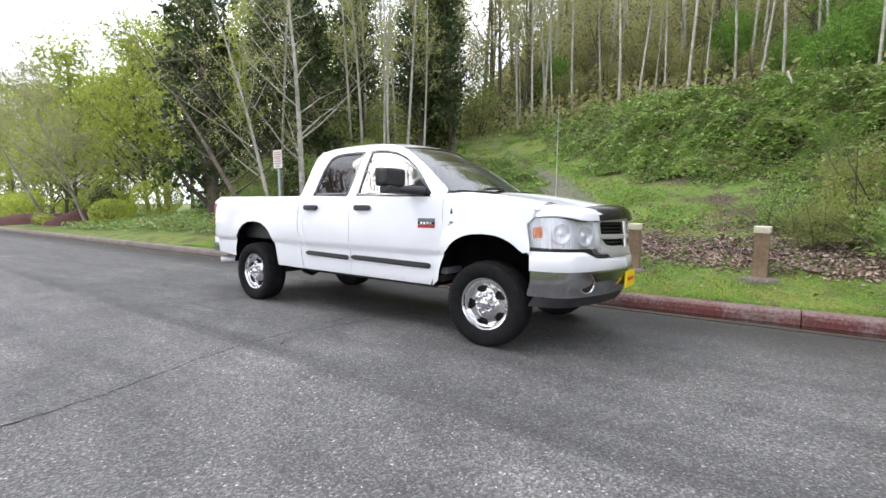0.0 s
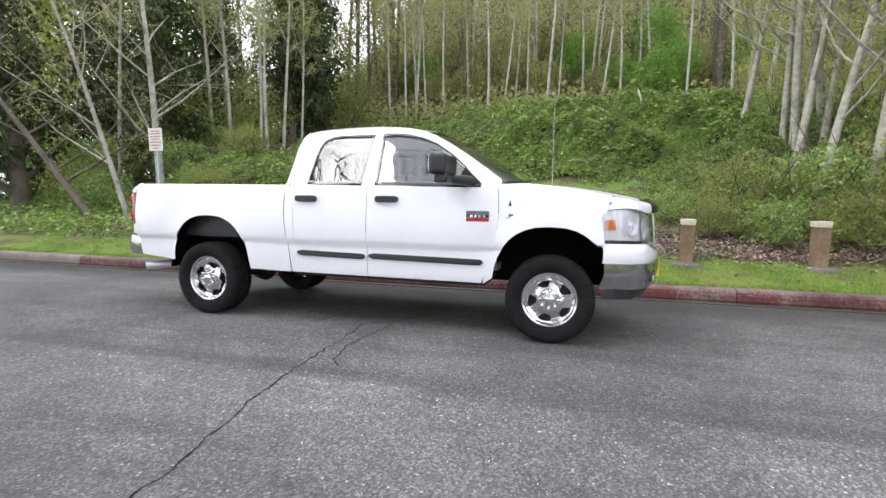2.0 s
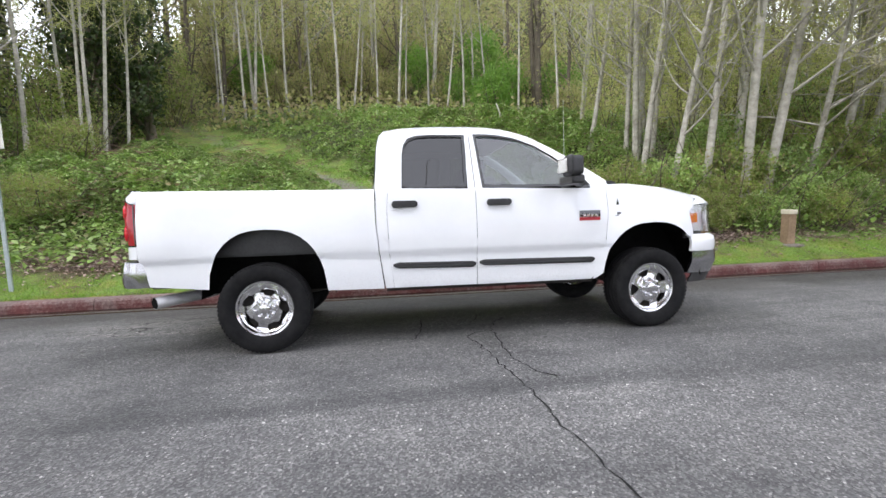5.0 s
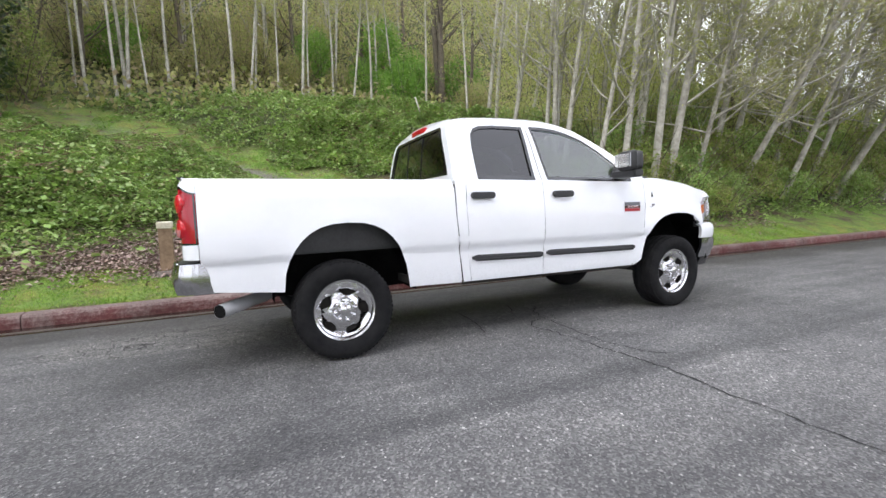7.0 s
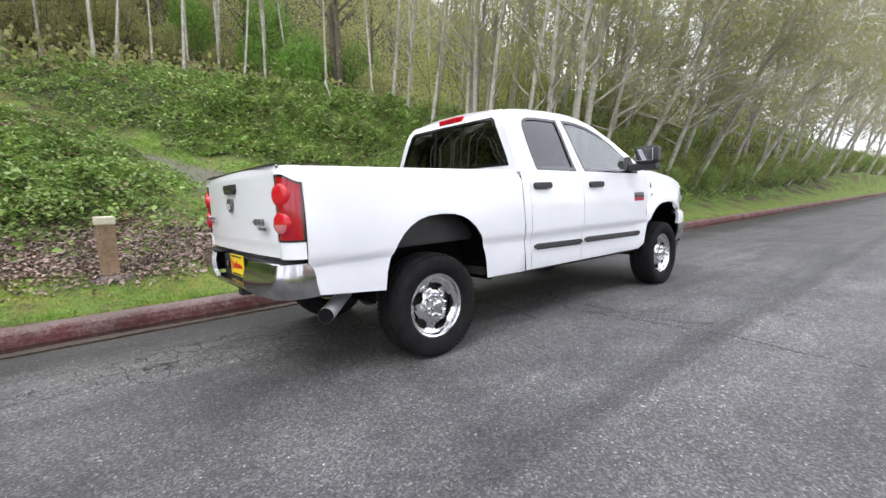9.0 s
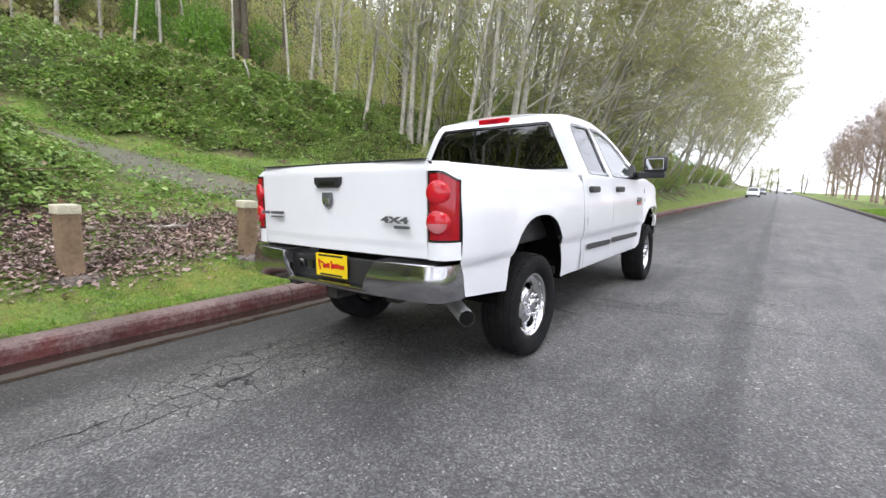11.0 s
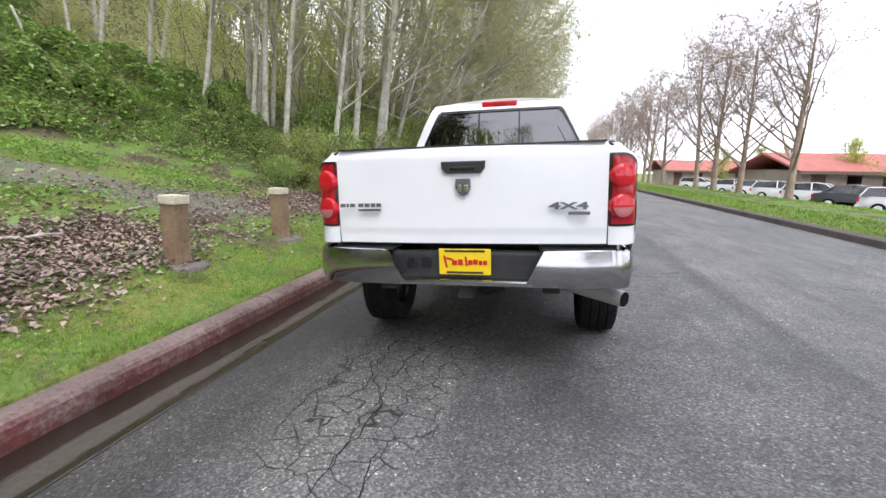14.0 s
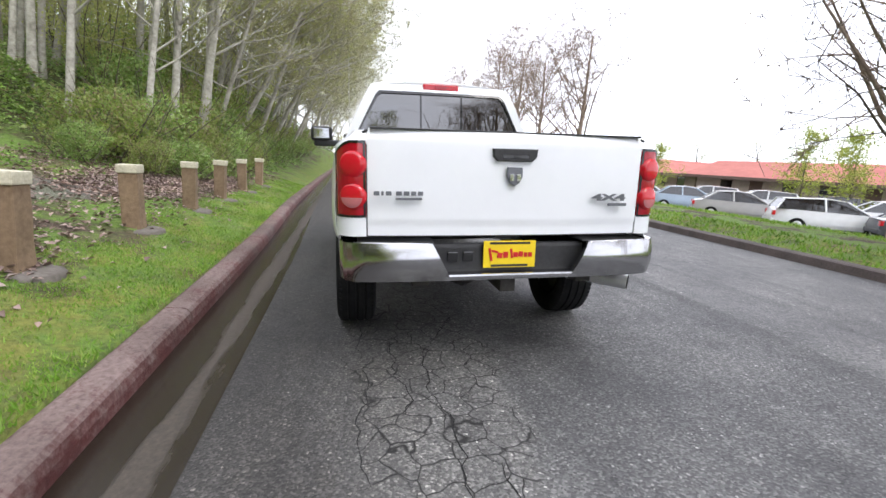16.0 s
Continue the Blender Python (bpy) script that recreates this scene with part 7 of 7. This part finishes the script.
crack([(2.32, -0.15), (2.14, -0.36), (2.05, -0.65), (1.88, -0.72), (1.77, -0.85), (1.81, -1.18), (1.83, -1.5), (1.87, -2.0), (1.90, -2.69), (2.0, -3.33), (1.94, -4.6), (1.85, -5.4), (1.9, -6.5)], 0.012, 1)
crack([(2.05, -0.65), (2.00, -1.13), (1.98, -1.6), (2.03, -1.93), (2.2, -2.1)], 0.011, 2)
crack([(1.41, 0.35), (1.40, -0.2), (1.33, -0.67), (1.22, -0.9)], 0.010, 3)
crack([(1.88, -0.40), (1.99, -0.13), (2.14, 0.15)], 0.009, 4)
# lengthwise cracks in the wheel track behind the truck
crack([(0.2, 0.20), (-0.10, 0.13), (-0.45, 0.30), (-0.75, 0.43), (-1.18, 0.49), (-1.61, 0.42), (-1.86, 0.44), (-2.07, 0.46), (-2.41, 0.44), (-2.75, 0.48)], 0.007, 5)
crack([(-0.52, 0.66), (-1.04, 0.65), (-1.31, 0.60), (-1.50, 0.66)], 0.008, 7)
crack([(-0.2, 0.82), (-0.6, 0.86), (-1.1, 0.80), (-1.5, 0.88), (-2.0, 0.84)], 0.007, 8)
crack([(-1.72, 0.36), (-1.9, 0.30), (-2.3, 0.26), (-2.6, 0.30)], 0.007, 9)

# ---- street trees across the road ----
lab_st = "bare-limbed street tree with reddish budding twigs on the far verge"
st = [make_tree("street_tree", lab_st, M["bark_red"], M["leaf_red"], 91 + k, 8.5, 0.15, (0, 0), 0.2, 26, 4.4, 3600, 0.065, "street trees", 5, 0.26, at=pose(x, -10.6, far_z(x, -10.6)), wide=0.8, fine=2000, fine_len=0.8) for k, x in enumerate((2.2, 18.4))]
copy_thing(st[0], pose(-3.4, -10.7, far_z(-3.4, -10.7), 0, 0, 200)).scale = (1.7,) * 3
st[1].scale = (1.15, 1.15, 0.95)
st[0].scale = (1.2,) * 3
st[0].location = (3.0, -9.1, far_z(3.0, -9.1))
make_tree("street_tree", "wide bare-limbed street tree leaning over the far verge", M["bark_dark"], M["leaf_red"], 97, 8.0, 0.16, (0.02, 0.0), 0.18, 34, 3.3, 1800, 0.06, "street trees", 6, 0.10, at=pose(2.7, -10.0, far_z(2.7, -10.0)), wide=0.5, fine=2600, fine_len=0.9)
copy_thing(st[1], pose(4.9, -12.3, far_z(4.9, -12.3), 0, 0, 75)).scale = (1.3,) * 3
for k, (x, y) in enumerate(((-9.0, -9.2), (-15.0, -9.4), (-20.5, -9.6), (-27, -9.8), (-5.8, -12.4), (0.4, -14.6))):
    copy_thing(st[k % 2], pose(x, y, far_z(x, y), 0, 0, 130 * k)).scale = (1.75,) * 3
for k, x in enumerate((24.5, 29.3, 35.5, 42, 48, 54, 60, 67, 74, 82, 91, 101, 112, 125, 140)):
    c = copy_thing(st[k % 2], pose(x, -10.9 - (k % 3) * 0.4, far_z(x, -11), 0, 0, 70 * k))
    c.scale = (1.25 + 0.1 * (k % 3), 1.25 + 0.1 * (k % 3), 1.0 + 0.12 * (k % 3) + 0.02 * k)
for k, (x, y, s) in enumerate(((30, -24, 0.8), (17, -27, 0.9), (44, -27, 0.9), (58, -25, 0.9), (22.5, -30, 1.0), (12, -29, 0.9), (36, -26, 0.9), (50, -23, 0.7), (66, -24, 0.9))):
    c = copy_thing(lime, pose(x, y, -0.9, 0, 0, 90 * k))
    c.scale = (0.55 * s,) * 3

# ---- parked cars ----
def car_colour(name, col):
    m, n, l, b = mat_base(name, 0.3, coat=0.7)
    l.new(ramp(n, l, noise_node(n, l, coords(n), 4.0), [(0.3, tuple(c * 0.9 for c in col)), (0.7, col)]), b.inputs["Base Color"])
    return m


M["car_white"] = car_colour("car_white", (0.78, 0.79, 0.80))
M["car_silver"] = car_colour("car_silver", (0.42, 0.41, 0.40))
M["car_blue"] = car_colour("car_pale_blue", (0.38, 0.47, 0.58))
M["car_dark"] = car_colour("car_dark_grey", (0.06, 0.065, 0.075))
M["car_glass"] = glass_mat("car_glass", (0.06, 0.07, 0.08), 1.6)


def car(colour, label, at, estate=False):
    c = thing("parked_car", label, "car", "parked cars", at=at)
    out = [(-2.15, 0.32), (-2.2, 0.62), (-2.12, 0.88), (-1.6 if not estate else -2.05, 0.97), (1.0, 0.93), (1.7, 0.82), (2.12, 0.66), (2.2, 0.42), (2.1, 0.28)]
    arches = []
    for cx in (1.35, -1.30):
        arches += [(cx + 0.36 * math.cos(q), 0.28 + 0.36 * math.sin(q)) for q in [math.pi * i / 8 for i in range(9)]]
    part("body", finish(skin(out + arches, lambda x, z: (x, -0.84 + 0.10 * smoothstep(0.5, 1.0, z) * 0.6 + 0.16 * smoothstep(1.5, 2.2, abs(x)), z), thick=0.02, cut=(0.25, 0.15))), colour, c)
    part("body_side", finish(mirrored(skin(out + arches, lambda x, z: (x, -0.84 + 0.10 * smoothstep(0.5, 1.0, z) * 0.6 + 0.16 * smoothstep(1.5, 2.2, abs(x)), z), thick=0.02, cut=(0.25, 0.15)))), colour, c)
    top = [(-2.15, 0.32), (-2.2, 0.62), (-2.12, 0.88), (-1.6 if not estate else -2.05, 0.97), (-0.6, 0.95), (1.0, 0.93), (1.7, 0.82), (2.12, 0.66), (2.2, 0.42)]

    def over(i, v):
        x, z = top[i]
        w = 0.84 - 0.06 * smoothstep(0.5, 1.0, z) - 0.16 * smoothstep(1.5, 2.2, abs(x)) - 0.005
        return (x + 0.05 * math.copysign(1 - v * v, x) * (abs(x) > 1.9), v * w, z + 0.03 * (1 - v * v))

    part("bonnet_and_tail", finish(solid_grid(range(len(top)), steps(-1, 1, 8), over, 0.02)), colour, c)
    cab = [(-1.75, 0.95), (-1.1, 1.40), (-0.2, 1.46), (0.35, 1.40), (1.15, 0.93)] if not estate else [(-2.1, 0.96), (-1.85, 1.40), (-0.3, 1.48), (0.35, 1.42), (1.15, 0.93)]
    bm = bmesh.new()
    rows = []
    for x, z in cab:
        w = 0.76 - 0.20 * smoothstep(0.95, 1.48, z)
        rows.append([bm.verts.new((x, s * w, z)) for s in (-1, -0.5, 0.5, 1)])
    for a, b in zip(rows, rows[1:]):
        for j in range(3):
            bm.faces.new((a[j], a[j + 1], b[j + 1], b[j]))
    bm.faces.new([r[0] for r in rows])
    bm.faces.new([r[3] for r in rows][::-1])
    bmesh.ops.recalc_face_normals(bm, faces=bm.faces)
    part("glasshouse", bm, M["car_glass"], c, "dark side and end windows")
    part("roof", finish(solid_grid([1, 2, 3], steps(-1, 1, 6), lambda i, v: (cab[i][0], v * (0.77 - 0.20 * smoothstep(0.95, 1.48, cab[i][1])), cab[i][1] + 0.02 + 0.02 * (1 - v * v)), 0.02)), colour, c)
    for s in (-1, 1):
        for i, (a, b) in enumerate(zip(cab, cab[1:])):
            if i in (0, 3):
                bm = bmesh.new()
                w = [0.775 - 0.20 * smoothstep(0.95, 1.48, p[1]) for p in (a, b)]
                tube(bm, [(a[0], s * w[0], a[1]), (b[0], s * w[1], b[1])], [0.035, 0.035], 6)
                part("pillar", bm, colour, c)
        bm = bmesh.new()
        tube(bm, [(-0.35, s * 0.77, 0.95), (-0.40, s * 0.575, 1.46)], [0.04, 0.04], 6)
        part("pillar", bm, colour, c)
        for x in (1.35, -1.30):
            w = bmesh.new()
            lathe(w, [(0.0, -0.08), (0.19, -0.085), (0.22, -0.10), (0.30, -0.10), (0.31, -0.05), (0.31, 0.1), (0.0, 0.1)], 20)
            wh = part("wheel", w, M["tyre"], c, m=pose(x, s * 0.78, 0.31, 0, 0, 0 if s < 0 else 180))
            d = bmesh.new()
            lathe(d, [(0.0, -0.095), (0.10, -0.10), (0.185, -0.092), (0.19, -0.08)], 16)
            part("hubcap", d, M["silver"], wh)
        part("tail_lamp", new_box((-2.21, s * 0.62 - 0.12, 0.66), (-2.10, s * 0.62 + 0.08, 0.86), 0.02), M["red_lens"], c)
        part("headlamp", new_box((1.98, s * 0.60 - 0.14, 0.56), (2.16, s * 0.60 + 0.10, 0.70), 0.03), M["silver"], c)
    part("bumper", new_box((-2.26, -0.72, 0.35), (-2.12, 0.72, 0.52), 0.03), colour, c)
    part("underside", new_box((-2.0, -0.70, 0.22), (2.0, 0.70, 0.34)), M["under"], c)
    return c


LOT = -0.825
w_car = car(M["car_white"], "white estate car parked beyond the verge", pose(12.3, -19.6, LOT, 0, 0, -125), True)
car(M["car_silver"], "silver saloon parked in the sunken car park", pose(16.6, -19.2, LOT, 0, 0, -128))
car(M["car_blue"], "pale blue saloon parked in the sunken car park", pose(20.6, -19.4, LOT, 0, 0, -126))
d_car = car(M["car_dark"], "dark grey saloon parked in the car park", pose(9.4, -21.5, LOT, 0, 0, -125))
copy_thing(d_car, pose(17.5, -26.5, LOT, 0, 0, 50))
for x, y, rz in ((24.6, -19.2, -126), (29, -19.2, -126), (33.5, -19.4, -128), (46, -19.0, -126), (58, -19, -126), (13.6, -24.6, 52), (21.4, -25.4, 54), (25.5, -25, 54), (38, -19.2, -126), (42, -19.3, -127)):
    copy_thing(w_car if x != 29 else d_car, pose(x, y, LOT, 0, 0, rz))
copy_thing(w_car, pose(82, 0.9, road_z(0.9), 1.5, 0, 180))
copy_thing(w_car, pose(150, -4.3, road_z(-4.3), 0, 0, 180))
copy_thing(d_car, pose(120, 0.9, road_z(0.9), 1.5, 0, 180))

# ---- low buildings beyond the car park ----
M["roof_red"] = two_scale("red_roof_tiles", (0.26, 0.075, 0.06), (0.42, 0.14, 0.11), 1.0, 14, 0.8, 0.4)
M["stucco"] = two_scale("beige_stucco", (0.32, 0.27, 0.22), (0.46, 0.40, 0.33), 1.5, 30, 0.9, 0.2)
M["fascia"] = plain("brown_fascia", (0.12, 0.08, 0.06), 0.7)


def low_house(at, length, label):
    h = thing("low_building", label, "building", "buildings beyond the car park", at=at)
    part("wall", new_box((-length / 2, -4, -0.3), (length / 2, 4, 2.5)), M["stucco"], h)
    bm = prism([(-5.2, 2.4), (0, 4.1), (5.2, 2.4), (5.2, 2.25), (0, 3.9), (-5.2, 2.25)], -length / 2 - 1, length / 2 + 1, "x")
    roof = part("roof", bm, M["roof_red"], h)
    for k in range(6):
        part("roof_course", prism([(-5.2 + 0.85 * k, 2.42 + 0.278 * k), (-4.4 + 0.85 * k, 2.42 + 0.278 * (k + 0.94)), (-4.4 + 0.85 * k, 2.40 + 0.278 * (k + 0.94)), (-5.2 + 0.85 * k, 2.38 + 0.278 * k)], -length / 2 - 1, length / 2 + 1, "x"), M["roof_red"], roof)
    part("fascia", new_box((-length / 2 - 1, -5.25, 2.15), (length / 2 + 1, -5.19, 2.42)), M["fascia"], h)
    part("fascia", new_box((-length / 2 - 1, 5.19, 2.15), (length / 2 + 1, 5.25, 2.42)), M["fascia"], h)
    for k in range(int(length / 3)):
        x = -length / 2 + 1.6 + 3 * k
        for s in (-1, 1):
            w = part("window" if k % 3 else "door", new_box((x - 0.6, s * 4.0 - 0.03, 0.9 if k % 3 else 0.0), (x + 0.6, s * 4.0 + 0.03, 2.0)), M["car_glass"] if k % 3 else M["fascia"], h)
            part("frame", new_box((x - 0.68, s * 4.0 - 0.045, 2.0), (x + 0.68, s * 4.0 + 0.045, 2.1)), M["fascia"], w)
    return h


low_house(pose(48, -36, -0.9, 0, 0, 100), 30, "long low beige building with a red tiled roof")
low_house(pose(27, -42, -0.9, 0, 0, 10), 26, "low brown-walled building with a faded red roof")
low_house(pose(80, -34, -0.9, 0, 0, 95), 30, "long low beige building with a red tiled roof")

# distant trees closing the road and the horizon
for k in range(20):
    a = hill_rng.uniform(-1, 1)
    c = copy_thing(fars[1 + k % 2], pose(190 + 40 * hill_rng.random(), -60 + 6.5 * k + hill_rng.uniform(-3, 3), -1, 0, 0, 40 * k))
    c.scale = (1.7, 1.7, 0.75 + 0.3 * hill_rng.random())
for k in range(16):
    c = copy_thing(fars[1 + k % 2], pose(-20 + 13 * k, -62 + hill_rng.uniform(-6, 6), -1, 0, 0, 40 * k))
    c.scale = (1.3, 1.3, 0.6)
for k in range(12):
    c = copy_thing(fars[1 + k % 2], pose(-110 + hill_rng.uniform(-10, 10), -40 + 8 * k, -1, 0, 0, 40 * k))
    c.scale = (0.9,) * 3
for k, (x, y) in enumerate(((132, 9.5), (140, 4.5), (152, -1.5), (146, 11), (158, 4), (150, -13), (164, -8), (172, 1), (136, 15))):
    c = copy_thing(fars[1 + k % 2], pose(x, y, -1.5, 0, 0, 70 * k))
    c.scale = (2.0, 2.0, 0.62)
